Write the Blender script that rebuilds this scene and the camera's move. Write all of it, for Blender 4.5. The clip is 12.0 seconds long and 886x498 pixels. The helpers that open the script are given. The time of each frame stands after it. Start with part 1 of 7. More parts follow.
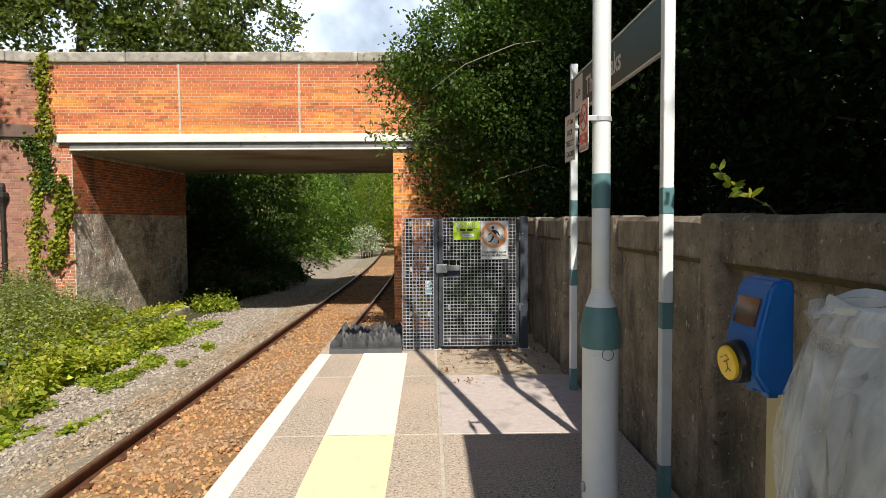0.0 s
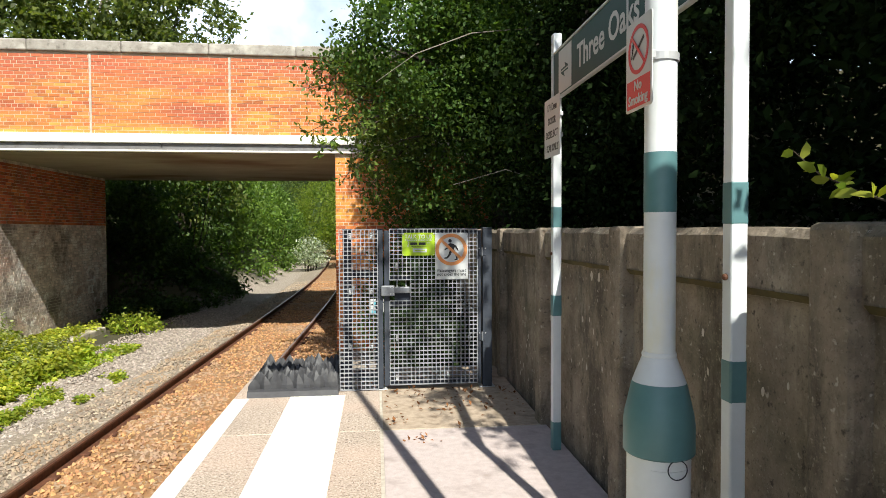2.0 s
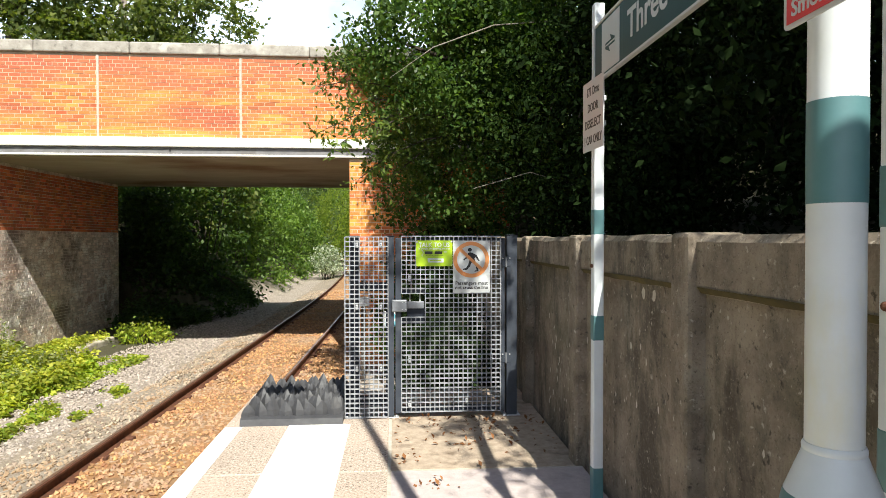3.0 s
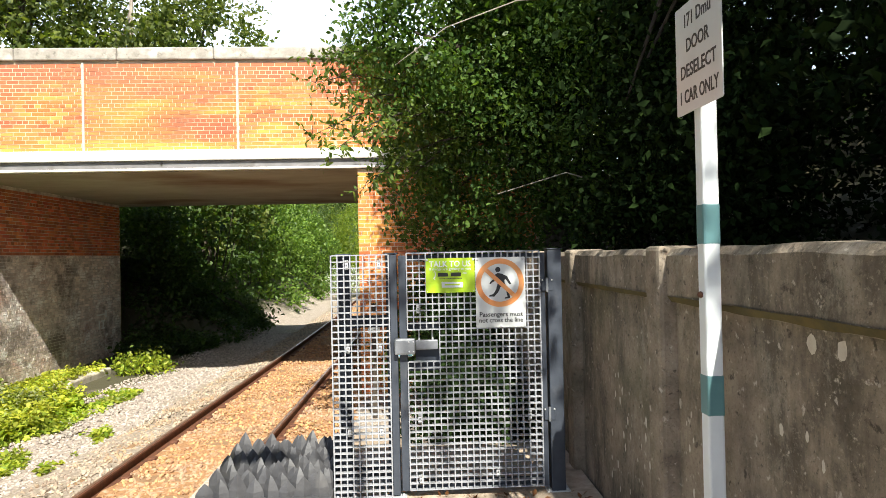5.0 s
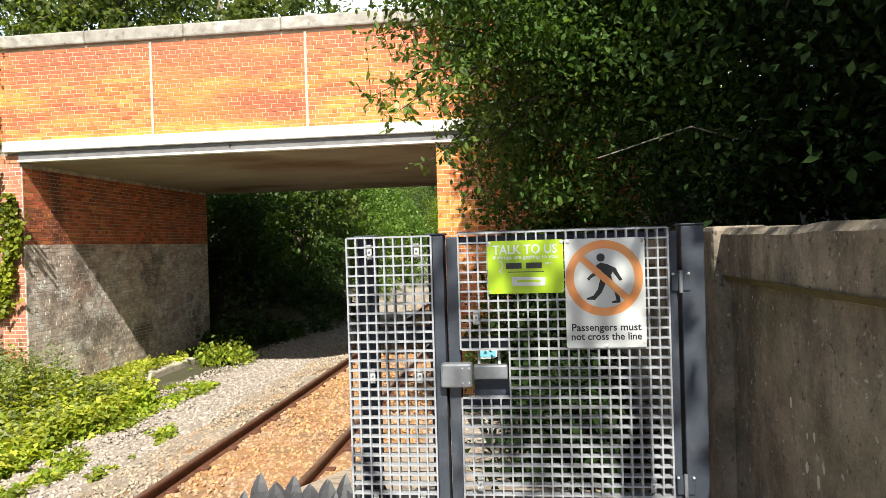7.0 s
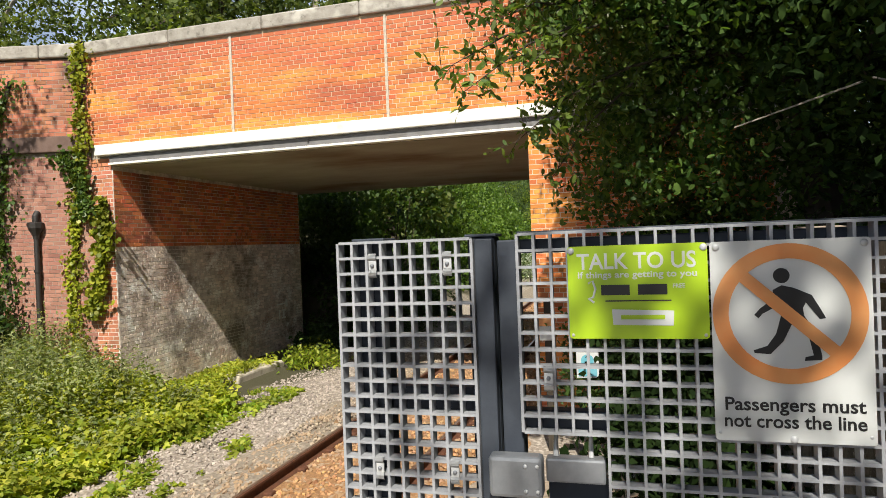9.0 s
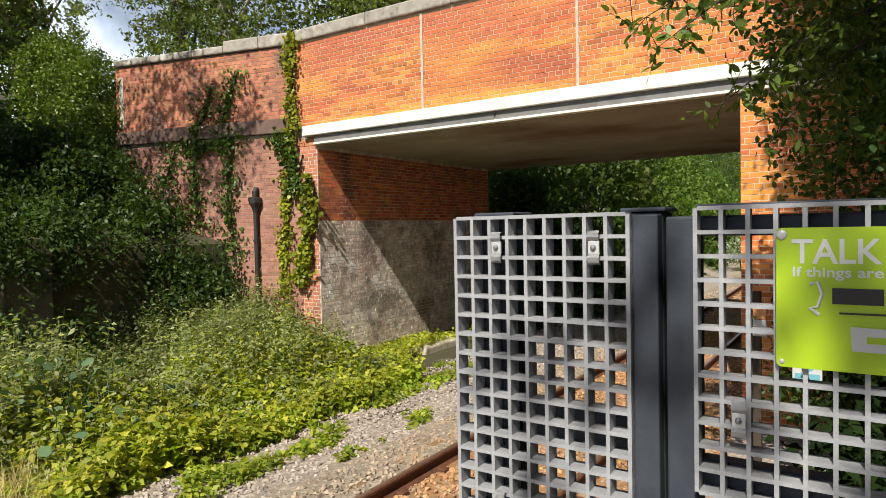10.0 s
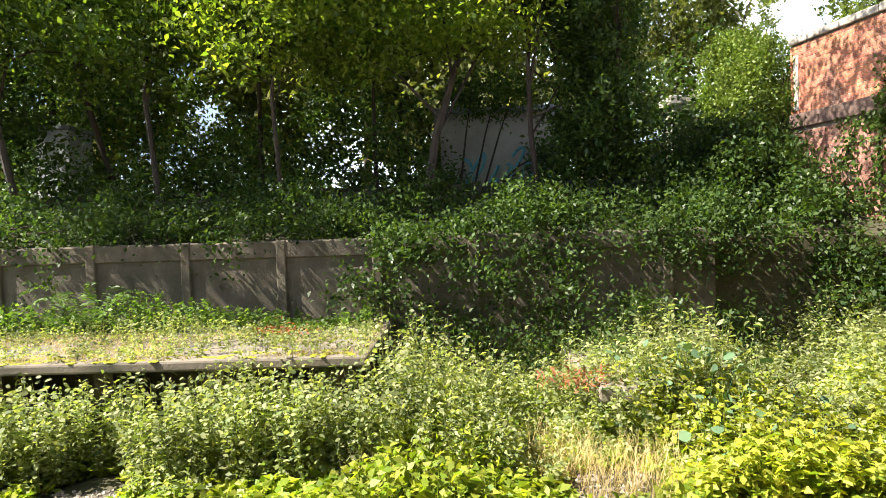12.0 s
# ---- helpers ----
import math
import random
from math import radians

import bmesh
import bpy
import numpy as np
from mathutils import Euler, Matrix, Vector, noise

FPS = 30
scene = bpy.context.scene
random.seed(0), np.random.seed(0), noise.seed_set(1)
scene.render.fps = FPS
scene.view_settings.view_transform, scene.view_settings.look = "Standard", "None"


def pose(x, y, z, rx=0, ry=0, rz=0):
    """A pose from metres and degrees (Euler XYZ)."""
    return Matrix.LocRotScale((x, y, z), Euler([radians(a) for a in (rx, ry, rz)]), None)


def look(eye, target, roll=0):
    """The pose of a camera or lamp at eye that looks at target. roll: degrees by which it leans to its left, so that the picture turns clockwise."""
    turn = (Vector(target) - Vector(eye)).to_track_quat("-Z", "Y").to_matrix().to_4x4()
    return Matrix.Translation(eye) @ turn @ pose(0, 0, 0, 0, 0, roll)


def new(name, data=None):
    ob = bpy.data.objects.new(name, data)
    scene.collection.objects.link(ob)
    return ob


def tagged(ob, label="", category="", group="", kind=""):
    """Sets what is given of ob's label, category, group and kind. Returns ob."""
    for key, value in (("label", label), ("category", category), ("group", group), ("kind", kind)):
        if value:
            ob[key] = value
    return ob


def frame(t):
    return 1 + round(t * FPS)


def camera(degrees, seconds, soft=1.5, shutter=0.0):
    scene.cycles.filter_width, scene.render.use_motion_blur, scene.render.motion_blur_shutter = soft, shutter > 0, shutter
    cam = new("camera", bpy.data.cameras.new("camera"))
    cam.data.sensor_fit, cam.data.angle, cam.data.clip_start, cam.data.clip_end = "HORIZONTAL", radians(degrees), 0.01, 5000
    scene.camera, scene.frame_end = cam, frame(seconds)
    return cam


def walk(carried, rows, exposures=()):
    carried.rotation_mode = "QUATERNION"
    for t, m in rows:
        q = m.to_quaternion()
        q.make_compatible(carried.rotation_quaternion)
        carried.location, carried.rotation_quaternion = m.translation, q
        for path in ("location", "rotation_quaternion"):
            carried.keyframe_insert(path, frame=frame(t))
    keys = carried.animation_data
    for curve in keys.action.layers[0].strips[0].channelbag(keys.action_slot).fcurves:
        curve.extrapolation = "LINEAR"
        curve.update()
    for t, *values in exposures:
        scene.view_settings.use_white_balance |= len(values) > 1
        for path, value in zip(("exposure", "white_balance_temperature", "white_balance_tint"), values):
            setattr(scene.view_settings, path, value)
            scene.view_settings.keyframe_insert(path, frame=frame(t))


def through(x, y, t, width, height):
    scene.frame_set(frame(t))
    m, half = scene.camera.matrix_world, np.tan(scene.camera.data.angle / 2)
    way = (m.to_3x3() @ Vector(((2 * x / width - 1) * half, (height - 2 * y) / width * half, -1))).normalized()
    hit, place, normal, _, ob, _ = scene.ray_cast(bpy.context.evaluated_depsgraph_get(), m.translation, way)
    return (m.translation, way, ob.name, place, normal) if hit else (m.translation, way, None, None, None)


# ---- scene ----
cam = camera(70.3, 12.0, soft=0.7)
PATH = [
    (0, (0.0, -0.024, 1.522), (0.046, 1.974, 1.428), -0.4),
    (0.5, (0.017, 0.287, 1.499), (0.08, 2.283, 1.38), -1.4),
    (1, (0.061, 0.584, 1.516), (0.18, 2.579, 1.454), -0.7),
    (1.5, (0.053, 0.928, 1.51), (0.182, 2.922, 1.425), -0.8),
    (2, (0.043, 1.255, 1.521), (0.254, 3.243, 1.463), -0.2),
    (2.5, (0.124, 1.615, 1.53), (0.316, 3.605, 1.518), 0.4),
    (3, (0.114, 1.938, 1.513), (0.266, 3.932, 1.482), -0.0),
    (5, (0.225, 3.274, 1.519), (0.314, 5.272, 1.54), -1.2),
    (5.5, (0.312, 3.672, 1.511), (0.31, 5.672, 1.522), -1.7),
    (6, (0.352, 3.968, 1.519), (0.207, 5.962, 1.491), -0.9),
    (6.5, (0.329, 4.331, 1.508), (0.144, 6.322, 1.471), -1.5),
    (7, (0.389, 4.641, 1.496), (0.173, 6.629, 1.481), -1.7),
    (9, (0.403, 5.719, 1.518), (-0.129, 7.647, 1.506), -2.2),
    (9.5, (0.419, 5.984, 1.532), (-0.438, 7.791, 1.493), -1.6),
    (10, (0.388, 6.124, 1.513), (-0.700, 7.801, 1.447), -1.2),
    (10.5, (0.242, 6.378, 1.515), (-1.013, 7.936, 1.549), 1.0),
    (11, (0.140, 6.593, 1.517), (-1.457, 7.798, 1.535), -2.0),
    (11.2, (0.123, 6.669, 1.515), (-1.621, 7.648, 1.544), -1.3),
    (11.4, (0.116, 6.725, 1.518), (-1.752, 7.440, 1.535), -1.2),
    (11.5, (0.114, 6.750, 1.519), (-1.800, 7.330, 1.526), -1.0),
    (11.6, (0.090, 6.805, 1.524), (-1.855, 7.264, 1.512), -1.1),
    (11.8, (0.028, 6.908, 1.529), (-1.961, 7.117, 1.503), -1.0),
    (12, (0.099, 6.858, 1.540), (-1.900, 6.825, 1.490), -1.8),
]
# seconds, stops, white balance in kelvin and tint
EXPOSURES = [(0.0, 0.35, 6400, 9.5), (2.0, 0.7, 6150, 8), (3.2, 0.95, 6150, 8), (5.0, 1.24, 6250, 9), (6.5, 1.17, 6200, 9), (7.5, 0.87, 6300, 9), (9.0, 0.54, 6350, 10), (10.5, 0.45, 6500, 11), (11.0, 0.64, 6550, 12), (11.5, 0.96, 6600, 14), (12.0, 1.86, 6400, 13)]
walk(cam, [(t, look(eye, aim, lean)) for t, eye, aim, lean in PATH], EXPOSURES)

# ---- light ----
SUN = Vector((0.215, -1.0, 1.10)).normalized()
world = bpy.data.worlds.new("sky")
scene.world = world
world.use_nodes = True
wn, wl = world.node_tree.nodes, world.node_tree.links
sky = wn.new("ShaderNodeTexSky")
sky.sky_type = "NISHITA"
sky.sun_disc = False
sky.sun_elevation = radians(47)
sky.sun_rotation = radians(167)
sky.dust_density = 1.2
wn["Background"].inputs["Strength"].default_value = 0.05
cloud = wn.new("ShaderNodeTexNoise")
cloud.inputs["Scale"].default_value = 3.0
cloud.inputs["Detail"].default_value = 7
coord = wn.new("ShaderNodeTexCoord")
wl.new(coord.outputs["Generated"], cloud.inputs["Vector"])
updir = wn.new("ShaderNodeSeparateXYZ")
wl.new(coord.outputs["Generated"], updir.inputs["Vector"])
haze = wn.new("ShaderNodeMapRange")
haze.inputs["From Min"].default_value, haze.inputs["From Max"].default_value = 0.62, 0.18
haze.inputs["To Min"].default_value, haze.inputs["To Max"].default_value = 0.0, 0.34
wl.new(updir.outputs["Z"], haze.inputs["Value"])
# the western sky is clearer than the rest
west = wn.new("ShaderNodeMapRange")
west.inputs["From Min"].default_value, west.inputs["From Max"].default_value = -0.62, -0.38
west.inputs["To Min"].default_value, west.inputs["To Max"].default_value = 0.62, 1.0
wl.new(updir.outputs["X"], west.inputs["Value"])
bank = wn.new("ShaderNodeMath")
bank.operation = "MULTIPLY"
wl.new(haze.outputs["Result"], bank.inputs[0])
wl.new(west.outputs["Result"], bank.inputs[1])
lifted = wn.new("ShaderNodeMath")
wl.new(cloud.outputs["Fac"], lifted.inputs[0])
wl.new(bank.outputs["Value"], lifted.inputs[1])
cramp = wn.new("ShaderNodeMapRange")
cramp.inputs["From Min"].default_value, cramp.inputs["From Max"].default_value = 0.58, 0.74
wl.new(lifted.outputs["Value"], cramp.inputs["Value"])
wmix = wn.new("ShaderNodeMix")
wmix.data_type = "RGBA"
wl.new(cramp.outputs["Result"], wmix.inputs["Factor"])
wl.new(sky.outputs["Color"], wmix.inputs["A"])
wmix.inputs["B"].default_value = (17.5, 19.5, 22.5, 1)
wl.new(wmix.outputs["Result"], wn["Background"].inputs["Color"])

sun = new("sun", bpy.data.lights.new("sun", "SUN"))
sun.data.energy = 5.0
sun.data.angle = radians(0.53)
sun.data.color = (1.0, 0.935, 0.79)
sun.matrix_world = look(SUN * 40, (0, 0, 0))


# ---- materials ----
def mat(name, a, b=None, rough=0.8, metal=0.0, scale=6.0, detail=8.0, bump=0.0, bump_scale=40.0, c=None, cpos=(0.62, 0.7), cscale=1.5,
        island=0.0, per_object=0.0, stretch=(1, 1, 1), spec=0.5, speck=None, speck_scale=60.0, speck_pos=(0.60, 0.68)):
    """Two-tone noise colour, a stain colour c at a second scale, and a fine relief."""
    m = bpy.data.materials.new(name)
    m.use_nodes = True
    n, l = m.node_tree.nodes, m.node_tree.links
    p = n["Principled BSDF"]
    p.inputs["Roughness"].default_value = rough
    p.inputs["Metallic"].default_value = metal
    p.inputs["Specular IOR Level"].default_value = spec
    geo = n.new("ShaderNodeTexCoord")
    mp = n.new("ShaderNodeMapping")
    mp.inputs["Scale"].default_value = stretch
    l.new(geo.outputs["Object"], mp.inputs["Vector"])
    col = None
    mix = n.new("ShaderNodeMix")
    mix.data_type = "RGBA"
    mix.inputs["A"].default_value = (*a, 1)
    mix.inputs["B"].default_value = (*(b or a), 1)
    t = n.new("ShaderNodeTexNoise")
    t.inputs["Scale"].default_value, t.inputs["Detail"].default_value, t.inputs["Roughness"].default_value = scale, detail, 0.65
    l.new(mp.outputs["Vector"], t.inputs["Vector"])
    r = n.new("ShaderNodeMapRange")
    r.inputs["From Min"].default_value, r.inputs["From Max"].default_value = 0.34, 0.66
    l.new(t.outputs["Fac"], r.inputs["Value"])
    l.new(r.outputs["Result"], mix.inputs["Factor"])
    col = mix.outputs["Result"]
    if c:
        s = n.new("ShaderNodeTexNoise")
        s.inputs["Scale"].default_value, s.inputs["Detail"].default_value = cscale, 5
        l.new(mp.outputs["Vector"], s.inputs["Vector"])
        sr = n.new("ShaderNodeMapRange")
        sr.inputs["From Min"].default_value, sr.inputs["From Max"].default_value = cpos
        l.new(s.outputs["Fac"], sr.inputs["Value"])
        cm = n.new("ShaderNodeMix")
        cm.data_type = "RGBA"
        cm.inputs["B"].default_value = (*c, 1)
        l.new(sr.outputs["Result"], cm.inputs["Factor"])
        l.new(col, cm.inputs["A"])
        col = cm.outputs["Result"]
    if speck:
        s = n.new("ShaderNodeTexNoise")
        s.inputs["Scale"].default_value, s.inputs["Detail"].default_value = speck_scale, 3
        l.new(geo.outputs["Object"], s.inputs["Vector"])
        sr = n.new("ShaderNodeMapRange")
        sr.inputs["From Min"].default_value, sr.inputs["From Max"].default_value = speck_pos
        l.new(s.outputs["Fac"], sr.inputs["Value"])
        cm = n.new("ShaderNodeMix")
        cm.data_type = "RGBA"
        cm.inputs["B"].default_value = (*speck, 1)
        l.new(sr.outputs["Result"], cm.inputs["Factor"])
        l.new(col, cm.inputs["A"])
        col = cm.outputs["Result"]
    if island or per_object:
        src = n.new("ShaderNodeNewGeometry").outputs["Random Per Island"] if island else n.new("ShaderNodeObjectInfo").outputs["Random"]
        hv = n.new("ShaderNodeHueSaturation")
        k = island or per_object
        vr = n.new("ShaderNodeMapRange")
        vr.inputs["To Min"].default_value, vr.inputs["To Max"].default_value = 1 - k, 1 + k
        l.new(src, vr.inputs["Value"])
        l.new(vr.outputs["Result"], hv.inputs["Value"])
        hr = n.new("ShaderNodeMapRange")
        hr.inputs["To Min"].default_value, hr.inputs["To Max"].default_value = 0.5 - 0.03 * k, 0.5 + 0.03 * k
        wn_ = n.new("ShaderNodeTexWhiteNoise")
        wn_.noise_dimensions = "1D"
        l.new(src, wn_.inputs["W"])
        l.new(wn_.outputs["Value"], hr.inputs["Value"])
        l.new(hr.outputs["Result"], hv.inputs["Hue"])
        l.new(col, hv.inputs["Color"])
        col = hv.outputs["Color"]
    l.new(col, p.inputs["Base Color"])
    if bump:
        bt = n.new("ShaderNodeTexNoise")
        bt.inputs["Scale"].default_value, bt.inputs["Detail"].default_value = bump_scale, 6
        l.new(mp.outputs["Vector"], bt.inputs["Vector"])
        bn = n.new("ShaderNodeBump")
        bn.inputs["Strength"].default_value = bump
        bn.inputs["Distance"].default_value = 0.01
        l.new(bt.outputs["Fac"], bn.inputs["Height"])
        l.new(bn.outputs["Normal"], p.inputs["Normal"])
    return m


def layer(m, color, scale, pos, stretch=(1, 1, 1), detail=6, place=False, amount=1.0, rough=0.6):
    """Lay one more noise-shaped colour over a material; place: by position in the world, so that loose pieces share one pattern."""
    n, l = m.node_tree.nodes, m.node_tree.links
    p = n["Principled BSDF"]
    was = p.inputs["Base Color"].links[0].from_socket
    mp = n.new("ShaderNodeMapping")
    mp.inputs["Scale"].default_value = stretch
    l.new(n.new("ShaderNodeNewGeometry").outputs["Position"] if place else n.new("ShaderNodeTexCoord").outputs["Object"], mp.inputs["Vector"])
    t = n.new("ShaderNodeTexNoise")
    t.inputs["Scale"].default_value, t.inputs["Detail"].default_value, t.inputs["Roughness"].default_value = scale, detail, rough
    l.new(mp.outputs["Vector"], t.inputs["Vector"])
    r = n.new("ShaderNodeMapRange")
    r.inputs["From Min"].default_value, r.inputs["From Max"].default_value = pos
    r.inputs["To Max"].default_value = amount
    l.new(t.outputs["Fac"], r.inputs["Value"])
    mix = n.new("ShaderNodeMix")
    mix.data_type = "RGBA"
    mix.inputs["B"].default_value = (*color, 1)
    l.new(r.outputs["Result"], mix.inputs["Factor"])
    l.new(was, mix.inputs["A"])
    l.new(mix.outputs["Result"], p.inputs["Base Color"])
    return m


def courses(m, color, z0, z1, amount):
    """A second batch of bricks: its colour comes in between two heights, with a ragged border."""
    n, l = m.node_tree.nodes, m.node_tree.links
    p = n["Principled BSDF"]
    was = p.inputs["Base Color"].links[0].from_socket
    pos = n.new("ShaderNodeNewGeometry").outputs["Position"]
    sep = n.new("ShaderNodeSeparateXYZ")
    l.new(pos, sep.inputs["Vector"])
    mp = n.new("ShaderNodeMapping")
    mp.inputs["Scale"].default_value = (0.5, 1, 3.0)
    l.new(pos, mp.inputs["Vector"])
    t = n.new("ShaderNodeTexNoise")
    t.inputs["Scale"].default_value, t.inputs["Detail"].default_value = 1.1, 8
    l.new(mp.outputs["Vector"], t.inputs["Vector"])
    add = n.new("ShaderNodeMath")
    add.operation = "MULTIPLY_ADD"
    l.new(t.outputs["Fac"], add.inputs[0])
    add.inputs[1].default_value = 1.6
    l.new(sep.outputs["Z"], add.inputs[2])
    r = n.new("ShaderNodeMapRange")
    r.inputs["From Min"].default_value, r.inputs["From Max"].default_value = z0 + 0.8, z1 + 0.8
    r.inputs["To Max"].default_value = amount
    l.new(add.outputs["Value"], r.inputs["Value"])
    mix = n.new("ShaderNodeMix")
    mix.data_type = "RGBA"
    mix.inputs["B"].default_value = (*color, 1)
    l.new(r.outputs["Result"], mix.inputs["Factor"])
    l.new(was, mix.inputs["A"])
    l.new(mix.outputs["Result"], p.inputs["Base Color"])


def leaf_mat(name, a, b, rough=0.5, through=0.35, spec=0.35):
    m = bpy.data.materials.new(name)
    m.use_nodes = True
    n, l = m.node_tree.nodes, m.node_tree.links
    p = n["Principled BSDF"]
    p.inputs["Roughness"].default_value = rough
    p.inputs["Specular IOR Level"].default_value = spec
    geo = n.new("ShaderNodeNewGeometry")
    ramp = n.new("ShaderNodeMix")
    ramp.data_type = "RGBA"
    ramp.inputs["A"].default_value, ramp.inputs["B"].default_value = (*a, 1), (*b, 1)
    l.new(geo.outputs["Random Per Island"], ramp.inputs["Factor"])
    drift = n.new("ShaderNodeTexNoise")
    drift.inputs["Scale"].default_value, drift.inputs["Detail"].default_value = 1.3, 3
    l.new(geo.outputs["Position"], drift.inputs["Vector"])
    span = n.new("ShaderNodeMapRange")
    span.inputs["From Min"].default_value, span.inputs["From Max"].default_value = 0.32, 0.68
    span.inputs["To Min"].default_value, span.inputs["To Max"].default_value = 0.62, 1.38
    l.new(drift.outputs["Fac"], span.inputs["Value"])
    tone = n.new("ShaderNodeHueSaturation")
    l.new(span.outputs["Result"], tone.inputs["Value"])
    l.new(ramp.outputs["Result"], tone.inputs["Color"])
    ramp_out = tone.outputs["Color"]
    l.new(ramp_out, p.inputs["Base Color"])
    tr = n.new("ShaderNodeBsdfTranslucent")
    tint = n.new("ShaderNodeMix")
    tint.data_type, tint.blend_type = "RGBA", "MULTIPLY"
    tint.inputs["Factor"].default_value = 1.0
    tint.inputs["B"].default_value = (1.5, 1.6, 0.5, 1)
    l.new(ramp_out, tint.inputs["A"])
    l.new(tint.outputs["Result"], tr.inputs["Color"])
    ms = n.new("ShaderNodeMixShader")
    ms.inputs["Fac"].default_value = through
    l.new(p.outputs["BSDF"], ms.inputs[1])
    l.new(tr.outputs["BSDF"], ms.inputs[2])
    l.new(ms.outputs["Shader"], n["Material Output"].inputs["Surface"])
    return m


M_BRICK = mat("orange_red_brick", (0.50, 0.125, 0.045), (0.66, 0.235, 0.05), rough=0.85, scale=1.4, detail=9, bump=0.35, bump_scale=60, island=0.36, stretch=(0.4, 1, 1.5))
layer(M_BRICK, (0.36, 0.085, 0.05), 0.8, (0.50, 0.66), (0.5, 1, 1.6), place=True, amount=0.75)
layer(M_BRICK, (0.55, 0.36, 0.25), 2.2, (0.64, 0.78), detail=9, place=True, amount=0.18)
M_BRICK_ONE = mat("orange_red_brick_single", (0.50, 0.125, 0.045), rough=0.85, bump=0.35, bump_scale=60, per_object=0.36)
layer(M_BRICK_ONE, (0.66, 0.235, 0.05), 1.4, (0.34, 0.66), (0.4, 1, 1.5), detail=9, place=True)
layer(M_BRICK_ONE, (0.36, 0.085, 0.05), 0.8, (0.50, 0.66), (0.5, 1, 1.6), place=True, amount=0.75)
layer(M_BRICK_ONE, (0.55, 0.36, 0.25), 2.2, (0.64, 0.78), detail=9, place=True, amount=0.18)
for m in (M_BRICK, M_BRICK_ONE):
    layer(m, (0.84, 0.40, 0.06), 1.0, (0.50, 0.66), (0.45, 1, 2.4), detail=9, place=True, amount=0.62)
    courses(m, (0.44, 0.115, 0.065), 4.35, 5.1, 0.7)
M_BRICK_ABUT = mat("red_abutment_brick", (0.44, 0.115, 0.05), (0.56, 0.17, 0.06), rough=0.88, scale=3, detail=9, bump=0.35, bump_scale=60, island=0.40)
layer(M_BRICK_ABUT, (0.22, 0.09, 0.06), 0.9, (0.52, 0.66), detail=9, place=True, amount=0.7)
layer(M_BRICK_ABUT, (0.035, 0.028, 0.024), 0.5, (0.56, 0.66), (1, 1, 0.4), detail=8, place=True, amount=0.7)
M_BRICK_OLD = mat("weathered_brick", (0.38, 0.135, 0.08), (0.50, 0.20, 0.105), rough=0.9, scale=2.5, bump=0.5, bump_scale=45, island=0.3, c=(0.16, 0.09, 0.07), cpos=(0.52, 0.66), cscale=0.9)
M_BRICK_DARK = mat("sooty_grey_brick", (0.56, 0.44, 0.38), (0.74, 0.64, 0.57), rough=0.92, scale=7, detail=12, bump=0.5, bump_scale=30, island=0.26)
layer(M_BRICK_DARK, (0.38, 0.19, 0.13), 1.1, (0.52, 0.64), detail=12, place=True, amount=0.6, rough=0.75)
layer(M_BRICK_DARK, (0.90, 0.87, 0.83), 1.3, (0.51, 0.57), (1, 1, 1.4), place=True, amount=0.9, detail=14, rough=0.85)
layer(M_BRICK_DARK, (0.11, 0.085, 0.07), 0.6, (0.52, 0.60), place=True, amount=0.75, detail=12, rough=0.7)
layer(M_BRICK_DARK, (0.20, 0.17, 0.15), 9, (0.57, 0.66), place=True, amount=0.7, detail=8, rough=0.7)
M_MORTAR = mat("mortar", (0.66, 0.52, 0.39), (0.50, 0.38, 0.27), rough=0.95, scale=8, bump=0.4)
M_BRICK_WING = mat("grey_red_old_brick", (0.29, 0.125, 0.09), (0.38, 0.19, 0.14), rough=0.9, scale=2.0, bump=0.3, bump_scale=45, island=0.18)
layer(M_BRICK_WING, (0.40, 0.31, 0.26), 1.1, (0.54, 0.72), detail=8, amount=0.7, place=True)
M_MORTAR_WING = mat("dirty_old_mortar", (0.36, 0.28, 0.23), (0.27, 0.205, 0.17), rough=0.95, scale=8, bump=0.1)
M_STRING = mat("dark_string_brick", (0.12, 0.075, 0.06), (0.17, 0.11, 0.09), rough=0.9, scale=5, bump=0.4)
M_MORTAR_DARK = mat("pale_old_mortar", (0.72, 0.66, 0.59), (0.30, 0.25, 0.21), rough=0.95, scale=5, detail=12, bump=0.2)
M_COPING = mat("lichened_stone", (0.40, 0.37, 0.33), (0.26, 0.235, 0.205), rough=0.95, scale=5, bump=0.6, bump_scale=30, c=(0.52, 0.49, 0.44), cpos=(0.55, 0.7), cscale=3)
layer(M_COPING, (0.10, 0.09, 0.075), 9, (0.58, 0.72), detail=8, amount=0.7, place=True)
M_WHITEBAND = mat("painted_concrete", (0.80, 0.78, 0.73), (0.70, 0.68, 0.63), rough=0.8, scale=4, bump=0.2, c=(0.45, 0.42, 0.37), cpos=(0.66, 0.8), cscale=2)
M_GROOVE = mat("grey_weathered_steel", (0.20, 0.195, 0.20), (0.14, 0.135, 0.135), rough=0.6, scale=5, bump=0.1, c=(0.10, 0.085, 0.07), cpos=(0.58, 0.75), cscale=3)
M_SOFFIT = mat("stained_soffit_concrete", (0.36, 0.32, 0.26), (0.27, 0.235, 0.19), rough=0.9, scale=1.2, bump=0.25, c=(0.16, 0.09, 0.05), cpos=(0.55, 0.72), cscale=0.5, stretch=(0.6, 1, 1))
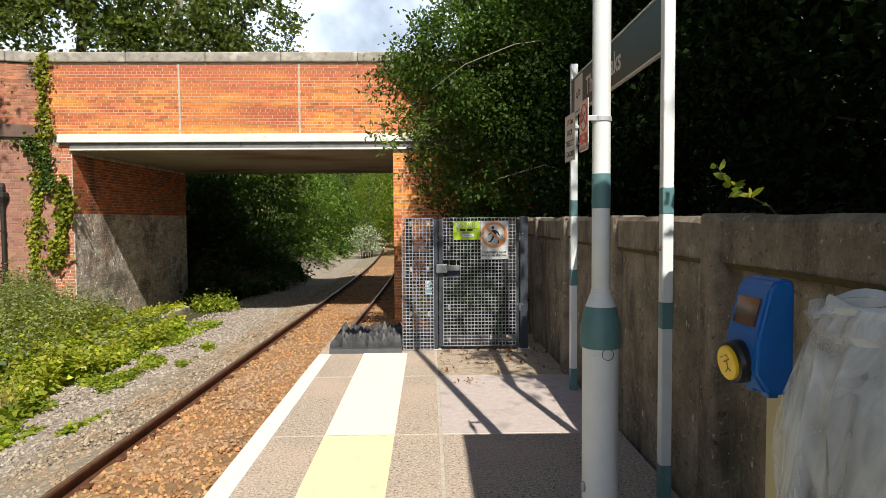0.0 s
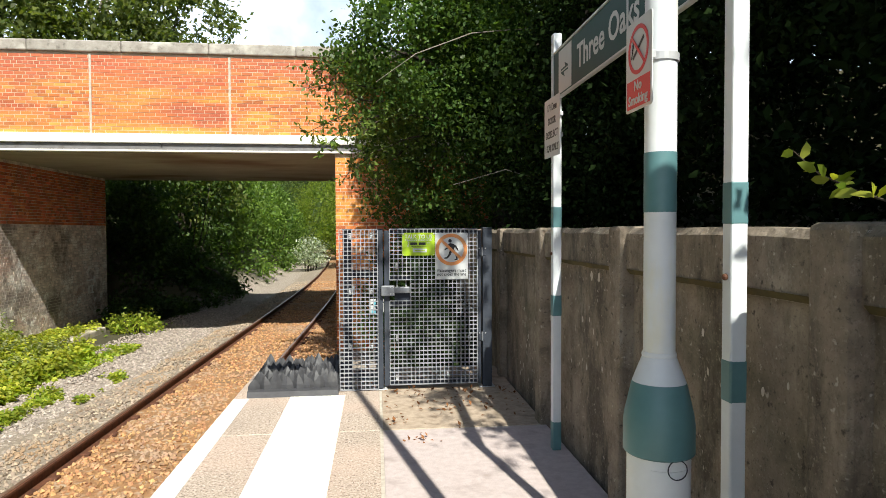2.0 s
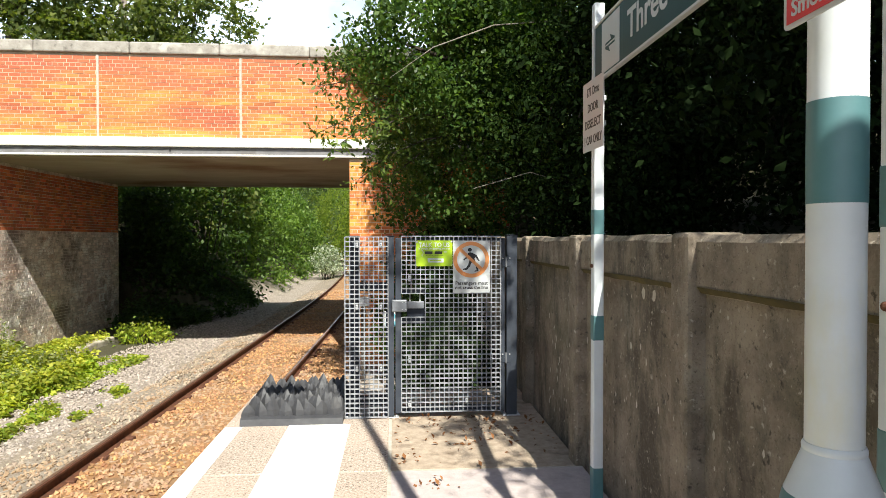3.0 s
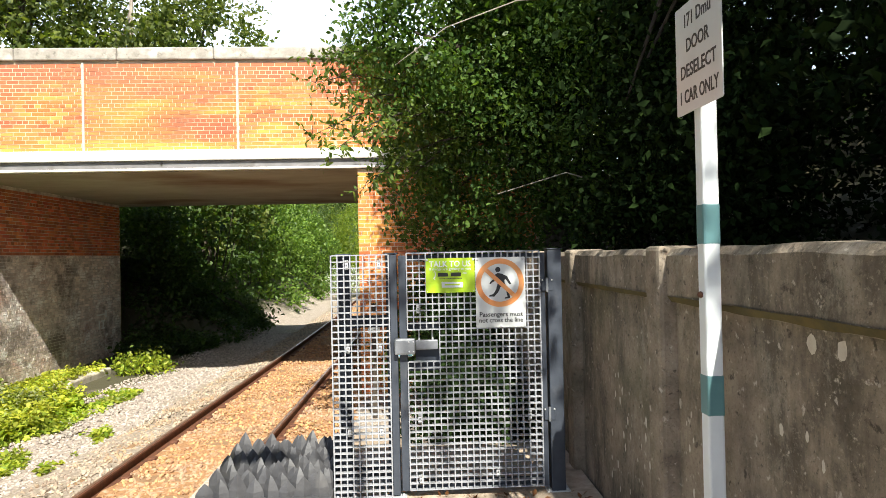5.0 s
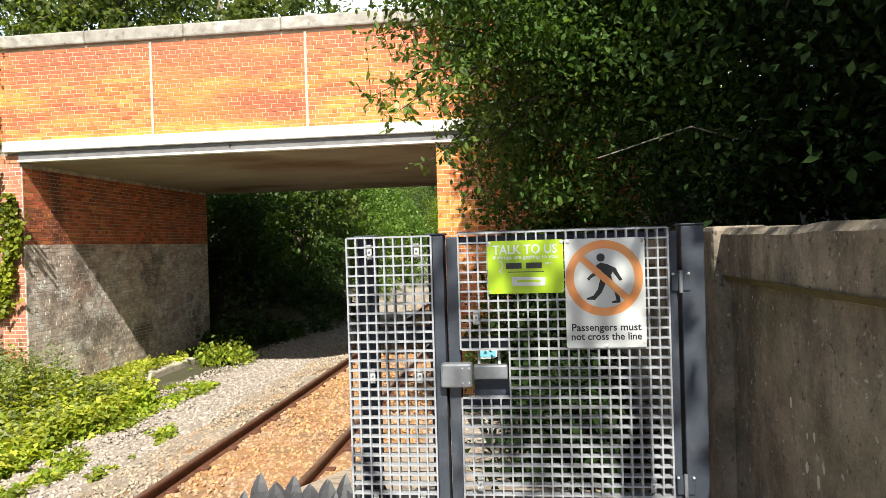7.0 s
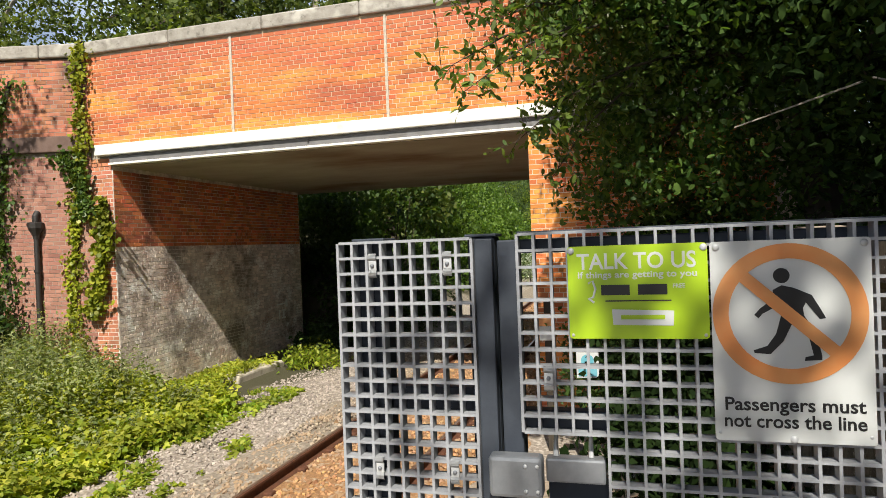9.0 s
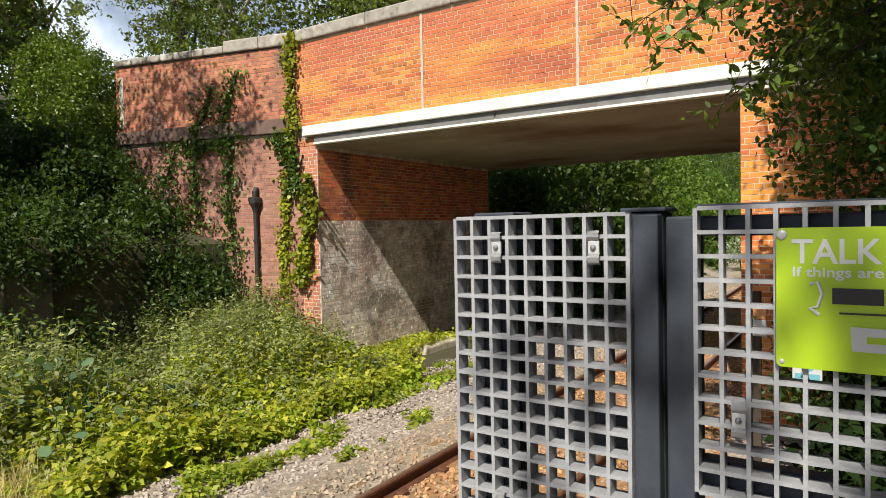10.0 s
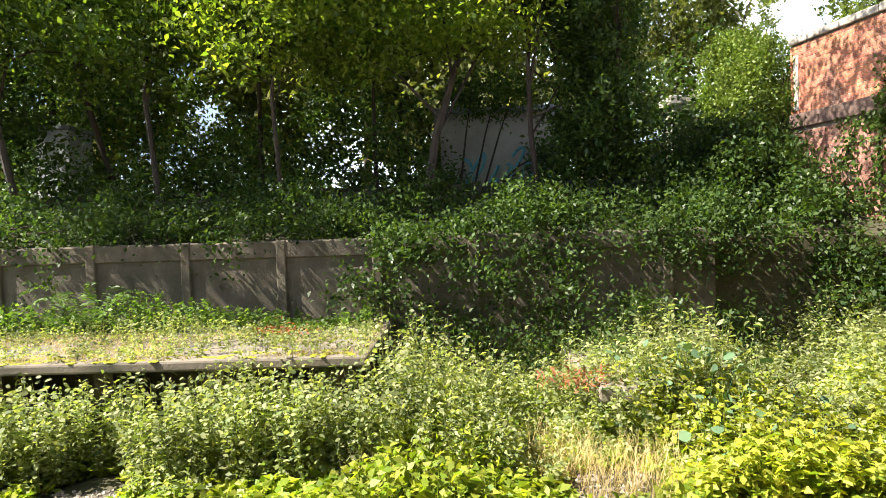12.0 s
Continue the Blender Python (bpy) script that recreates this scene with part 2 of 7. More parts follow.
M_CONC_WALL = mat("weathered_concrete", (0.33, 0.27, 0.205), (0.135, 0.107, 0.08), rough=0.95, scale=4.5, detail=14, bump=1.0, bump_scale=30)
layer(M_CONC_WALL, (0.068, 0.057, 0.041), 2.6, (0.47, 0.60), (1, 1, 0.35), detail=12, amount=0.85, rough=0.7)
layer(M_CONC_WALL, (0.07, 0.075, 0.035), 1.1, (0.56, 0.72), detail=9, amount=0.55)
layer(M_CONC_WALL, (0.33, 0.29, 0.235), 2.1, (0.54, 0.64), (1, 1, 0.6), detail=14, amount=0.7, rough=0.8)
layer(M_CONC_WALL, (0.48, 0.43, 0.36), 26, (0.64, 0.70), detail=3, amount=0.8)
layer(M_CONC_WALL, (0.035, 0.028, 0.02), 22, (0.62, 0.70), detail=4, amount=0.8)
layer(M_CONC_WALL, (0.34, 0.29, 0.225), 55, (0.55, 0.66), detail=6, amount=0.55, rough=0.75)
layer(M_CONC_WALL, (0.045, 0.038, 0.026), 75, (0.56, 0.66), detail=6, amount=0.6, rough=0.75)
# old concrete darkened: the bank trees' shade is put into its base tones
M_CONC_BANK = mat("bank_concrete_painted_shade", (0.165, 0.14, 0.105), (0.095, 0.08, 0.058), rough=0.95, scale=2.4, detail=10, bump=0.6, bump_scale=30)
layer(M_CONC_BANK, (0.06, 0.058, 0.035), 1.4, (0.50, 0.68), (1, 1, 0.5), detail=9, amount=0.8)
M_ALGAE = mat("olive_algae_stain", (0.10, 0.075, 0.02), (0.055, 0.045, 0.016), rough=0.95, scale=12)
M_FLAKE = mat("bare_concrete_flake", (0.58, 0.54, 0.47), (0.46, 0.41, 0.34), rough=0.95, scale=20, bump=0.3)
M_CONC_OLD = mat("old_platform_concrete", (0.24, 0.205, 0.16), (0.14, 0.12, 0.092), rough=0.95, scale=3, bump=0.6, bump_scale=30, c=(0.09, 0.085, 0.06), cpos=(0.52, 0.68), cscale=1.4)
M_SLAB = mat("exposed_aggregate_paving", (0.60, 0.50, 0.42), (0.27, 0.21, 0.165), rough=0.92, scale=62, detail=3, bump=0.8, bump_scale=80, per_object=0.05, speck=(0.13, 0.09, 0.07), speck_scale=52, speck_pos=(0.60, 0.65))
layer(M_SLAB, (0.70, 0.63, 0.56), 48, (0.60, 0.66), detail=3, amount=0.8)
layer(M_SLAB, (0.27, 0.215, 0.17), 1.3, (0.54, 0.74), detail=9, amount=0.45, place=True)
layer(M_SLAB, (0.60, 0.44, 0.36), 0.7, (0.46, 0.62), detail=9, amount=0.45, place=True)
layer(M_SLAB, (0.22, 0.165, 0.125), 7, (0.62, 0.70), detail=8, amount=0.5, place=True)
M_SLAB_PINK = mat("pinkish_concrete_screed", (0.55, 0.47, 0.455), (0.45, 0.38, 0.365), rough=0.9, scale=18, detail=8, bump=0.35, bump_scale=80, c=(0.34, 0.28, 0.26), cpos=(0.58, 0.75), cscale=4)
M_SLAB_BROWN = mat("dusty_brown_paving", (0.48, 0.385, 0.295), (0.32, 0.25, 0.185), rough=0.95, scale=14, bump=0.6, bump_scale=60, c=(0.16, 0.115, 0.08), cpos=(0.58, 0.74), cscale=5)
M_JOINT = mat("pale_joint_filler", (0.55, 0.50, 0.43), (0.40, 0.35, 0.29), rough=0.95, scale=20)
M_LINE_WHITE = mat("white_line_paint", (0.82, 0.82, 0.79), (0.66, 0.65, 0.61), rough=0.8, scale=22, bump=0.3, bump_scale=70, c=(0.45, 0.41, 0.35), cpos=(0.66, 0.8), cscale=9)
M_LINE_YELLOW = mat("yellow_line_paint", (0.86, 0.76, 0.48), (0.78, 0.68, 0.41), rough=0.8, scale=22, bump=0.3, bump_scale=70, c=(0.62, 0.54, 0.38), cpos=(0.6, 0.78), cscale=7)
M_LINE_PALE = mat("bleached_line_paint", (0.84, 0.82, 0.72), (0.76, 0.73, 0.62), rough=0.8, scale=22, bump=0.3, bump_scale=70)
M_GREY_STEEL = mat("grey_painted_steel", (0.034, 0.041, 0.056), (0.046, 0.054, 0.070), spec=0.3, rough=0.6, scale=12, bump=0.1, bump_scale=60, c=(0.08, 0.085, 0.095), cpos=(0.6, 0.75), cscale=4)
M_GRP = mat("pale_grey_grating", (0.33, 0.34, 0.37), (0.25, 0.26, 0.285), rough=0.6, scale=25, bump=0.2, bump_scale=80)
M_ZINC = mat("galvanised_metal", (0.50, 0.51, 0.53), (0.40, 0.41, 0.43), rough=0.45, metal=0.15, scale=20)
M_LOCK = mat("dull_silver_metal", (0.20, 0.21, 0.23), (0.15, 0.16, 0.18), rough=0.4, metal=0.2, scale=20)
M_POST_WHITE = mat("white_post_paint", (0.70, 0.735, 0.765), (0.64, 0.675, 0.70), rough=0.45, scale=9, c=(0.58, 0.58, 0.54), cpos=(0.66, 0.8), cscale=3)
M_TEAL = mat("teal_paint", (0.085, 0.185, 0.20), (0.105, 0.22, 0.235), rough=0.45, scale=8, c=(0.15, 0.24, 0.25), cpos=(0.62, 0.8), cscale=6)
M_SIGN_WHITE = mat("white_sign_enamel", (0.53, 0.545, 0.55), (0.48, 0.495, 0.50), rough=0.3, scale=5)
M_SIGN_GREEN = mat("dark_green_sign_enamel", (0.008, 0.050, 0.052), (0.010, 0.058, 0.060), rough=0.35, spec=0.12, scale=5)
M_RED = mat("red_sign_ink", (0.60, 0.03, 0.035), rough=0.4)
M_BLACK = mat("black_ink", (0.010, 0.010, 0.011), rough=0.45)
M_ORANGE = mat("faded_orange_ink", (0.62, 0.22, 0.065), (0.60, 0.30, 0.12), rough=0.4, scale=6)
M_LIME = mat("lime_green_sign", (0.30, 0.45, 0.008), (0.33, 0.49, 0.012), rough=0.35, scale=5)
M_RUST = mat("rusty_rail_steel", (0.16, 0.062, 0.030), (0.075, 0.032, 0.020), rough=0.75, metal=0.2, scale=14, bump=0.4, bump_scale=60)
M_RAILTOP = mat("worn_rail_head", (0.20, 0.115, 0.075), (0.28, 0.19, 0.14), rough=0.42, metal=0.55, scale=10)
M_SLEEPER = mat("dusty_sleeper", (0.27, 0.165, 0.085), (0.18, 0.105, 0.055), rough=0.95, scale=6, bump=0.6)
M_BALLAST_RUST = mat("rust_stained_ballast", (0.36, 0.195, 0.085), (0.21, 0.11, 0.05), rough=0.95, scale=26, detail=6, bump=1.0, bump_scale=38, c=(0.42, 0.32, 0.22), cpos=(0.52, 0.68), cscale=12)
M_STONE_RUST = mat("rust_stained_stone", (0.46, 0.26, 0.125), (0.32, 0.165, 0.07), rough=0.95, scale=18, island=0.45)
layer(M_STONE_RUST, (0.36, 0.27, 0.20), 1.2, (0.48, 0.66), detail=5, amount=0.7)
M_BALLAST_GREY = mat("grey_brown_ballast", (0.30, 0.25, 0.195), (0.18, 0.145, 0.11), rough=0.95, scale=26, detail=6, bump=1.0, bump_scale=38, c=(0.40, 0.34, 0.28), cpos=(0.52, 0.68), cscale=12)
M_STONE_SHOULDER = mat("grey_brown_stone", (0.37, 0.30, 0.23), (0.25, 0.195, 0.145), rough=0.95, scale=18, island=0.45)
layer(M_STONE_SHOULDER, (0.34, 0.22, 0.12), 0.9, (0.50, 0.66), detail=5, place=True, amount=0.7)
M_STONE = mat("grey_pink_stone", (0.38, 0.325, 0.285), (0.27, 0.23, 0.20), rough=0.95, scale=18, island=0.4)
M_SPIKE = mat("grey_rubber", (0.042, 0.042, 0.048), (0.068, 0.068, 0.073), rough=0.6, scale=9, bump=0.2, c=(0.13, 0.125, 0.12), cpos=(0.58, 0.75), cscale=4)
M_SPIKE_WORN = mat("scuffed_rubber", (0.30, 0.28, 0.25), (0.12, 0.115, 0.11), rough=0.8, scale=18)
M_BLUE = mat("blue_moulded_plastic", (0.006, 0.11, 0.42), (0.008, 0.13, 0.46), rough=0.38, scale=8)
M_YELLOW = mat("yellow_plastic", (0.80, 0.55, 0.02), (0.76, 0.50, 0.02), rough=0.4, scale=8)
M_SYMBOL = mat("brown_printed_symbol", (0.26, 0.15, 0.01), rough=0.5)
M_DARKPLASTIC = mat("black_plastic", (0.014, 0.014, 0.016), rough=0.35)
M_CREAM = mat("cream_painted_steel", (0.52, 0.46, 0.27), (0.45, 0.39, 0.22), rough=0.5, scale=8)
M_SCREEN = mat("dark_screen_glass", (0.030, 0.018, 0.016), (0.045, 0.03, 0.028), rough=0.08, scale=3)
M_IRON = mat("black_cast_iron", (0.018, 0.016, 0.016), (0.035, 0.028, 0.025), rough=0.6, scale=10, bump=0.2)
M_BARK = mat("tree_bark", (0.065, 0.050, 0.036), (0.032, 0.025, 0.018), rough=0.95, scale=9, bump=0.8, bump_scale=22, stretch=(1, 1, 0.25))
M_BARK_PALE = mat("pale_birch_bark", (0.34, 0.30, 0.25), (0.20, 0.17, 0.14), rough=0.9, scale=7, bump=0.5, stretch=(1, 1, 0.4))
M_RENDERED = mat("pale_rendered_wall", (0.40, 0.38, 0.32), (0.28, 0.265, 0.22), rough=0.9, scale=1.5, bump=0.2)
M_PAINT_BLUE = mat("faded_blue_spray_paint", (0.10, 0.33, 0.42), (0.16, 0.40, 0.48), rough=0.8, scale=8)
M_ROOF = mat("shelter_roof_sheet", (0.20, 0.21, 0.21), (0.15, 0.16, 0.16), rough=0.6, scale=4)
M_MOSS = mat("bright_moss", (0.30, 0.29, 0.012), (0.20, 0.22, 0.012), rough=0.95, scale=30, bump=0.8)

# near-black green: the deep shade behind the wall is put into this colour
L_HEDGE = leaf_mat("hedge_leaf_painted_shade", (0.006, 0.013, 0.003), (0.014, 0.028, 0.006), 0.8, 0.06, 0.08)
L_LAUREL = leaf_mat("evergreen_leaf", (0.028, 0.068, 0.014), (0.115, 0.185, 0.040), 0.45, 0.38, 0.25)
# darker copy of the evergreen leaf, with shade put into the colour
L_DUSK = leaf_mat("evergreen_leaf_painted_shade", (0.019, 0.042, 0.010), (0.058, 0.098, 0.022), 0.65, 0.3, 0.08)
# lighter leaf for the tree's sunny edge, sunlight put into the colour
L_SPRAY = leaf_mat("spray_leaf_painted_sun", (0.06, 0.11, 0.02), (0.15, 0.20, 0.04), 0.4, 0.4)
L_IVY = leaf_mat("ivy_leaf", (0.045, 0.095, 0.014), (0.105, 0.155, 0.024), 0.4, 0.25)
L_IVY_SUN = leaf_mat("yellow_green_ivy_leaf", (0.13, 0.175, 0.014), (0.34, 0.34, 0.03), 0.42, 0.3)
L_TREE = leaf_mat("broadleaf_green", (0.09, 0.15, 0.02), (0.25, 0.30, 0.05), 0.5, 0.6)
# ivy green lowered, so the bank's shade is part of the colour
L_TRAIL = leaf_mat("trailing_ivy_leaf", (0.023, 0.052, 0.013), (0.078, 0.122, 0.032), 0.5, 0.34, 0.2)
L_BANK = leaf_mat("bank_shrub_leaf", (0.024, 0.056, 0.013), (0.080, 0.125, 0.030), 0.45, 0.38)
# dark copy of the broadleaf green, its shade put into the leaf colour
L_TREE_DARK = leaf_mat("broadleaf_painted_shade", (0.028, 0.060, 0.014), (0.080, 0.130, 0.028), 0.5, 0.42)
L_FAR = leaf_mat("distant_broadleaf", (0.085, 0.11, 0.034), (0.22, 0.225, 0.075), 0.6, 0.45)
L_PALE = leaf_mat("whitish_leaf", (0.16, 0.22, 0.13), (0.55, 0.58, 0.50), 0.6, 0.3)
L_BEHIND = leaf_mat("tall_tree_leaf", (0.050, 0.082, 0.020), (0.155, 0.180, 0.045), 0.6, 0.45)
L_CLOSE = leaf_mat("blue_green_distant_leaf", (0.050, 0.090, 0.034), (0.13, 0.18, 0.065), 0.6, 0.4)
L_MID = leaf_mat("mid_green_broadleaf", (0.045, 0.088, 0.016), (0.155, 0.215, 0.036), 0.45, 0.5)
L_BUSH = leaf_mat("fresh_green_bush_leaf", (0.050, 0.105, 0.020), (0.165, 0.245, 0.048), 0.5, 0.42)
L_NETTLE = leaf_mat("nettle_leaf", (0.125, 0.170, 0.062), (0.38, 0.395, 0.19), 0.6, 0.42)
L_BRAMBLE = leaf_mat("bramble_leaf", (0.13, 0.21, 0.02), (0.38, 0.40, 0.055), 0.5, 0.42)
L_BRAMBLE_SUN = leaf_mat("yellowing_bramble_leaf", (0.17, 0.235, 0.025), (0.50, 0.48, 0.07), 0.5, 0.42)
L_BURDOCK = leaf_mat("grey_green_broad_leaf", (0.075, 0.14, 0.075), (0.13, 0.21, 0.11), 0.6, 0.25)
L_STRAW = leaf_mat("dry_straw", (0.36, 0.27, 0.11), (0.54, 0.42, 0.21), 0.8, 0.2)
L_FERN = leaf_mat("fern_green", (0.055, 0.11, 0.018), (0.10, 0.16, 0.03), 0.55, 0.35)
L_DEAD = leaf_mat("dead_leaf", (0.16, 0.065, 0.022), (0.26, 0.12, 0.05), 0.85, 0.1)


def ground_mat():
    """Earth, with pale gravel beside the track and thin grass farther out."""
    m = mat("stony_ground", (0.33, 0.28, 0.235), (0.19, 0.155, 0.125), rough=0.95, scale=24, detail=8, bump=1.0, bump_scale=30, c=(0.50, 0.44, 0.38), cpos=(0.5, 0.66), cscale=14)
    n, l = m.node_tree.nodes, m.node_tree.links
    p = n["Principled BSDF"]
    was = p.inputs["Base Color"].links[0].from_socket
    tc = n.new("ShaderNodeTexCoord")
    sep = n.new("ShaderNodeSeparateXYZ")
    l.new(tc.outputs["Object"], sep.inputs["Vector"])
    ns = n.new("ShaderNodeTexNoise")
    ns.inputs["Scale"].default_value, ns.inputs["Detail"].default_value = 0.7, 6
    l.new(tc.outputs["Object"], ns.inputs["Vector"])
    add = n.new("ShaderNodeMath")
    add.operation = "MULTIPLY_ADD"
    l.new(ns.outputs["Fac"], add.inputs[0])
    add.inputs[1].default_value = 3.0
    l.new(sep.outputs["X"], add.inputs[2])
    r = n.new("ShaderNodeMapRange")
    r.inputs["From Min"].default_value, r.inputs["From Max"].default_value = -4.9, -4.1
    l.new(add.outputs["Value"], r.inputs["Value"])
    far = n.new("ShaderNodeMapRange")
    far.inputs["From Min"].default_value, far.inputs["From Max"].default_value = 1.2, 0.6
    l.new(sep.outputs["X"], far.inputs["Value"])
    both = n.new("ShaderNodeMath")
    both.operation = "MULTIPLY"
    l.new(r.outputs["Result"], both.inputs[0])
    l.new(far.outputs["Result"], both.inputs[1])
    soil = n.new("ShaderNodeMix")
    soil.data_type = "RGBA"
    soil.inputs["A"].default_value = (0.055, 0.050, 0.024, 1)
    l.new(both.outputs["Value"], soil.inputs["Factor"])
    l.new(was, soil.inputs["B"])
    l.new(soil.outputs["Result"], p.inputs["Base Color"])
    return m


M_GROUND = ground_mat()


# ---- building helpers ----
def finish(name, bm, material, smooth=False):
    me = bpy.data.meshes.new(name)
    bmesh.ops.recalc_face_normals(bm, faces=bm.faces)
    bm.to_mesh(me)
    bm.free()
    me.materials.append(material)
    if smooth:
        me.polygons.foreach_set("use_smooth", [True] * len(me.polygons))
        me.set_sharp_from_angle(angle=radians(38))
    return me


def part(name, bm, material, parent, label="", smooth=False):
    ob = new(name, finish(name, bm, material, smooth) if isinstance(bm, bmesh.types.BMesh) else bm)
    ob.parent = parent
    if label:
        tagged(ob, label)
    return ob


def thing(name, label, category, group="", kind="", at=(0, 0, 0)):
    ob = new(name)
    ob.empty_display_size = 0.2
    ob.location = at
    return tagged(ob, label, category, group, kind)


def box(bm, x0, x1, y0, y1, z0, z1, bevel=0.0):
    r = bmesh.ops.create_cube(bm, size=1, matrix=Matrix.Translation(((x0 + x1) / 2, (y0 + y1) / 2, (z0 + z1) / 2)) @ Matrix.Diagonal((x1 - x0, y1 - y0, z1 - z0, 1)))
    if bevel:
        es = list({e for v in r["verts"] for e in v.link_edges})
        bmesh.ops.bevel(bm, geom=es, offset=bevel, segments=2, affect="EDGES", profile=0.5)
    return bm


def boxed(x0, x1, y0, y1, z0, z1, bevel=0.0):
    return box(bmesh.new(), x0, x1, y0, y1, z0, z1, bevel)


def lathe(bm, cx, cy, rings, seg=24):
    """Rings of (radius, z) round an upright axis, closed at both ends."""
    last = None
    for r, z in rings:
        ring = [bm.verts.new((cx + r * math.cos(2 * math.pi * i / seg), cy + r * math.sin(2 * math.pi * i / seg), z)) for i in range(seg)]
        if last:
            for i in range(seg):
                bm.faces.new((last[i], last[(i + 1) % seg], ring[(i + 1) % seg], ring[i]))
        else:
            bm.faces.new(ring[::-1])
        last = ring
    bm.faces.new(last)
    return bm


def tube(bm, pts, radii, seg=6):
    """A tapered tube through the points."""
    last = None
    pts = [Vector(p) for p in pts]
    for i, p in enumerate(pts):
        d = (pts[min(i + 1, len(pts) - 1)] - pts[max(i - 1, 0)]).normalized()
        u = d.orthogonal().normalized()
        if abs(d.z) > 0.3:
            u = (Vector((1, 0, 0)) - d * d.x).normalized()
        v = d.cross(u)
        ring = [bm.verts.new(p + radii[i] * (u * math.cos(2 * math.pi * k / seg) + v * math.sin(2 * math.pi * k / seg))) for k in range(seg)]
        if last:
            for k in range(seg):
                bm.faces.new((last[k], last[(k + 1) % seg], ring[(k + 1) % seg], ring[k]))
        last = ring
    bm.faces.new(last)
    return bm


def quads(name, co, nquads, material, k=4):
    """A mesh of loose faces of k corners each, from an array of corners."""
    me = bpy.data.meshes.new(name)
    me.vertices.add(len(co))
    me.vertices.foreach_set("co", co.astype(np.float32).ravel())
    me.loops.add(nquads * k)
    me.loops.foreach_set("vertex_index", np.arange(nquads * k, dtype=np.int32))
    me.polygons.add(nquads)
    me.polygons.foreach_set("loop_start", np.arange(0, nquads * k, k, dtype=np.int32))
    me.update(calc_edges=True)
    me.materials.append(material)
    return me


rng = np.random.default_rng(7)


def leaves(name, pts, size, material, width=0.55, up=0.5, axis=None, fold=0.18, oval=False):
    """One diamond-shaped, slightly folded leaf at every point; up: how far the blades face the sky."""
    n = len(pts)
    s = size * rng.uniform(0.6, 1.3, n)[:, None]
    a = rng.normal(size=(n, 3)) if axis is None else axis + rng.normal(size=(n, 3)) * 0.45
    a[:, 2] -= 0.15
    a /= np.linalg.norm(a, axis=1)[:, None]
    nn = rng.normal(size=(n, 3)) + np.array([0, 0, up * 2.2])
    b = np.cross(nn, a)
    b /= np.linalg.norm(b, axis=1)[:, None] + 1e-9
    c = np.cross(a, b)
    if oval:
        co = np.empty((n, 6, 3))
        for i, (f, w, c0) in enumerate(((0, 0, 0), (0.30, 0.46, 0.8), (0.68, 0.42, 0.8), (1, 0, 0), (0.68, -0.42, 0.8), (0.30, -0.46, 0.8))):
            co[:, i] = pts + a * s * f + b * s * width * w + c * s * fold * c0 * 0.6
        return quads(name, co.reshape(-1, 3), n, material, 6)
    co = np.empty((n, 4, 3))
    co[:, 0] = pts
    co[:, 1] = pts + a * s * 0.48 + b * s * width * 0.5 + c * s * fold
    co[:, 2] = pts + a * s
    co[:, 3] = pts + a * s * 0.48 - b * s * width * 0.5 + c * s * fold
    return quads(name, co.reshape(-1, 3), n, material)


def crown_points(blobs, clumps, per, spread, inner=0.45):
    """Points in clumps round the outer part of some ellipsoids (centre, radii)."""
    vol = np.array([r[0] * r[1] * r[2] for _, r in blobs]) ** 0.72
    out = []
    for (c, r), w in zip(blobs, vol / vol.sum()):
        k = max(1, int(clumps * w))
        d = rng.normal(size=(k, 3))
        d /= np.linalg.norm(d, axis=1)[:, None]
        rad = (inner ** 3 + (1 - inner ** 3) * rng.random(k)) ** (1 / 3) * rng.uniform(0.85, 1.12, k)
        cc = np.array(c) + d * rad[:, None] * np.array(r)
        q = cc[:, None, :] + rng.normal(size=(k, per, 3)) * spread * np.array([1, 1, 0.75])
        out.append(q.reshape(-1, 3))
    return np.concatenate(out)


def tree(name, label, base, top, trunk_r, blobs, leaf, size, clumps, per, spread, bark=None, inner=0.45, limbs=7, group="", oval=False):
    t = thing(name, label, "tree", group, at=base)
    base, top = Vector(base), Vector(top)
    h = top - base
    bm = bmesh.new()
    bend = Vector((rng.normal() * 0.04, rng.normal() * 0.04, 0)) * h.length
    spine = [base * 0 + h * f + bend * math.sin(f * 3.0) for f in (0, 0.06, 0.3, 0.55, 0.8, 1)]
    tube(bm, spine, [trunk_r * k for k in (1.5, 1.05, 0.85, 0.65, 0.4, 0.15)], 8)
    part("trunk", bm, bark or M_BARK, t, smooth=True)
    bm = bmesh.new()
    for i in range(limbs):
        c, r = blobs[i % len(blobs)]
        f = 0.25 + 0.6 * (i + 0.5) / limbs
        a = h * f + bend * math.sin(f * 3.0)
        d = rng.normal(size=3)
        d /= np.linalg.norm(d)
        e = Vector(c) - base + Vector(d * np.array(r) * 0.75)
        mid = a.lerp(e, 0.5) + Vector((0, 0, 0.12 * (e - a).length))
        tube(bm, [a, mid, e], [trunk_r * 0.42, trunk_r * 0.26, trunk_r * 0.07], 5)
    part("limb", bm, bark or M_BARK, t, smooth=True)
    pts = crown_points(blobs, clumps, per, spread, inner) - np.array(base)
    part("crown", leaves("crown", pts, size, leaf, oval=oval), None, t)
    return t


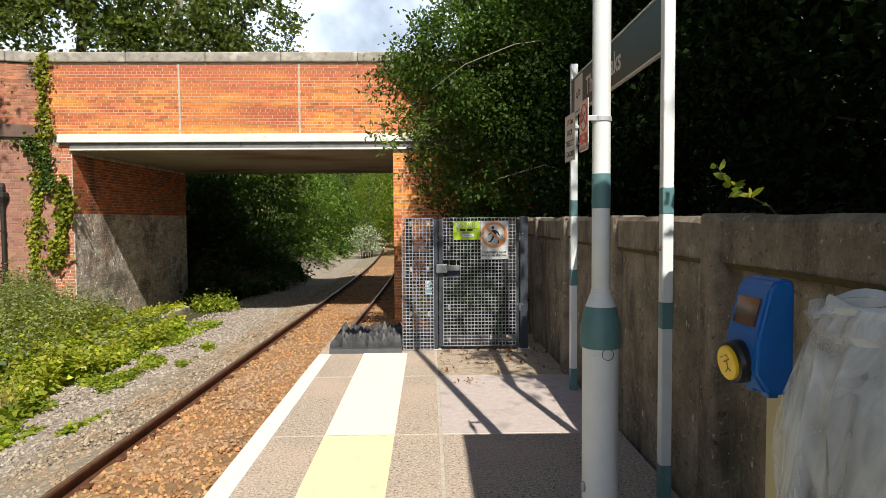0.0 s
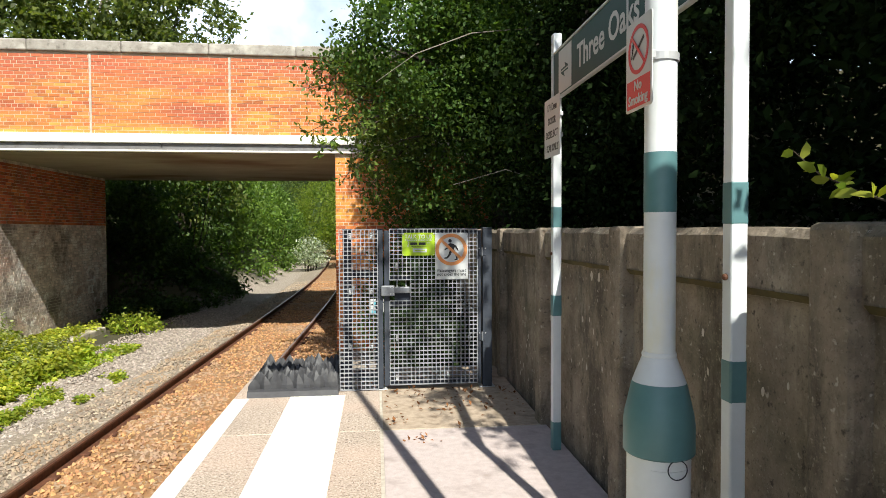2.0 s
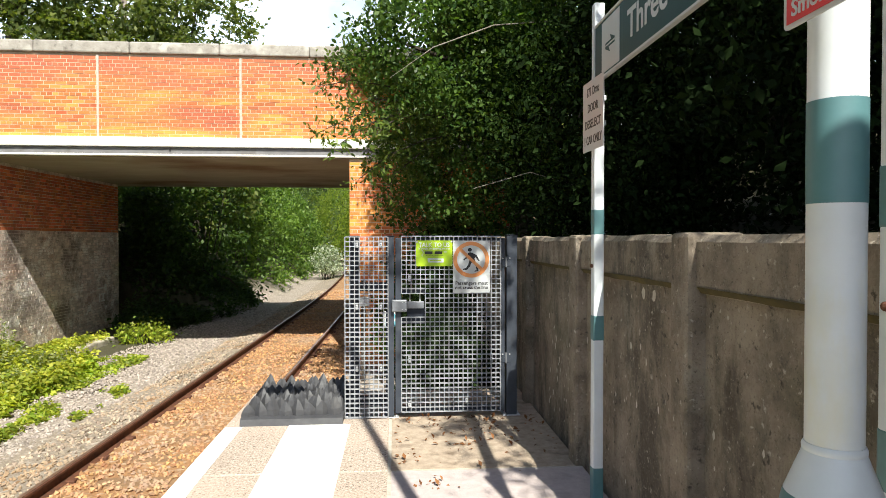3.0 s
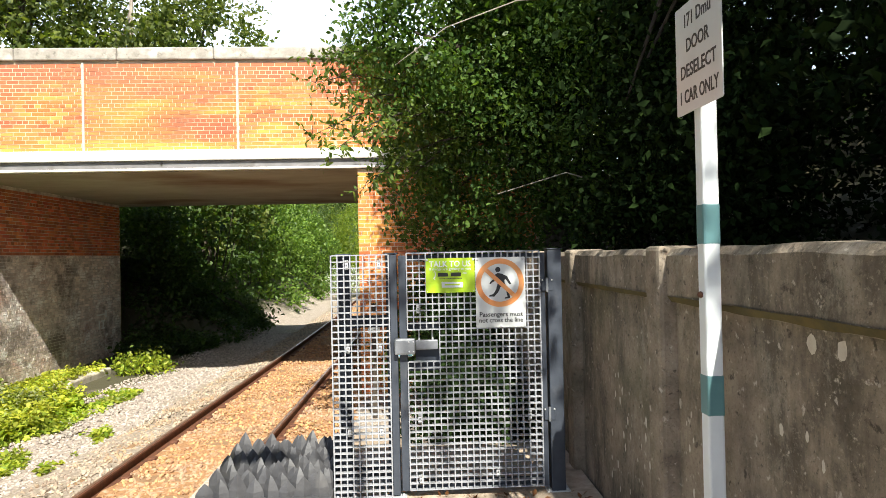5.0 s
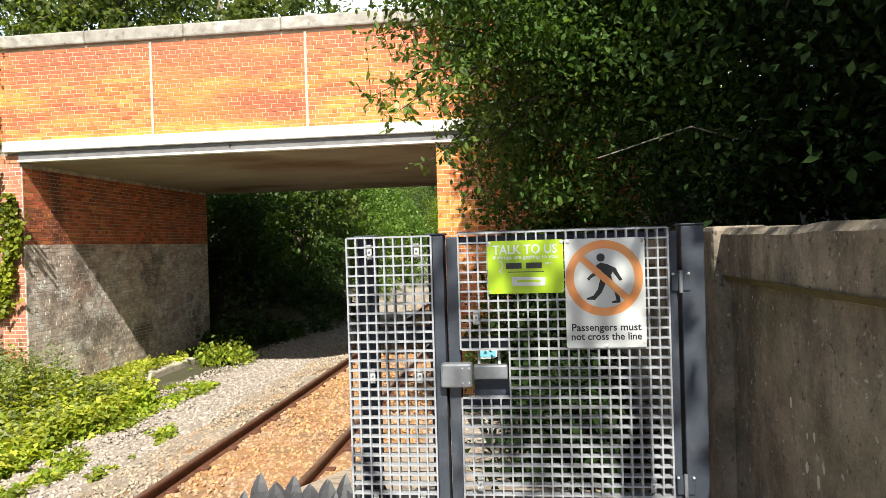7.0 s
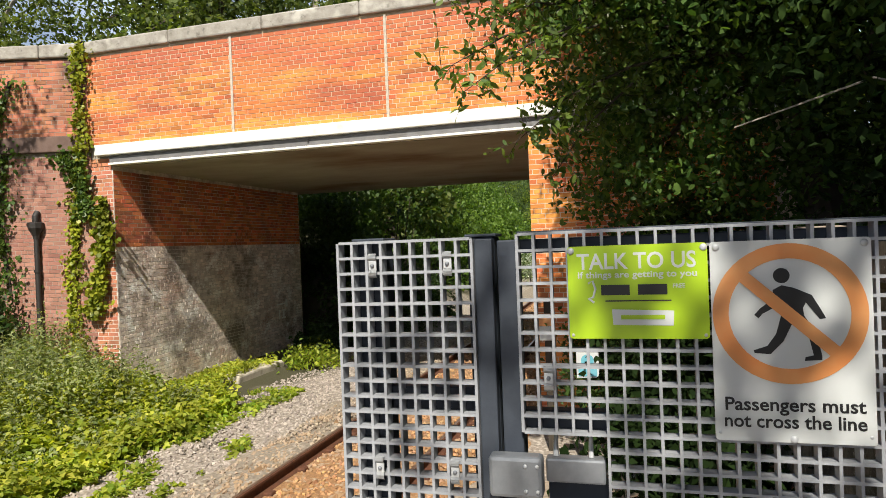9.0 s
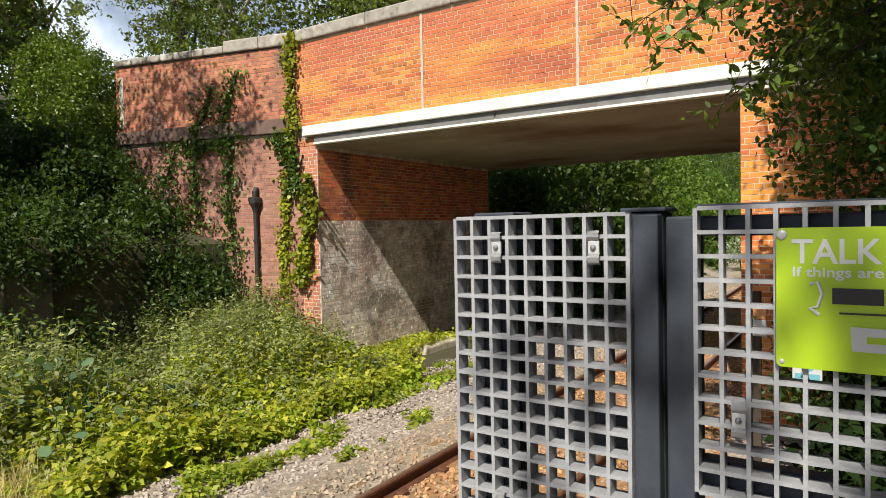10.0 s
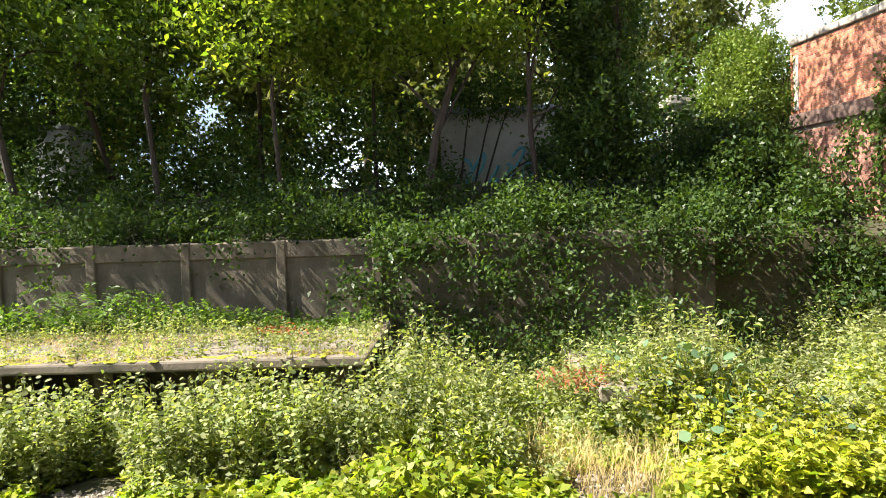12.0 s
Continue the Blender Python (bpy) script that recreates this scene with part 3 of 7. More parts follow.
def text_mesh(body, size, material, align="CENTER", extrude=0.0008):
    cu = bpy.data.curves.new("lettering", "FONT")
    cu.body, cu.size, cu.align_x, cu.align_y, cu.extrude = body, size, align, "CENTER", extrude
    cu.resolution_u = 3
    cu.offset = size * 0.016
    ob = bpy.data.objects.new("lettering", cu)
    me = bpy.data.meshes.new_from_object(ob)
    bpy.data.objects.remove(ob)
    bpy.data.curves.remove(cu)
    me.materials.clear()
    me.materials.append(material)
    return me


def lettering(body, size, material, parent, m, width=None):
    me = text_mesh(body, size, material)
    xs = [v.co.x for v in me.vertices]
    k = width / (max(xs) - min(xs)) if width else 1
    me.transform(m @ Matrix.Diagonal((k, 1, 1, 1)))
    return part("lettering", me, None, parent)


def flat_shape(points, m, depth=0.001):
    """A thin plate from an outline in x, y."""
    bm = bmesh.new()
    f = bm.faces.new([bm.verts.new((x, y, 0)) for x, y in points])
    r = bmesh.ops.extrude_face_region(bm, geom=[f])
    for v in r["geom"]:
        if isinstance(v, bmesh.types.BMVert):
            v.co.z += depth
    bm.transform(m)
    return bm


def ring_shape(r0, r1, m, depth=0.001, seg=48):
    bm = bmesh.new()
    a = [[bm.verts.new((r * math.cos(2 * math.pi * i / seg), r * math.sin(2 * math.pi * i / seg), z)) for i in range(seg)] for r, z in ((r0, 0), (r1, 0), (r1, depth), (r0, depth))]
    for k in range(4):
        for i in range(seg):
            bm.faces.new((a[k][i], a[k][(i + 1) % seg], a[(k + 1) % 4][(i + 1) % seg], a[(k + 1) % 4][i]))
    bm.transform(m)
    return bm


def disc_points(r, seg=32, cx=0, cy=0):
    return [(cx + r * math.cos(2 * math.pi * i / seg), cy + r * math.sin(2 * math.pi * i / seg)) for i in range(seg)]


def brick_wall(name, origin, along, width, z0, z1, material, parent, depth=0.004, skip=None, label="", top=None):
    """Courses of bricks (215 x 65 mm, 10 mm joints) proud of a wall's face; headers every fourth course. top(u): the upper limit there."""
    origin, along = Vector(origin), Vector(along).normalized()
    out = along.cross(Vector((0, 0, 1)))
    co = []
    row, z = 0, z0
    while z + 0.065 <= z1 + 0.01:
        length = 0.1025 if row % 4 == 3 else 0.215
        u = -(length + 0.01) * (0.5 if row % 2 else 0.0)
        while u < width:
            a, b = max(u, 0.0), min(u + length, width)
            u += length + 0.01
            if b - a < 0.03 or (skip and skip((a + b) / 2, z)) or (top and z + 0.06 > top((a + b) / 2)):
                continue
            d = depth + rng.uniform(-0.0012, 0.003) if depth > 0.002 else depth * rng.uniform(0.7, 1.3)
            e = min(0.002, depth * 0.5)
            zz = (z, z + 0.065)
            f = [origin + along * uu + out * dd + Vector((0, 0, w)) for dd, i in ((0, 0.0), (d, e)) for uu, w in ((a + i, zz[0] + i), (b - i, zz[0] + i), (b - i, zz[1] - i), (a + i, zz[1] - i))]
            co.append(f)
        z += 0.075
        row += 1
    n = len(co)
    me = bpy.data.meshes.new(name)
    base = np.array([[4, 5, 6, 7], [0, 1, 5, 4], [1, 2, 6, 5], [2, 3, 7, 6], [3, 0, 4, 7]])
    me.vertices.add(n * 8)
    me.vertices.foreach_set("co", np.array(co, dtype=np.float32).ravel())
    idx = (np.arange(n)[:, None, None] * 8 + base[None]).astype(np.int32)
    me.loops.add(n * 20)
    me.loops.foreach_set("vertex_index", idx.ravel())
    me.polygons.add(n * 5)
    me.polygons.foreach_set("loop_start", np.arange(0, n * 20, 4, dtype=np.int32))
    me.polygons.foreach_set("use_smooth", np.zeros(n * 5, dtype=bool))
    me.update(calc_edges=True)
    me.materials.append(material)
    ob = part(name, me, None, parent, label)
    ob["kind"] = "stuff"
    return ob


# ---- ground ----
def track_bend(y):
    return 0.022 * min(max(0.0, y - 7.5), 60) - max(0.0, y - 18) ** 2 / 870


def height(x, y):
    if y > 15.5:
        bed = x - track_bend(y)
        if bed < -5.6:
            z = -1.2 + min(6.5, (-5.6 - bed) * 0.62)
        elif bed > -0.2:
            z = -1.1 + min(6.5, (bed + 0.2) * 0.7)
        else:
            z = -1.15
        if y < 24:
            z = -1.15 if -9.1 < x < 0.4 else max(z, 2.6)
    else:
        if x < -10.70:
            z = 1.25 + min(1.5, (-10.70 - x) * 0.32)
        elif x > 1.5:
            z = 1.15 + min(3.0, (x - 1.5) * 0.22)
        elif x < -5.2:
            z = -1.12 + 0.10 * noise.noise((x * 0.5, y * 0.5, 0)) + 0.05 * noise.noise((x * 2, y * 2, 3))
            if y > 10.6 and x < -8:
                z += min(1.3, (y - 10.6) * 0.3) * min(1.0, (-8 - x) / 2.5)
        else:
            z = -1.15
    return z


def add_ground():
    xs = [-420, -200, -100, -60, -40, -30] + list(np.arange(-26, -10.8, 0.7)) + [-10.80, -10.68] + list(np.arange(-10.5, -5, 0.3)) + list(np.arange(-5, 1.4, 0.5)) + [1.44, 1.56] + list(np.arange(2, 12, 0.8)) + [16, 24, 40, 60, 100, 200, 420]
    ys = [-420, -200, -100, -50, -25, -12] + list(np.arange(-8, 15.3, 0.45)) + [15.45, 15.6] + list(np.arange(16, 24, 1.0)) + [24.05] + list(np.arange(25, 60, 1.5)) + [65, 75, 90, 120, 180, 260, 420]
    bm = bmesh.new()
    g = [[bm.verts.new((x, y, height(x, y))) for x in xs] for y in ys]
    for j in range(len(ys) - 1):
        for i in range(len(xs) - 1):
            bm.faces.new((g[j][i], g[j][i + 1], g[j + 1][i + 1], g[j + 1][i]))
    ob = new("ground", finish("ground", bm, M_GROUND, True))
    tagged(ob, "stony earth and gravel beside the track", "ground", kind="structure")


add_ground()


def add_track():
    prof = [(-4.75, -1.17), (-4.2, -1.10), (-3.75, -1.035), (-3.50, -1.04), (-3.0, -1.05), (-2.65, -1.06), (-2.3, -1.05), (-1.55, -1.035), (-1.2, -1.09), (-0.85, -1.17)]
    ys = list(np.arange(-12, 40, 0.5)) + list(np.arange(40, 130, 2.0))
    jit = [[(rng.normal() * 0.02, rng.normal() * 0.012) for _ in prof] for _ in ys]
    for name, label, lo, hi, m in (("ballast_bed", "rust-stained ballast bed under the rails", 3, len(prof), M_BALLAST_RUST), ("ballast_shoulder", "grey-brown ballast shoulder beside the rails", 0, 4, M_BALLAST_GREY)):
        bed = bmesh.new()
        rows = [[bed.verts.new((prof[i][0] + track_bend(y) + q[i][0], y, prof[i][1] + q[i][1])) for i in range(lo, hi)] for y, q in zip(ys, jit)]
        for a, b in zip(rows, rows[1:]):
            for i in range(hi - lo - 1):
                bed.faces.new((a[i], a[i + 1], b[i + 1], b[i]))
        tagged(new(name, finish(name, bed, m, True)), label, "ballast", kind="structure")

    for side in (-3.42, -1.92):
        t = thing("rail", "rusty brown steel running rail on the sleepers", "rail", "rails of the track")
        outline = [(-0.07, -0.155), (0.07, -0.155), (0.07, -0.142), (0.011, -0.125), (0.011, -0.045), (0.034, -0.036), (0.034, -0.012), (0.022, -0.003), (-0.022, -0.003), (-0.034, -0.012), (-0.034, -0.036), (-0.011, -0.045), (-0.011, -0.125), (-0.07, -0.142)]
        bm = bmesh.new()
        yy = list(np.arange(-12, 19, 6.0)) + list(np.arange(18.5, 128, 3.0))
        rows = [[bm.verts.new((side + track_bend(y) + x, y, -0.897 + z)) for x, z in outline] for y in yy]
        for a, b in zip(rows, rows[1:]):
            for i in range(len(outline)):
                j = (i + 1) % len(outline)
                bm.faces.new((a[i], a[j], b[j], b[i]))
        part("web", bm, M_RUST, t)
        bm = bmesh.new()
        rows = [[bm.verts.new((side + track_bend(y) + x, y, -0.897 + z)) for x, z in ((-0.021, -0.001), (0.021, -0.001))] for y in yy]
        for a, b in zip(rows, rows[1:]):
            bm.faces.new((a[0], a[1], b[1], b[0]))
        part("running_band", bm, M_RAILTOP, t, "worn brown running band on the rail head")

    me_s = finish("sleeper", box(bmesh.new(), -1.28, 1.28, -0.13, 0.13, -0.13, 0, 0.012), M_SLEEPER)
    me_c = finish("rail_clip", box(bmesh.new(), -0.05, 0.05, -0.05, 0.05, 0, 0.05, 0.012), M_RUST)
    for k in range(46):
        y = -1.0 + 0.7 * k
        t = new("sleeper", me_s)
        t.location = (-2.65 + track_bend(y), y, -1.052 + rng.uniform(-0.008, 0.006))
        tagged(t, "dusty brown sleeper half sunk in ballast", "sleeper", "sleepers of the track")
        for dx in (-0.84, -0.66, 0.66, 0.84):
            c = new("rail_clip", me_c)
            c.parent = t
            c.location = (dx, 0, -0.004)

    def stones(name, n, xr, yr, zf, size, material, label):
        ph = np.array([[1, 0, 0], [-1, 0, 0], [0, 1, 0], [0, -1, 0], [0, 0, 1], [0, 0, -1]], float)
        fc = np.array([[0, 2, 4], [2, 1, 4], [1, 3, 4], [3, 0, 4], [2, 0, 5], [1, 2, 5], [3, 1, 5], [0, 3, 5]])
        y = yr[0] + (yr[1] - yr[0]) * rng.random(n) ** 1.5
        x = rng.uniform(*xr, n)
        keep = np.ones(n, bool)
        for r in (-3.42, -1.92):
            keep &= np.abs(x - r) > 0.09
        x, y = x[keep], y[keep]
        n = len(x)
        s = size * rng.uniform(0.5, 1.25, (n, 1, 1)) * rng.uniform(0.7, 1.2, (n, 6, 1))
        ang = rng.random((n, 3)) * 6.28
        v = ph[None] * s
        ca, sa = np.cos(ang[:, 0])[:, None], np.sin(ang[:, 0])[:, None]
        v = np.stack((v[..., 0] * ca - v[..., 1] * sa, v[..., 0] * sa + v[..., 1] * ca, v[..., 2] * 0.75), -1)
        cb, sb = np.cos(ang[:, 1])[:, None], np.sin(ang[:, 1])[:, None]
        v = np.stack((v[..., 0] * cb - v[..., 2] * sb, v[..., 1], v[..., 0] * sb + v[..., 2] * cb), -1)
        z = np.array([zf(a, b) for a, b in zip(x, y)])
        xb = x + np.array([track_bend(b) for b in y])
        v += np.stack((xb, y, z), -1)[:, None, :]
        me = bpy.data.meshes.new(name)
        me.vertices.add(n * 6)
        me.vertices.foreach_set("co", v.astype(np.float32).ravel())
        me.loops.add(n * 24)
        me.loops.foreach_set("vertex_index", (np.arange(n)[:, None, None] * 6 + fc[None]).astype(np.int32).ravel())
        me.polygons.add(n * 8)
        me.polygons.foreach_set("loop_start", np.arange(0, n * 24, 3, dtype=np.int32))
        me.polygons.foreach_set("use_smooth", np.zeros(n * 8, dtype=bool))
        me.update(calc_edges=True)
        me.materials.append(material)
        tagged(new(name, me), label, "stones", kind="stuff")

    def bedz(x, y):
        return float(np.interp(x, [p[0] for p in prof], [p[1] for p in prof])) + 0.008
    stones("shoulder_stones", 9000, (-4.45, -3.36), (0.3, 34), bedz, 0.034, M_STONE_SHOULDER, "grey-brown broken stones on the ballast shoulder")
    stones("ballast_stones", 21000, (-3.50, -1.0), (0.3, 34), bedz, 0.034, M_STONE_RUST, "rust-stained broken ballast stones between the rails")
    stones("cess_stones", 16000, (-6.6, -4.15), (1, 26), lambda x, y: height(x, y) + 0.004, 0.034, M_STONE, "pale grey and pink gravel beside the track")


add_track()


# ---- platform ----
def add_platform():
    p = thing("platform", "station platform of concrete and aggregate paving", "platform", kind="structure")
    part("platform_body", boxed(-1.16, 1.36, -14, 8.25, -1.2, -0.06), M_CONC_OLD, p, "weathered concrete platform wall")
    bm = bmesh.new()
    va = [bm.verts.new(c) for c in ((-1.12, 8.25, -1.25), (1.42, 8.25, -1.25), (1.42, 12.6, -1.25), (-1.12, 12.6, -1.25), (-1.12, 8.25, -0.01), (1.42, 8.25, -0.01), (1.42, 12.6, -1.1), (-1.12, 12.6, -1.1))]
    for f in ((0, 1, 2, 3), (4, 5, 6, 7), (0, 1, 5, 4), (1, 2, 6, 5), (2, 3, 7, 6), (3, 0, 4, 7)):
        bm.faces.new([va[i] for i in f])
    part("ramp", bm, M_SLAB_BROWN, p, "earthy ramp down to the track")
    part("joint_bed", boxed(-1.22, 1.36, -14, 8.25, -0.06, -0.004), M_JOINT, p, "pale joint filler")
    g = 0.012
    # a row of aggregate slabs along the edge, a second material towards the wall
    ys = [-14, -10.4, -7.4, -4.4, -1.4, 1.4, 4.37, 6.04, 8.25]
    for a, b in zip(ys, ys[1:]):
        part("paving_slab", boxed(-1.255, 0.075 - g, a + g, b - g, -0.055, 0.0, 0.004), M_SLAB, p)
        m, lab = (M_SLAB_PINK, "pinkish concrete screed") if 4 < a < 5 else (M_SLAB_BROWN, "dusty brown paving") if a > 6 else (M_SLAB, "")
        part("paving_slab", boxed(0.075 + g, 1.36, a + g, b - g, -0.055, 0.0, 0.004), m, p, lab)
    part("edge_line", boxed(-1.25, -1.11, -14, 7.08, 0.0, 0.004), M_LINE_WHITE, p, "worn white edge line")
    part("yellow_line", boxed(-0.745, -0.25, -14, 4.36, 0.0, 0.004), M_LINE_YELLOW, p, "pale yellow safety line")
    part("yellow_line", boxed(-0.745, -0.25, 4.38, 7.10, 0.0, 0.004), M_LINE_PALE, p, "bleached safety line")


add_platform()


# ---- concrete wall behind the platform ----
def add_panel_wall(name, label, face, sign, y0, y1, z0, z1, pitch, first, material, proud=0.035, rim=0.22, streak=False):
    """A wall of concrete posts and panels. sign: the side that the face looks to (-1: towards -x)."""
    w = thing(name, label, "wall", kind="structure")
    a, b = sorted((face - sign * 0.03, face - sign * 0.20))
    y = first
    while y - pitch > y0:
        y -= pitch
    posts = []
    while y < y1:
        posts.append(y)
        y += pitch
    edges = [y0] + posts + [y1]
    for ya, yb in zip(edges, edges[1:]):
        if yb - ya < 0.1:
            continue
        n = max(2, int((yb - ya) / 0.12))
        bm = bmesh.new()
        # panel: lower field, a chamfered step, an upper rim and a worn top edge
        s = sign
        prof = [(face - s * 0.045, z0), (face - s * 0.045, z1 - rim - 0.025), (face - s * 0.004, z1 - rim), (face - s * 0.004, z1 - 0.03), (face - s * 0.03, z1), (face - s * 0.15, z1), (face - s * 0.20, z1 - 0.03), (face - s * 0.20, z0)]
        rows = []
        for i in range(n + 1):
            yy = ya + (yb - ya) * i / n
            wob = 0.010 * noise.noise((yy * 3.1, face, 1)) + 0.007 * noise.noise((yy * 11, face, 2))
            rows.append([bm.verts.new((px, yy, pz + (wob if pz > z1 - 0.05 else 0))) for px, pz in prof])
        for r, q in zip(rows, rows[1:]):
            for i in range(len(prof)):
                j = (i + 1) % len(prof)
                bm.faces.new((r[i], r[j], q[j], q[i]))
        bm.faces.new(rows[0])
        bm.faces.new(rows[-1])
        part("panel", bm, material, w)
        if streak:
            k0, k1 = ya + 0.10, yb - 0.10
            st = bmesh.new()
            m = max(2, int((k1 - k0) / 0.08))
            top, low = [], []
            for i in range(m + 1):
                yy = k0 + (k1 - k0) * i / m
                fat = 0.004 + 0.008 * abs(noise.noise((yy * 4.3, face, 7)))
                top.append(st.verts.new((face + s * 0.003, yy, z1 - rim + 0.006 + fat * 0.4)))
                low.append(st.verts.new((face - s * 0.016, yy, z1 - rim - 0.012 - fat)))
            for i in range(m):
                st.faces.new((top[i], top[i + 1], low[i + 1], low[i]))
            part("algae_streak", st, M_ALGAE, w, "olive-brown algae along the panel step")
    for y in posts:
        bm = bmesh.new()
        x0, x1 = sorted((face + sign * proud, face - sign * 0.22))
        r = box(bm, x0, x1, y - 0.085, y + 0.085, z0, z1 + 0.012, 0.022)
        part("wall_post", bm, material, w)
    return w


wall_right = add_panel_wall("wall_platform", "dark weathered concrete panel wall behind the platform", 1.345, -1, -14, 12.5, -0.3, 1.53, 1.61, 6.13, M_CONC_WALL, streak=True)


def add_flakes():
    """Pale patches where the wall's face has spalled."""
    bm = bmesh.new()
    for k in range(95):
        y = 5.9 + rng.random() * 1.2 if k < 40 else 1.6 + rng.random() * 5.6
        z = rng.uniform(0.1, 0.85) if k < 40 else rng.uniform(0.1, 1.15)
        r = rng.uniform(0.006, 0.016) * (1.0 if k < 60 else 0.7)
        if k in (60, 61):
            y, z, r = 5.08 - 0.13 * (k - 60), 1.235, 0.026
        vs = [bm.verts.new((1.388, y + r * math.cos(a) * rng.uniform(0.7, 1.1), z + r * (1.3 if k in (60, 61) else 2.0) * math.sin(a) * rng.uniform(0.7, 1.1))) for a in np.linspace(0, 5.6, 9)]
        bm.faces.new(vs)
    ob = part("spalled_patch", bm, M_FLAKE, wall_right, "pale spalled patches")
    ob["kind"] = "stuff"


add_flakes()


# ---- bridge ----
FACE = 15.31


def add_bridge():
    b = thing("bridge", "red brick road bridge with stone coping over the track", "bridge")
    # mortar-faced cores
    part("parapet", boxed(-9.0, 3.2, FACE, FACE + 0.42, 3.61, 5.30), M_MORTAR, b, "orange-red brick parapet")
    part("far_parapet", boxed(-9.0, 3.2, 22.6, 23.0, 3.25, 5.30), M_MORTAR, b)
    part("deck", boxed(-9.3, 3.2, FACE + 0.06, 22.9, 3.21, 3.85), M_SOFFIT, b, "stained concrete soffit and deck")
    # fascia: a white upper beam, a dark groove, a pale lower lip
    part("fascia", boxed(-8.80, 3.2, FACE - 0.11, FACE + 0.1, 3.405, 3.60, 0.012), M_WHITEBAND, b, "white-painted concrete fascia")
    part("fascia_groove", boxed(-8.53, 3.2, FACE - 0.04, FACE + 0.1, 3.262, 3.405), M_GROOVE, b, "grey recessed strip")
    part("fascia_lip", boxed(-8.53, 3.2, FACE - 0.07, FACE + 0.1, 3.222, 3.262, 0.006), M_WHITEBAND, b, "pale concrete lip")
    part("fascia_bracket", boxed(-4.5, -4.47, FACE - 0.07, FACE, 3.33, 3.37), M_IRON, b)
    # coping stones
    x, k = -11.0, 0
    while x < 3.0:
        w = 1.83 + 0.05 * math.sin(k * 2.1)
        if x < -8.98:
            x = -8.98
        bm = bmesh.new()
        box(bm, x + 0.003, x + w - 0.003, FACE - 0.07, FACE + 0.50, 5.30, 5.54, 0.03)
        part("coping_stone", bm, M_COPING, b)
        x += w
        k += 1
    # expansion joints
    for x in (-5.92, -3.07):
        part("expansion_joint", boxed(x - 0.022, x + 0.022, FACE - 0.022, FACE + 0.01, 3.6, 5.275), M_JOINT, b, "pale vertical expansion joint")
    # abutments
    part("abutment", boxed(-9.3, -8.51, FACE + 0.01, 22.33, -1.4, 3.21), M_MORTAR_DARK, b)
    part("abutment", boxed(-0.84, 3.2, FACE + 0.01, 22.9, -1.4, 3.21), M_MORTAR, b)
    return b


bridge = add_bridge()
for y0, y1, z0, z1 in ((20.9, 21.40, 0.06, 0.10), (21.36, 21.46, -0.02, 0.18), (21.00, 21.05, -0.32, -0.08), (21.14, 21.34, -0.12, -0.08), (21.14, 21.34, -0.32, -0.28), (21.22, 21.27, -0.30, -0.10)):
    part("painted_mark", boxed(-8.512, -8.494, y0, y1, z0, z1), M_LINE_WHITE, bridge, "faded white painted mark")


def bricks_for(name, origin, along, width, z0, z1, material, **kw):
    o = Vector(origin)
    o.z = 0
    return brick_wall(name, o, along, width, z0, z1, material, bridge, **kw)


# the panel between the two joints is laid of single bricks (its middle 300), the rest is joined
def in_single(u, z):
    return 3.15 < u < 5.87 and 3.74 < z < 5.20


bricks_for("parapet_brickwork", (-9.0, FACE, 0), (1, 0, 0), 12.5, 3.607, 5.27, M_BRICK, skip=lambda u, z: in_single(u, z) or abs(u - 3.08) < 0.015 or abs(u - 5.93) < 0.015, label="orange-red facing bricks")
bricks_for("abutment_brickwork", (-8.51, FACE + 0.02, 0), (0, 1, 0), 6.995, 1.72, 3.20, M_BRICK_ABUT, depth=0.0025, label="red bricks of the upper abutment")
bricks_for("abutment_footing_brickwork", (-8.51, FACE + 0.02, 0), (0, 1, 0), 6.995, -1.28, 1.70, M_BRICK_DARK, depth=0.0025, label="grey sooty bricks of the lower abutment")
bricks_for("corner_brickwork", (-9.2, FACE + 0.012, 0), (1, 0, 0), 0.68, -1.28, 3.39, M_BRICK_OLD, label="weathered red bricks of the corner")
bricks_for("pier_brickwork", (-0.84, FACE + 0.012, 0), (1, 0, 0), 3.4, -1.28, 3.20, M_BRICK, label="orange-red bricks of the pier")


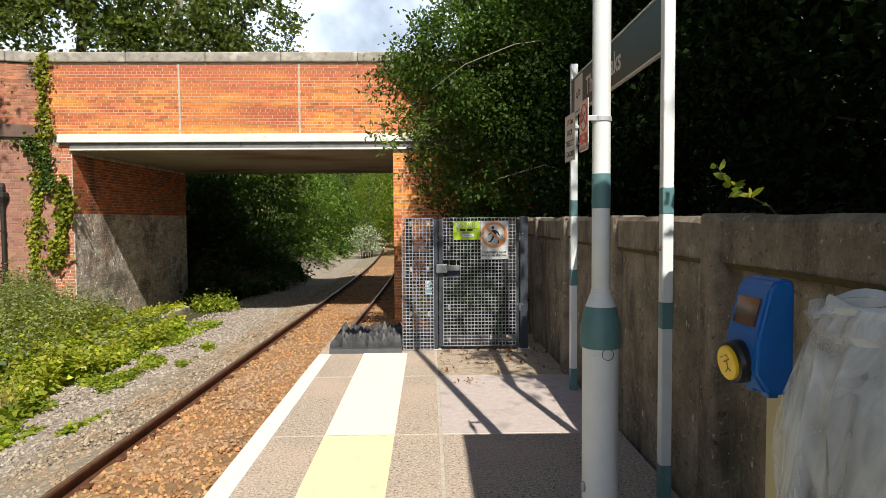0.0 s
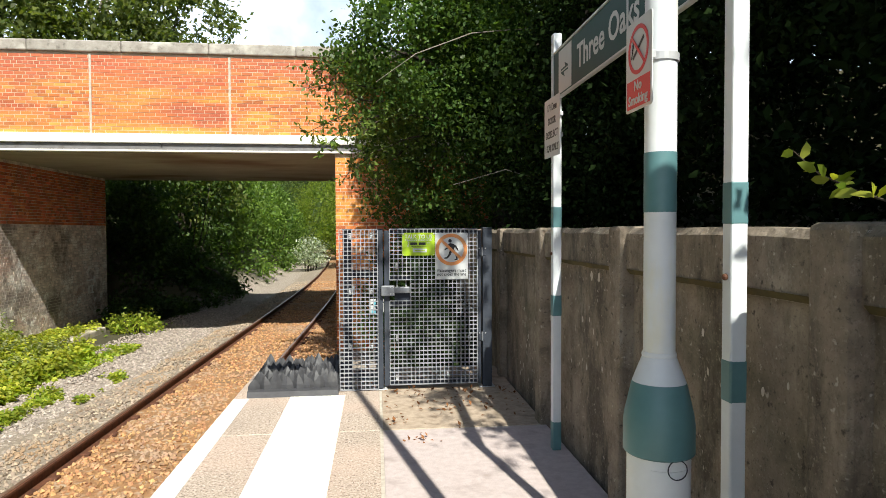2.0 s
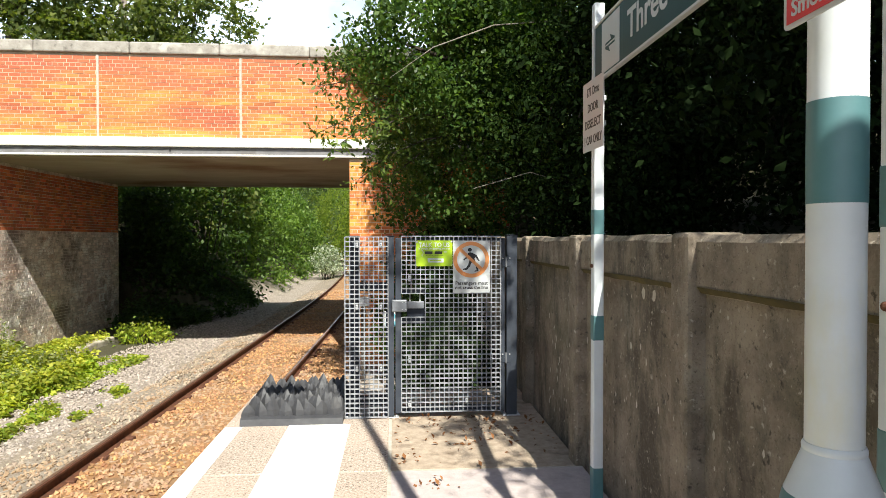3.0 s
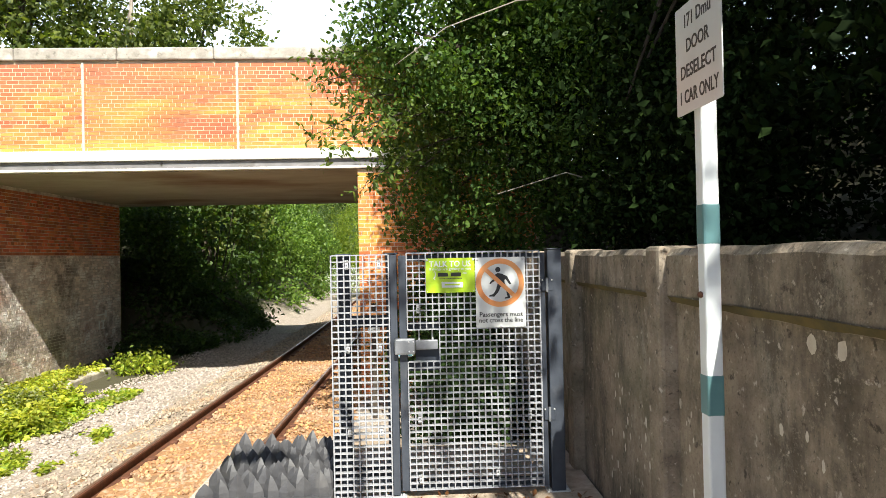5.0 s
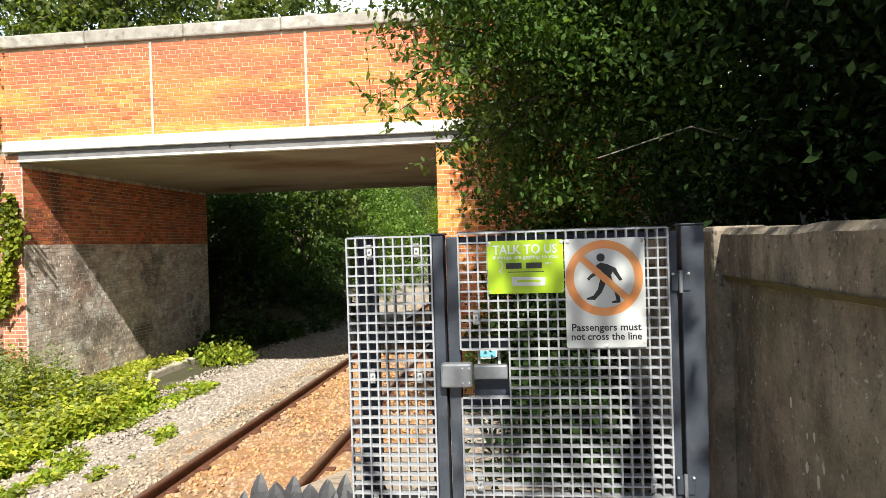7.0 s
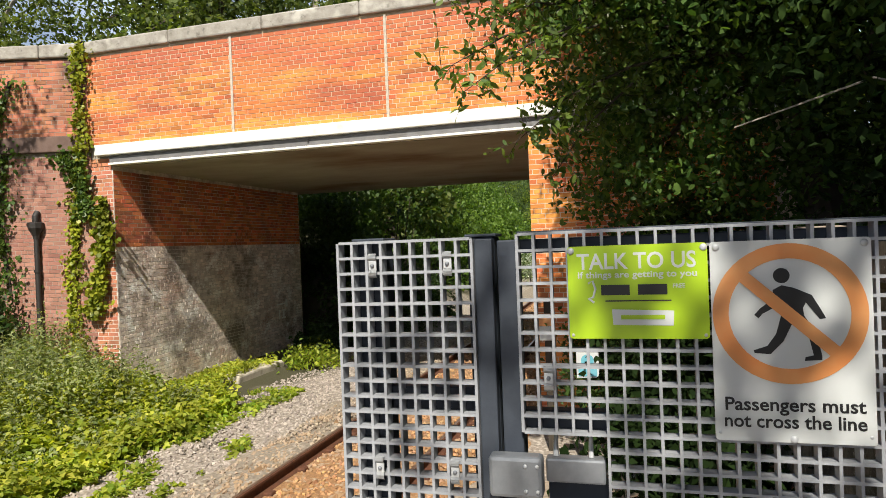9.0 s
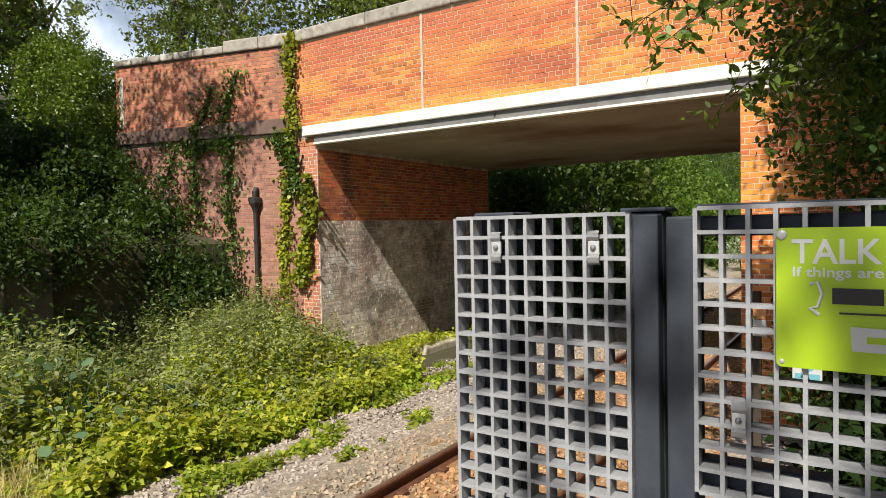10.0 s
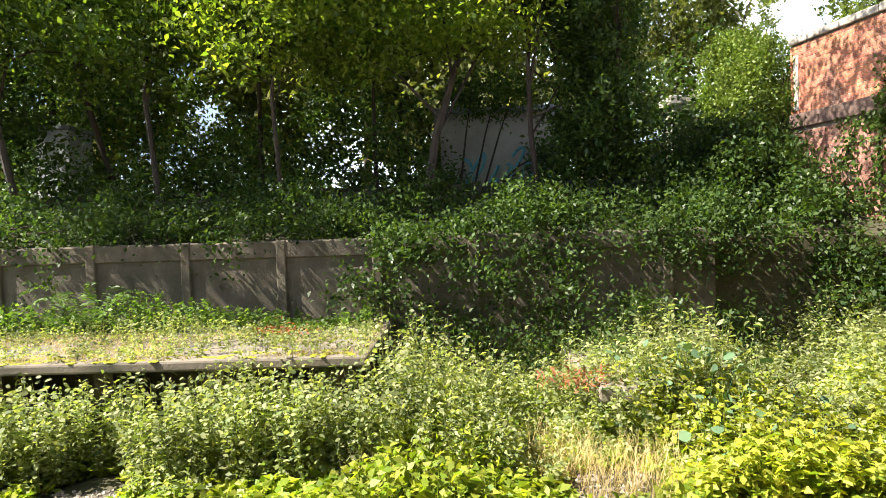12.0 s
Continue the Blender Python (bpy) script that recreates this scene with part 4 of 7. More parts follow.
def add_wing_wall():
    w = thing("wing_wall", "weathered brick wing wall of the bridge with ivy", "wall")
    a, e = Vector((-9.0, FACE + 0.01, 0)), Vector((-13.56, 14.18, 0))
    d = (e - a).normalized()
    n = d.cross(Vector((0, 0, 1)))  # looks away from the track side
    L = (e - a).length
    m = Matrix((( -d.x, n.x, 0, a.x), (-d.y, n.y, 0, a.y), (0, 0, 1, 0), (0, 0, 0, 1)))

    def slab(u0, u1, v0, v1, z0, z1, bevel=0.0):
        bm = boxed(-u1, -u0, v0, v1, z0, z1, bevel)
        bm.transform(m)
        return bm
    part("core", slab(0, L, 0.0, 0.5, -1.4, 5.26), M_MORTAR_WING, w)
    part("string_course", slab(0, L, -0.075, 0.1, 3.52, 3.82, 0.02), M_STRING, w, "dark brick string course")
    us = [0.0, 0.87, 1.74, 2.55, 3.4, 4.2, L]
    for k, (p, q) in enumerate(zip(us, us[1:])):
        z = 5.28
        part("coping_stone", slab(p + 0.005, q - 0.005, -0.07, 0.5, z, z + (0.25 if k < 2 else 0.17 - 0.005 * k), 0.03), M_COPING, w)
    o = Vector((e.x, e.y, 0))
    brick_wall("brickwork", o - n * 0.0, -d, L, -1.28, 3.50, M_BRICK_WING, w, label="weathered red bricks")
    brick_wall("parapet_brickwork", o, -d, L, 3.83, 5.26, M_BRICK_OLD, w, label="weathered parapet bricks")
    # white repair strip and end pier
    part("mortar_strip", slab(L - 0.22, L - 0.10, -0.02, 0.02, 3.9, 5.05), M_JOINT, w, "pale mortar strip")
    # iron drainpipe
    p = thing("drainpipe", "black cast-iron drainpipe with hopper on brick wall", "drainpipe")
    u = 1.03
    c = a + d * u - n * 0.09
    part("pipe", lathe(bmesh.new(), c.x, c.y, [(0.045, -1.0), (0.045, 2.0)], 12), M_IRON, p, smooth=True)
    part("hopper", lathe(bmesh.new(), c.x, c.y, [(0.05, 1.92), (0.06, 1.98), (0.13, 2.12), (0.135, 2.22), (0.12, 2.23)], 8), M_IRON, p)
    part("elbow", tube(bmesh.new(), [c + Vector((0, 0, 2.2)), c + Vector((0, 0, 2.34)) - n * 0.01, c + n * 0.06 + Vector((0, 0, 2.42))], [0.05, 0.055, 0.055], 10), M_IRON, p, smooth=True)
    for z in (0.2, 1.3):
        part("bracket", lathe(bmesh.new(), c.x, c.y, [(0.06, z), (0.06, z + 0.05)], 12), M_IRON, p)
    return a, d, n, L


WING = add_wing_wall()


# ---- gate and fixed panel at the platform's end ----
GY = 7.28


def grating(x0, z0, nx, nz, pitch, depth, bar, skip=lambda i, k: False):
    """Bars of a moulded square grating, as one mesh: each cell side a bar slightly wider at the front."""
    co = []

    def bar_box(xa, xb, za, zb):
        y0, y1 = GY - depth, GY
        e = 0.0012
        f = [(xa, y0, za), (xb, y0, za), (xb, y0, zb), (xa, y0, zb), (xa + e, y1, za + e), (xb - e, y1, za + e), (xb - e, y1, zb - e), (xa + e, y1, zb - e)]
        for q in ((0, 1, 2, 3), (4, 5, 6, 7), (0, 1, 5, 4), (1, 2, 6, 5), (2, 3, 7, 6), (3, 0, 4, 7)):
            co.extend(f[i] for i in q)
    h = bar / 2
    for i in range(nx + 1):
        run = None
        for k in range(nz + 1):
            solid = k < nz and not (skip(i - 1, k) and skip(i, k)) and not (i == 0 and skip(0, k)) and not (i == nx and skip(nx - 1, k))
            if solid and run is None:
                run = k
            if not solid and run is not None:
                bar_box(x0 + i * pitch - h, x0 + i * pitch + h, z0 + run * pitch, z0 + k * pitch)
                run = None
    for k in range(nz + 1):
        run = None
        for i in range(nx + 1):
            solid = i < nx and not (skip(i, k - 1) and skip(i, k)) and not (k == 0 and skip(i, 0)) and not (k == nz and skip(i, nz - 1))
            if solid and run is None:
                run = i
            if not solid and run is not None:
                bar_box(x0 + run * pitch + h, x0 + i * pitch - h + 0.0001, z0 + k * pitch - h, z0 + k * pitch + h)
                run = None
    co = np.array(co)
    co[:, 1] += 0.0004 * np.sin(co[:, 0] * 900)
    return quads("grating", co, len(co) // 4, M_GRP)


def clip_at(x, z, parent):
    """A bent metal clip with its bolt, holding the grating."""
    bm = bmesh.new()
    prof = [(-0.031, -0.002), (-0.027, -0.008), (-0.018, -0.010), (-0.012, -0.006), (-0.009, -0.003), (0.009, -0.003), (0.013, -0.007), (0.019, -0.011), (0.027, -0.010), (0.031, -0.003)]
    rows = [[bm.verts.new((x + dx, GY - 0.042 + y, z + zz)) for zz, y in prof] for dx in (-0.011, 0.011)]
    for i in range(len(prof) - 1):
        bm.faces.new((rows[0][i], rows[0][i + 1], rows[1][i + 1], rows[1][i]))
    bmesh.ops.solidify(bm, geom=bm.faces[:], thickness=0.002)
    c = part("clip", bm, M_ZINC, parent, "bent metal fixing clip", smooth=True)
    part("washer", boxed(x - 0.0105, x + 0.0105, GY - 0.0485, GY - 0.044, z - 0.012, z + 0.012, 0.001), M_ZINC, c)
    b = bmesh.new()
    bmesh.ops.create_uvsphere(b, u_segments=10, v_segments=6, radius=0.0055, matrix=Matrix.Translation((x, GY - 0.0495, z)))
    part("bolt", b, M_LOCK, c, smooth=True)


def bolt(x, y, z, parent, r=0.008):
    b = bmesh.new()
    bmesh.ops.create_uvsphere(b, u_segments=12, v_segments=8, radius=r, matrix=Matrix.Translation((x, y, z)) @ Matrix.Diagonal((1, 0.5, 1, 1)))
    part("bolt", b, M_ZINC, parent, smooth=True)


def base_plate(x, parent):
    p = part("base_plate", boxed(x - 0.075, x + 0.075, GY - 0.03, GY + 0.11, 0.0, 0.010, 0.003), M_ZINC, parent, "bolted metal base plate")
    for dx in (-0.055, 0.055):
        b = bmesh.new()
        lathe(b, x + dx, GY - 0.015, [(0.010, 0.010), (0.010, 0.020), (0.006, 0.024)], 6)
        part("bolt", b, M_ZINC, p)


def add_gate():
    f = thing("fence_panel", "narrow grey grating panel between dark steel posts", "fence panel")
    part("grating", grating(-0.305, 0.012, 9, 38, 0.04, 0.040, 0.0072), None, f, "pale grey square-mesh grating")
    for x0, x1 in ((-0.275, -0.195), (0.035, 0.105)):
        part("post", boxed(x0, x1, GY + 0.004, GY + 0.084, 0.008, 1.535, 0.006), M_GREY_STEEL, f)
        part("post_cap", boxed(x0 - 0.006, x1 + 0.006, GY - 0.002, GY + 0.09, 1.535, 1.543, 0.003), M_GREY_STEEL, f)
        base_plate((x0 + x1) / 2, f)
    for z in (0.10, 1.07):
        part("rail", boxed(-0.195, 0.035, GY + 0.03, GY + 0.075, z, z + 0.075, 0.004), M_GREY_STEEL, f)
    part("post_edge", boxed(0.060, 0.105, GY - 0.03, GY + 0.003, 0.02, 1.53, 0.003), M_GREY_STEEL, f)
    for x in (-0.205, -0.005):
        for z in (1.472, 0.95, 0.43):
            clip_at(x, z, f)

    g = thing("gate", "closed grey steel gate with square-mesh grating infill", "gate")
    sk = lambda i, k: i < 5 and 20 <= k <= 24
    part("grating", grating(0.168, 0.05, 21, 37, 0.0402, 0.038, 0.0070, sk), None, g, "pale grey square-mesh grating")
    fr = [(0.116, 0.166, 0.04, 1.525), (1.015, 1.05, 0.04, 1.525)]
    for x0, x1, z0, z1 in fr:
        part("stile", boxed(x0, x1, GY - 0.022, GY + 0.05, z0, z1, 0.004), M_GREY_STEEL, g)
    part("top_rail", boxed(0.1665, 1.0145, GY + 0.001, GY + 0.05, 1.49, 1.525, 0.004), M_GREY_STEEL, g)
    part("top_flange", boxed(0.1665, 1.0145, GY - 0.022, GY, 1.5385, 1.5445, 0.002), M_GREY_STEEL, g)
    for z in (0.04, 0.79, 1.05):
        part("rail", boxed(0.1665, 1.0145 if z < 0.7 else 0.37, GY + 0.003, GY + 0.04, z, z + 0.05, 0.004), M_GREY_STEEL, g)
    # lock box in the notch
    lk = part("lock_box", boxed(0.085, 0.215, GY - 0.075, GY - 0.025, 0.905, 1.005, 0.010), M_LOCK, g, "silver lock cover plate")
    for dx in (0.175, 0.203):
        for z in (0.925, 0.985):
            b = bmesh.new()
            bmesh.ops.create_uvsphere(b, u_segments=8, v_segments=5, radius=0.005, matrix=Matrix.Translation((dx, GY - 0.076, z)))
            part("rivet", b, M_ZINC, lk)
    part("lock_case", boxed(0.216, 0.36, GY - 0.010, GY + 0.03, 0.925, 0.985, 0.006), M_LOCK, g, "silver lock case")
    hd = bmesh.new()
    tube(hd, [(0.24, GY + 0.01, 0.985), (0.24, GY + 0.03, 1.055), (0.325, GY + 0.03, 1.055), (0.325, GY + 0.01, 0.985)], [0.007] * 4, 8)
    part("pull_handle", hd, M_ZINC, g, "bare metal pull handle", smooth=True)
    part("back_plate", boxed(0.216, 0.37, GY + 0.042, GY + 0.046, 0.84, 0.925), M_GREY_STEEL, g)
    for x, z in ((0.235, 1.19), (0.93, 0.50), (0.235, 0.50), (0.235, 0.12), (0.72, 0.15)):
        clip_at(x, z, g)
    for z in (1.32, 0.50):
        h = part("hinge", lathe(bmesh.new(), 1.058, GY - 0.040, [(0.008, z - 0.045), (0.008, z + 0.045)], 10), M_LOCK, g, "dull grey hinge", smooth=True)
        part("hinge_leaf", boxed(1.025, 1.095, GY - 0.034, GY - 0.028, z - 0.038, z + 0.038, 0.002), M_GREY_STEEL, h)
        for dx in (1.03, 1.09):
            b = bmesh.new()
            bmesh.ops.create_uvsphere(b, u_segments=8, v_segments=5, radius=0.006, matrix=Matrix.Translation((dx, GY - 0.036, z + 0.03)))
            part("hinge_bolt", b, M_ZINC, h)

    p = thing("gate_post", "dark grey steel gate post bolted to paving", "post")
    part("post", boxed(1.065, 1.155, GY - 0.028, GY + 0.06, 0.008, 1.545, 0.006), M_GREY_STEEL, p)
    part("post_cap", boxed(1.060, 1.160, GY - 0.033, GY + 0.065, 1.545, 1.552, 0.003), M_GREY_STEEL, p)
    base_plate(1.11, p)


add_gate()


def upright(x, y, z, turn=0.0):
    """A sheet's pose that stands upright and faces -y; turn swings it round z."""
    return Matrix.Translation((x, y, z)) @ Matrix.Rotation(radians(turn), 4, "Z") @ Matrix.Rotation(radians(90), 4, "X")


def plate(w, h, m, material, parent, name="plate", r=0.008, depth=0.003, label=""):
    pts = []
    for cx, cy, a0 in ((w / 2 - r, h / 2 - r, 0), (-w / 2 + r, h / 2 - r, 90), (-w / 2 + r, -h / 2 + r, 180), (w / 2 - r, -h / 2 + r, 270)):
        pts += [(cx + r * math.cos(radians(a0 + k * 30)), cy + r * math.sin(radians(a0 + k * 30))) for k in range(4)]
    return part(name, flat_shape(pts, m, depth), material, parent, label)


def add_gate_signs():
    y = GY - 0.046
    # prohibition sign
    s = thing("warning_sign", "white sign with faded orange ring forbidding crossing", "sign")
    cx, cz, w, h = 0.760, 1.281, 0.316, 0.442
    m = upright(cx, y, cz)
    plate(w, h, m, M_SIGN_WHITE, s)
    up = upright(cx - 0.003, y - 0.0035, cz + 0.060)
    part("ring", ring_shape(0.120, 0.153, up), M_ORANGE, s, "faded orange ring")
    fig = part("walking_figure", flat_shape(disc_points(0.0165, 20, -0.012, 0.083), up, 0.001), M_BLACK, s, "black walking pictogram")
    body = [(-0.030, 0.052), (-0.012, 0.062), (0.012, 0.056), (0.046, 0.040), (0.066, 0.002), (0.072, -0.010), (0.060, -0.012), (0.050, 0.002), (0.034, 0.024), (0.028, 0.012), (0.030, -0.004), (0.052, -0.042), (0.062, -0.090), (0.062, -0.100), (0.028, -0.102), (0.030, -0.094), (0.046, -0.090), (0.038, -0.052), (0.006, -0.022), (-0.012, -0.060), (-0.038, -0.088), (-0.070, -0.086), (-0.072, -0.080), (-0.044, -0.070), (-0.026, -0.044), (-0.014, 0.000), (-0.020, 0.018), (-0.052, 0.000), (-0.060, -0.010), (-0.068, -0.002), (-0.056, 0.012), (-0.028, 0.034)]
    bm = flat_shape(body, up, 0.001)
    part("figure_body", bm, M_BLACK, s)
    dg = up @ Matrix.Translation((0, 0, 0.0015)) @ Matrix.Rotation(radians(-43), 4, "Z")
    part("slash", flat_shape([(-0.120, -0.0135), (0.120, -0.0135), (0.120, 0.0135), (-0.120, 0.0135)], dg, 0.001), M_ORANGE, s, "faded orange slash")
    for body, z in (("Passengers must", 1.141), ("not cross the line", 1.104)):
        lettering(body, 0.041, M_BLACK, s, upright(cx, y - 0.0035, z), width=0.275 if body[0] == "P" else 0.278)
    for dx, dz in ((-0.145, 0.209), (0.145, 0.209), (0.0, -0.214)):
        bolt(cx + dx, y - 0.004, cz + dz, s)
    for dx in (-0.148, 0.148):
        bolt(cx + dx, y - 0.003, cz - 0.203, s, 0.004)
    # lime help sign
    t = thing("help_sign", "lime green helpline sign with white and dark lettering", "sign")
    cx, cz, w, h = 0.4435, 1.394, 0.308, 0.217
    plate(w, h, upright(cx, y, cz), M_LIME, t)
    yy = y - 0.0035
    lettering("TALK TO US", 0.052, M_SIGN_WHITE, t, upright(cx - 0.001, yy, cz + 0.070), width=0.262)
    lettering("If things are getting to you", 0.021, M_SIGN_WHITE, t, upright(cx, yy, cz + 0.040), width=0.262)
    for x0, x1 in ((-0.079, -0.015), (0.003, 0.067)):
        part("number_bar", boxed(cx + x0, cx + x1, yy - 0.0008, yy, cz - 0.007, cz + 0.017), M_BLACK, t)
    lettering("FREE", 0.013, M_SIGN_WHITE, t, upright(cx + 0.092, yy, cz + 0.012))
    part("small_print", boxed(cx - 0.07, cx + 0.075, yy - 0.0008, yy, cz - 0.022, cz - 0.019), M_IRON, t)
    part("name_plate", flat_shape([(-0.066, -0.018), (0.066, -0.020), (0.068, 0.014), (-0.068, 0.018)], upright(cx + 0.012, yy, cz - 0.058), 0.001), M_SIGN_WHITE, t, "white name panel")
    part("name_bar", boxed(cx - 0.036, cx + 0.060, yy - 0.0018, yy - 0.001, cz - 0.0635, cz - 0.0535), M_LIME, t)
    hs = bmesh.new()
    tube(hs, [(cx - 0.108, yy, cz + 0.022), (cx - 0.098, yy, cz + 0.026), (cx - 0.092, yy, cz + 0.008), (cx - 0.098, yy, cz - 0.012), (cx - 0.108, yy, cz - 0.014), (cx - 0.096, yy, cz - 0.024)], [0.003] * 6, 5)
    part("handset_drawing", hs, M_SIGN_WHITE, t)
    for dx, dz in ((-0.146, 0.098), (0.146, 0.098)):
        bolt(cx + dx, y - 0.004, cz + dz, t)
    for dx in (-0.146, 0.146):
        bolt(cx + dx, y - 0.003, cz - 0.100, t, 0.004)


add_gate_signs()


def add_spike_mat():
    t = thing("spike_mat", "dark grey rubber anti-trespass panels with rows of spikes", "spike mat")
    bm = bmesh.new()
    prof = [(7.10, 0.0), (7.115, 0.052), (7.16, 0.060), (8.20, 0.060), (8.22, 0.0)]
    ends = [[bm.verts.new((x, y, z)) for y, z in prof] for x in (-1.14, -0.315)]
    for k in range(len(prof)):
        q = (k + 1) % len(prof)
        bm.faces.new((ends[0][k], ends[0][q], ends[1][q], ends[1][k]))
    bm.faces.new(ends[0])
    bm.faces.new(ends[1])
    part("base", bm, M_SPIKE, t)
    part("worn_edge", boxed(-1.06, -0.37, 7.112, 7.12, 0.010, 0.020, 0.003), M_SPIKE_WORN, t, "scuffed pale edge")
    nx, ny = 8, 9
    for j in range(ny):
        for i in range(nx):
            # a broad pointed blade, folded along its middle and leaning a little
            x = -1.13 + 0.80 * (i + 0.5 + (0.35 if j % 2 else -0.1)) / nx
            y = 7.165 + 1.02 * (j + 0.3) / ny
            h = 0.10 + 0.055 * ((i * 7 + j * 3) % 5) / 4
            turn, lean = radians(rng.uniform(-28, 28)), rng.uniform(-0.10, 0.22)
            bm = bmesh.new()
            rows = []
            for f, w in ((0.0, 0.058), (0.35, 0.054), (0.65, 0.036), (0.88, 0.015)):
                ring = []
                for dx, dy in ((-1, 0.0), (0, -0.55), (1, 0.0), (0, 0.30)):
                    px, py = dx * w, dy * w + lean * h * f * f
                    ring.append(bm.verts.new((x + px * math.cos(turn) - py * math.sin(turn), y + px * math.sin(turn) + py * math.cos(turn), 0.055 + h * f)))
                rows.append(ring)
            tip = bm.verts.new((x - lean * h * math.sin(turn), y + lean * h * math.cos(turn), 0.055 + h))
            for a, b in zip(rows, rows[1:]):
                for k in range(4):
                    bm.faces.new((a[k], a[(k + 1) % 4], b[(k + 1) % 4], b[k]))
            for k in range(4):
                bm.faces.new((rows[-1][k], rows[-1][(k + 1) % 4], tip))
            bm.faces.new(rows[0])
            part("spike", bm, M_SPIKE, t)


add_spike_mat()


# ---- name sign on two banded posts ----
def add_name_sign():
    s = thing("station_sign", "dark green station name sign on two banded posts", "sign")
    for x, y in ((1.262, 3.287), (1.277, 5.485)):
        p = part("post", boxed(x - 0.03, x + 0.03, y - 0.03, y + 0.03, 0, 2.86, 0.008), M_POST_WHITE, s, "white steel post")
        for z0, z1 in ((0.0, 0.20), (0.929, 1.078), (1.537, 1.686)):
            part("teal_band", boxed(x - 0.0315, x + 0.0315, y - 0.0315, y + 0.0315, z0, z1, 0.008), M_TEAL, p, "teal painted band")
        b = bmesh.new()
        bmesh.ops.create_uvsphere(b, u_segments=10, v_segments=6, radius=0.012, matrix=Matrix.Translation((x - 0.034, y, 1.36)))
        part("bolt", b, M_RUST, p)
    x = 1.248
    part("board", boxed(x, x + 0.016, 3.275, 5.45, 2.405, 2.705, 0.003), M_SIGN_GREEN, s, "dark green enamel board")
    for z in (2.393, 2.705):
        part("board_frame", boxed(x - 0.008, x + 0.02, 3.27, 5.455, z, z + 0.012, 0.002), M_SIGN_WHITE, s)
    for y in (3.263, 5.45):
        part("board_frame", boxed(x - 0.008, x + 0.02, y, y + 0.012, 2.393, 2.717, 0.002), M_SIGN_WHITE, s)
    part("emblem_panel", boxed(x - 0.002, x - 0.0002, 5.06, 5.33, 2.418, 2.692), M_SIGN_WHITE, s, "white emblem panel")
    part("emblem", flat_shape([(-0.07, 0.015), (0.02, 0.015), (0.0, 0.045), (0.07, 0.015), (0.07, 0.005), (-0.07, 0.005), (-0.07, -0.005), (0.07, -0.005), (0.07, -0.015), (-0.02, -0.015), (0, -0.045), (-0.07, -0.015)], upright(x - 0.003, 5.195, 2.55, -90), 0.001), M_SIGN_GREEN, s)
    lettering("Three Oaks", 0.20, M_SIGN_WHITE, s, upright(x - 0.001, 4.50, 2.55, -90), width=0.90)

    # white notice on the far post
    t = thing("notice_board", "white notice with black lettering on sign post", "sign")
    nx, ny, nz = 1.236, 5.44, 2.22
    m = upright(nx, ny, nz, -88)
    plate(0.33, 0.40, m, M_SIGN_WHITE, t, depth=0.004)
    for k, body in enumerate(("171 Dmu", "DOOR", "DESELECT", "1 CAR ONLY")):
        lettering(body, 0.068, M_BLACK, t, m @ Matrix.Translation((0, 0.135 - 0.092 * k, 0.0045)), width=(0.19, 0.165, 0.255, 0.275)[k])
    part("clamp", boxed(1.243, 1.311, 5.438, 5.506, 2.30, 2.33, 0.003), M_ZINC, t)
    part("clamp", boxed(1.243, 1.311, 5.438, 5.506, 2.16, 2.19, 0.003), M_ZINC, t)


add_name_sign()


# ---- lamp post ----
M_SHAFT = mat("white_shaft_paint", (0.70, 0.735, 0.765), (0.64, 0.675, 0.70), rough=0.45, scale=9)
layer(M_SHAFT, (0.68, 0.62, 0.36), 5, (0.54, 0.74), (1, 1, 0.35), detail=8, amount=0.7)


